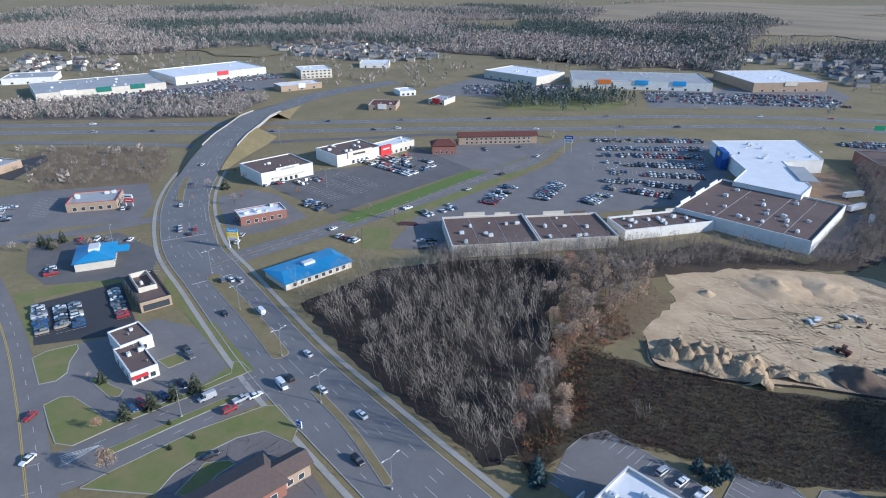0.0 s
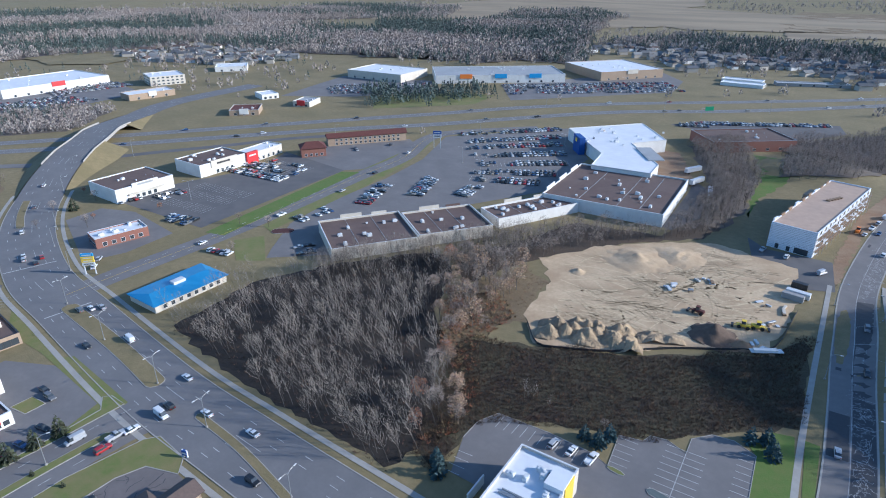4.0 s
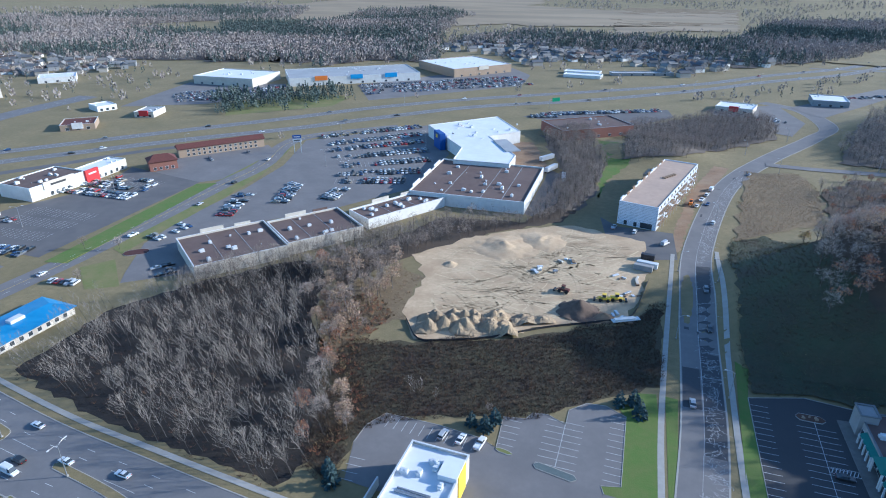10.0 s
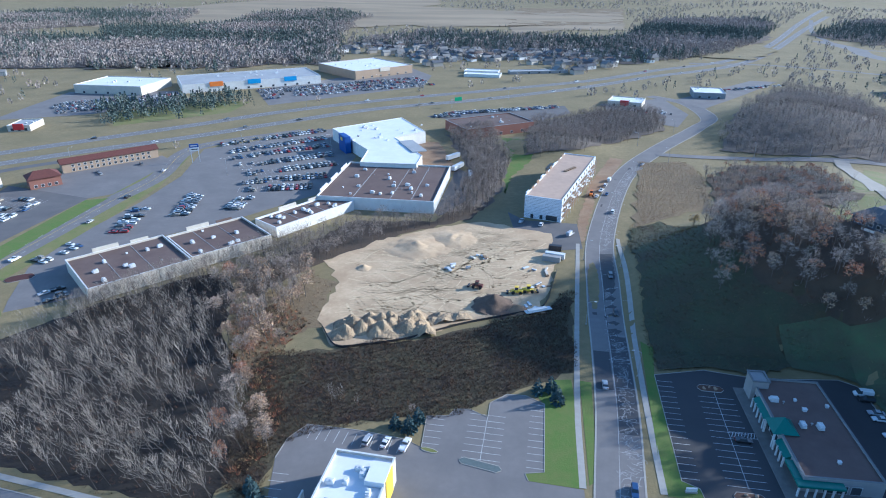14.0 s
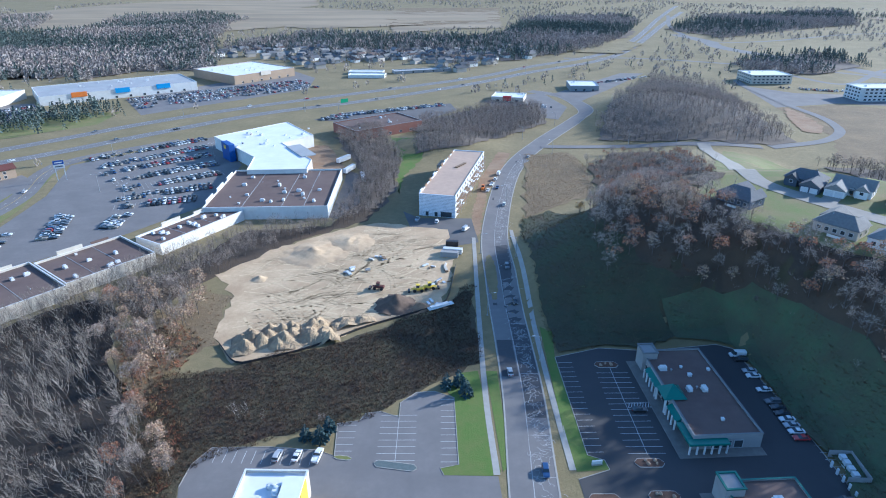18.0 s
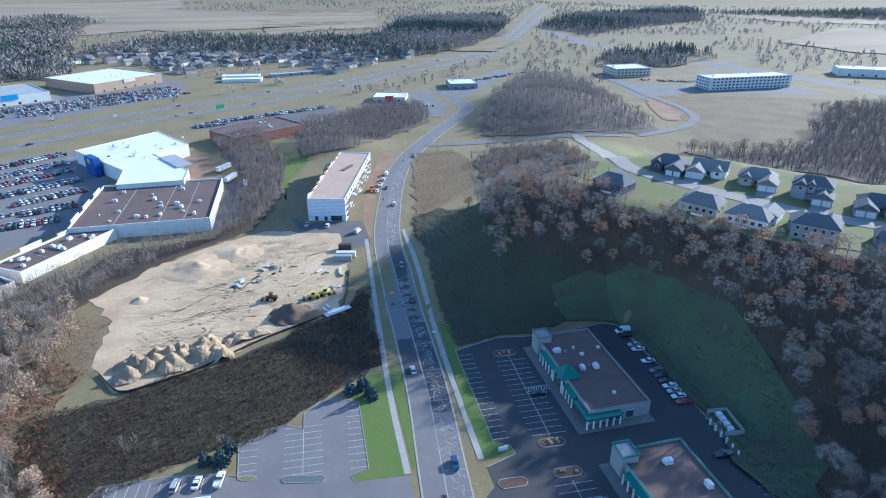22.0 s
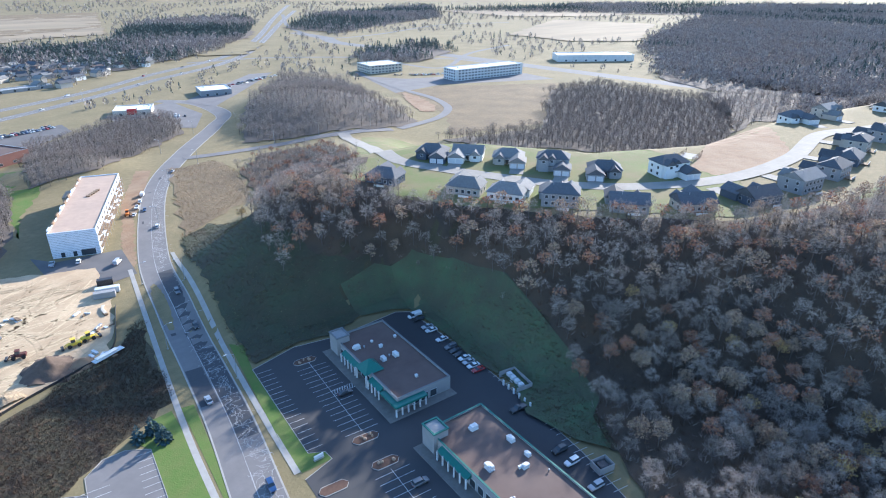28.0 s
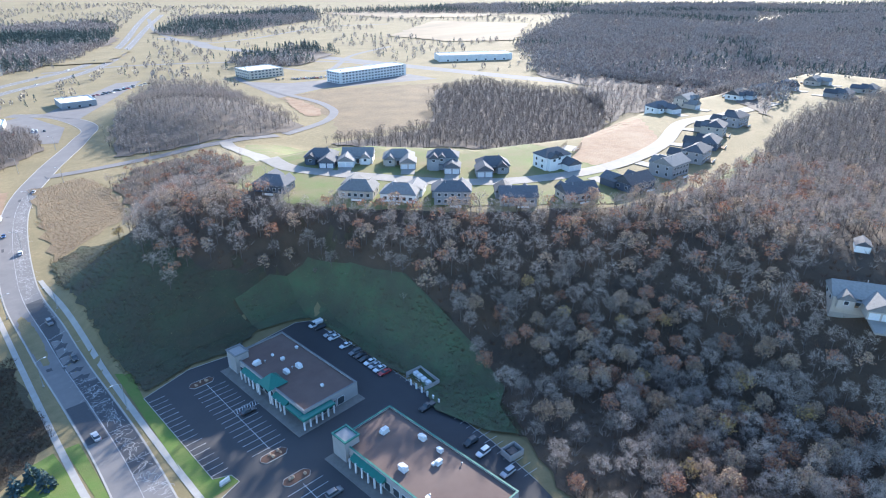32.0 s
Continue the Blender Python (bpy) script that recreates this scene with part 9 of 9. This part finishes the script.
def container(x, y, turn, mat, label, L=6.1):
    top = thing("site_container", x, y, 0.1, turn, label, "container", "site containers")
    part("shell", boxed(-L / 2, -1.22, 0.15, L / 2, 1.22, 2.6, bevel=0.04), M[mat], top)
    for i in range(int(L / 0.6)):
        xx = -L / 2 + 0.4 + i * 0.6
        part("rib", boxed(xx, -1.27, 0.25, xx + 0.2, 1.27, 2.5), M[mat], top)
    part("door", boxed(L / 2 - 0.02, -1.1, 0.25, L / 2 + 0.05, 1.1, 2.5), M["metal_grey"], top)


container(4.5, 262.0, 170, "metal_white", "long white site container on the sand", 9)
container(3.0, 258.2, 170, "wall_grey", "grey-blue site container on the sand", 8)
container(4.5, 270.5, 172, "metal_dark", "dark open waste container on the sand", 6)
rnd = random.Random(21)
for i in range(30):
    cx, cy, r = ((-37, 243, 5), (-30, 255, 4), (-4, 247, 6), (0, 231, 5), (-2, 213, 5))[i % 5]
    x, y = cx + rnd.uniform(-r, r), cy + rnd.uniform(-r, r) * 0.7
    top = thing("material_stack", x, y, 0.1, rnd.uniform(0, 180), rnd.choice(("white wrapped bundle of building material", "pale stack of timber and boards", "white bundle of pipes on the sand")), "building material", "stacks of building material")
    L, W, h = rnd.uniform(1.5, 4.5), rnd.uniform(0.6, 1.4), rnd.uniform(0.4, 1.1)
    part("pack", boxed(-L / 2, -W / 2, 0.12, L / 2, W / 2, h, bevel=0.06), M[rnd.choice(("metal_white", "metal_white", "wall_cream", "wood", "metal_grey"))], top)
    for s in (-0.3, 0.3):
        part("bearer", boxed(L * s - 0.08, -W / 2 - 0.1, 0, L * s + 0.08, W / 2 + 0.1, 0.12), M["wood"], top)


def loader(x, y, turn, mat, label):
    top = thing("wheel_loader", x, y, 0.1, turn, label, "digger", "site machines")
    part("body", boxed(-2.6, -0.9, 0.8, 0.4, 0.9, 1.9, bevel=0.12), M[mat], top)
    part("front_frame", boxed(0.4, -0.6, 0.8, 2.0, 0.6, 1.4, bevel=0.1), M[mat], top)
    cab = part("cab", boxed(-0.8, -0.75, 1.9, 0.6, 0.75, 3.1, bevel=0.1), M["glass"], top)
    part("cab_roof", boxed(-0.9, -0.85, 3.1, 0.7, 0.85, 3.25, bevel=0.04), M[mat], cab)
    for sy in (-0.65, 0.65):
        bm = bmesh.new()
        tube(bm, ((0.9, sy, 1.5), (2.2, sy, 1.3), (3.2, sy, 0.6)), (0.16, 0.16, 0.12), 6)
        part("arm", bm, M[mat], top)
    part("bucket", boxed(3.1, -1.3, 0.15, 4.0, 1.3, 0.95, bevel=0.15), M["metal_dark"], top)
    for sx in (-1.7, 1.3):
        for sy in (-1.0, 1.0):
            w = link("wheel", WHEEL, top)
            w.matrix_basis = Matrix.Translation((sx, sy, 0.72)) @ Matrix.Diagonal((2.1, 2.4, 2.1, 1))


loader(-5.5, 226.5, 10, "sign_yellow", "yellow wheel loader on the sand")
loader(-10.5, 224.5, 185, "sign_yellow", "yellow loader with a lowered bucket")
loader(-27, 226.5, 170, "roof_red", "dark red machine on the sand")
loader(24, 352, 80, "sign_orange", "orange telehandler beside the unfinished hotel")
top = thing("white_trailer", -1.0, 211.0, 0.1, 30, "long white flatbed trailer beside the silt fence", "trailer")
part("bed", boxed(-5.5, -1.2, 0.8, 5.5, 1.2, 1.1, bevel=0.04), M["metal_white"], top)
for sx in (-4, -3.2, 4):
    for sy in (-1.0, 1.0):
        link("wheel", WHEEL, top).matrix_basis = Matrix.Translation((sx, sy, 0.4))
part("load", boxed(-4.5, -0.9, 1.1, 3.5, 0.9, 1.7, bevel=0.05), M["wall_white"], top)
for x, y, turn in ((-55, 402, 70), (-44, 385, 100), (-62, 425, 60)):
    top = thing("truck_trailer", x - 6, y - 14, 0.07, turn, "white box trailer parked behind the store", "trailer", "trailers behind the store")
    part("box", boxed(-6.5, -1.25, 1.1, 6.5, 1.25, 3.9, bevel=0.05), M["metal_white"], top)
    part("chassis", boxed(-6.3, -0.5, 0.75, 6.3, 0.5, 1.1), M["metal_dark"], top)
    for sx in (-5.2, -4.2, 4.8):
        for sy in (-1.0, 1.0):
            link("wheel", WHEEL, top).matrix_basis = Matrix.Translation((sx, sy, 0.5)) @ Matrix.Diagonal((1.4, 1.4, 1.4, 1))

# ---- shrubs, spruces and single trees ----
def shrub_base(seed, tall, wide, count, w):
    r = random.Random(seed)
    v, f = [], []
    for i in range(count):
        a, q = r.uniform(0, math.tau), r.random()
        p = np.array([math.cos(a) * wide * 0.3 * q, math.sin(a) * wide * 0.3 * q, 0])
        sliver(v, f, p, np.array([math.cos(a) * wide * q, math.sin(a) * wide * q, tall * r.uniform(0.6, 1.0)]), w, r)
    return np.array(v), np.array(f, int)


def undergrowth(name, poly, gap, tall, wide, count, w, mats, label, keep=None, up=0.0):
    spots = scatter(poly, gap, rng, keep, ragged=5.0)
    spots[:, 2] += up
    pick = rng.integers(0, len(mats), len(spots))
    tagged(link(name, tri_mesh(name, [(*spread(shrub_base(300 + k, tall, wide, count, w), spots[pick == k], rng, (0.6, 1.4)), M[m]) for k, m in enumerate(mats)])), label, "undergrowth", kind="stuff")


M["weed_stems"] = islands(surf("green_and_brown_weeds", (0.11, 0.13, 0.055), (0.13, 0.105, 0.06), 3.0, 0.95), 0.4, 0.03)
M["leaf_dark"] = islands(surf("dark_withered_leaves", (0.14, 0.075, 0.045), (0.09, 0.055, 0.035), 1.5, 0.95), 0.4, 0.02)
undergrowth("brush", ZONE["brush"], 1.0, 1.2, 0.85, 12, 0.08, ("brush_twig", "brush_twig", "brush_twig", "leaf_dark"), "dense dark brown brush below the building site")
undergrowth("straw_grass", ZONE["disturbed"], 2.2, 0.6, 0.6, 9, 0.12, ("straw_stems", "straw_stems", "leaf_tan"), "tufts of straw-coloured grass and stems")
undergrowth("straw_grass", ZONE["dry_slope"], 1.5, 0.55, 0.6, 9, 0.08, ("straw_stems", "straw_stems", "straw_stems", "leaf_tan"), "tufts of straw-coloured grass beside the road", up=0.2)
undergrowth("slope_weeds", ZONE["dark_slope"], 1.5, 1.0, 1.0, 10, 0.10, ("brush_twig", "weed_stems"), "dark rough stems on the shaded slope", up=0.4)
# Half of this brush takes the litter colour darkened for shade.
undergrowth("wood_floor_brush", WOOD["birch"], 2.4, 1.0, 0.9, 9, 0.09, ("litter_shaded", "leaf_dark"), "low brush under the birches, half of it coloured dark for shade")
undergrowth("lot_edge_grass", ((-92, 165), (-70, 136), (-70, 118), (-76, 112), (-82, 138), (-104, 160), (-118, 190), (-100, 200), (-84, 186)), 1.3, 1.2, 0.9, 12, 0.13, ("straw_stems", "leaf_russet", "brush_twig"), "tan and russet undergrowth beside the birches")
for poly, lab in ((WOOD["birch"], "leaf litter under the birches, coloured dark for tree shade"), (WOOD["belt"], "brown leaf litter under the tree belt"), (WOOD["hillside"], "brown leaf litter under the hillside oaks"), (((-92, 165), (-70, 136), (-70, 118), (-76, 112), (-82, 138), (-104, 160), (-118, 190), (-100, 232), (-84, 186)), "tan rough grass beside the birches")):
    patch("wood_floor", poly, M["straw" if "tan" in lab else "litter_shaded" if "birches" in lab else "leaf_litter"], 0.4 if "hill" in lab else 0.03, lab, "ground", 1.5, 6 if "hill" in lab else 0)
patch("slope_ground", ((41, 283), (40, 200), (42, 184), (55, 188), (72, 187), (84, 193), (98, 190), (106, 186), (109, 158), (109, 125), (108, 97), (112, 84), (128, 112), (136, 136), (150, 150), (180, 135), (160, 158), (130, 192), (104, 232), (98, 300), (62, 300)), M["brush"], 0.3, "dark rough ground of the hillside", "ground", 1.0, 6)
undergrowth("green_weeds", ZONE["green_slope"], 1.3, 0.7, 0.9, 10, 0.16, ("weed_stems", "weed_stems", "brush_twig"), "rough green and brown weeds on the slope", up=0.7)
undergrowth("wood_floor_brush", WOOD["hillside"], 2.6, 1.8, 1.3, 10, 0.13, ("brush_twig", "twig", "leaf_dark"), "low bare brush under the hillside oaks", lambda X, Y: (X < 250) & (Y > -40), 0.3)

stem, fans = conifer(5, 5.5, 2.0, 15, 15, 0.5)
SPRUCE = (tri_mesh("trunk", [(*stem, M["bark"])]), tri_mesh("crown", [(*fans, M["needles_blue"])]))
stem, fans = conifer(6, 8.0, 2.6, 15, 14, 0.7)
PINE = (tri_mesh("trunk", [(*stem, M["bark"])]), tri_mesh("crown", [(*fans, M["needles"])]))
for model, name, places, label in (
    (SPRUCE, "blue_spruce", ((-39.1, 137.2, 0.85), (-34.8, 136.1, 1.0), (-33.0, 140.5, 0.95), (1.0, 160.5, 0.95), (5.0, 162.2, 1.0), (7.0, 157.0, 1.05), (-66.8, 103.5, 1.1), (-69.5, 107.0, 0.9)), "dense blue-grey spruce beside the grey lot"),
    (PINE, "pine_tree", ((-168.3, 37.8, 0.72), (-167.4, 45.4, 0.8), (-167.0, 52.1, 0.74), (-166.2, 58.6, 0.82), (-192.0, 39.5, 0.55), (-146.6, 41.8, 0.25), (-146.1, 48.4, 0.22), (-156.8, 46.1, 0.25), (-318, 60, 0.8), (-322, 66, 0.75), (-326, 58, 0.7), (-280, 160, 0.7), (-340, 160, 0.9)), "dark green pine beside a parking lot"),
):
    for x, y, k in places:
        top = thing(name, x, y, 0, (x * 37) % 360, label, "tree", "spruces" if name == "blue_spruce" else "pines")
        top.scale = (k * 1.2, k * 1.2, k * 1.15)
        link("trunk", model[0], top)
        link("crown", model[1], top)
rnd = random.Random(61)
for x, y, kind, k in ((-59, 143, "birch_tree", 0.6), (-57.5, 142.5, "birch_tree", 0.65), (-52.3, 142.1, "birch_tree", 0.5), (-61, 144, "birch_tree", 0.55), (-148.6, 26.6, "tan_oak", 0.72), (-168.9, 30.5, "russet_tree", 0.6), (-196.1, 37.2, "oak_tree", 0.25), (-300, 185, "russet_tree", 0.5), (-345, 175, "oak_tree", 0.6), (-248, 195, "oak_tree", 0.6), (-232, 200, "oak_tree", 0.6), (-222, 168, "oak_tree", 0.6), (-362, 178, "russet_tree", 0.5), (-310, 150, "oak_tree", 0.6), (-345, 152, "oak_tree", 0.7), (-35.5, 143.5, "oak_tree", 0.35), (-318, 52, "oak_tree", 0.5), (-312, 60, "oak_tree", 0.5), (-308, 74, "tan_oak", 0.4), (-304, 80, "oak_tree", 0.45), (-326, 46, "oak_tree", 0.5), (-330, 135, "oak_tree", 0.5), (-318, 158, "russet_tree", 0.4), (62, 262, "golden_tree", 0.8), (72, 255, "russet_tree", 0.9), (80, 262, "tan_oak", 0.8), (95, 275, "birch_tree", 0.8), (100, 270, "birch_tree", 0.85), (104, 266, "birch_tree", 0.8), (88, 300, "birch_tree", 0.7), (110, 190, "oak_tree", 0.4), (121, 150, "birch_tree", 0.4)):
    plant(kind, (x, y, lift(x, y, 0)), {"birch_tree": "small bare birch with pale stems", "tan_oak": "small oak with tan withered leaves", "russet_tree": "small tree with russet leaves", "golden_tree": "tree with golden autumn leaves", "oak_tree": "small bare roadside tree"}[kind], "tree", "single trees", rnd, k)

# Trees strewn over the open land in the distance.
def open_land(X, Y):
    ok = hw(X, Y)
    for poly in (*[v for k, v in ZONE.items() if "lot" in k or k in ("meadow", "lawn_home", "lawn_east", "house_soil")], *FIELD.values(), *[WOOD[k] for k in ("knoll_e", "knoll_w", "behind", "hillside", "brickwood", "belt", "birch")]):
        ok &= poly_distance(X, Y, poly) > 6
    for cx, cy, w, d, turn, h in BUILD.values():
        ok &= np.hypot(X - cx, Y - cy) > max(w, d) * 0.75
    for gap, line in ((20, MAIN), (16, SIDE), (20, STREET), (14, LINE["mall_road"]), (14, LINE["drive_up"]), (12, LINE["frontage"])):
        ok &= clear_of((line, gap))(X, Y)
    return ok & (np.hypot(X, Y) > 420)


SECTOR = ((-150, 420), (-420, 60), (-900, 60), (-1900, 260), (-1900, 1500), (-900, 2500), (900, 2500), (1900, 1400), (1900, 150), (700, 60), (480, 300), (250, 560))
spots = scatter(SECTOR, 23.0, rng, open_land)
dens = np.array([noise.noise(Vector((p[0] * 0.006, p[1] * 0.006, 9.0))) for p in spots])
far = np.hypot(spots[:, 0], spots[:, 1]) > 820
spots = spots[(dens > 0.12) | (far & (dens > -0.12))]
pick = rng.uniform(0, 1, len(spots)) < 0.28
tagged(link("scattered_trees", tri_mesh("scattered_trees", [(*spread(tuft(140, 8.5, 3.6, 16, 2.1), spots[~pick], rng, (0.5, 1.2)), M["far_wood"]), (*spread(tuft(141, 9, 2.3, 13, 1.9, True), spots[pick], rng, (0.5, 1.1)), M["far_pine"])])), "bare trees and pines scattered over open land", "trees", kind="stuff")
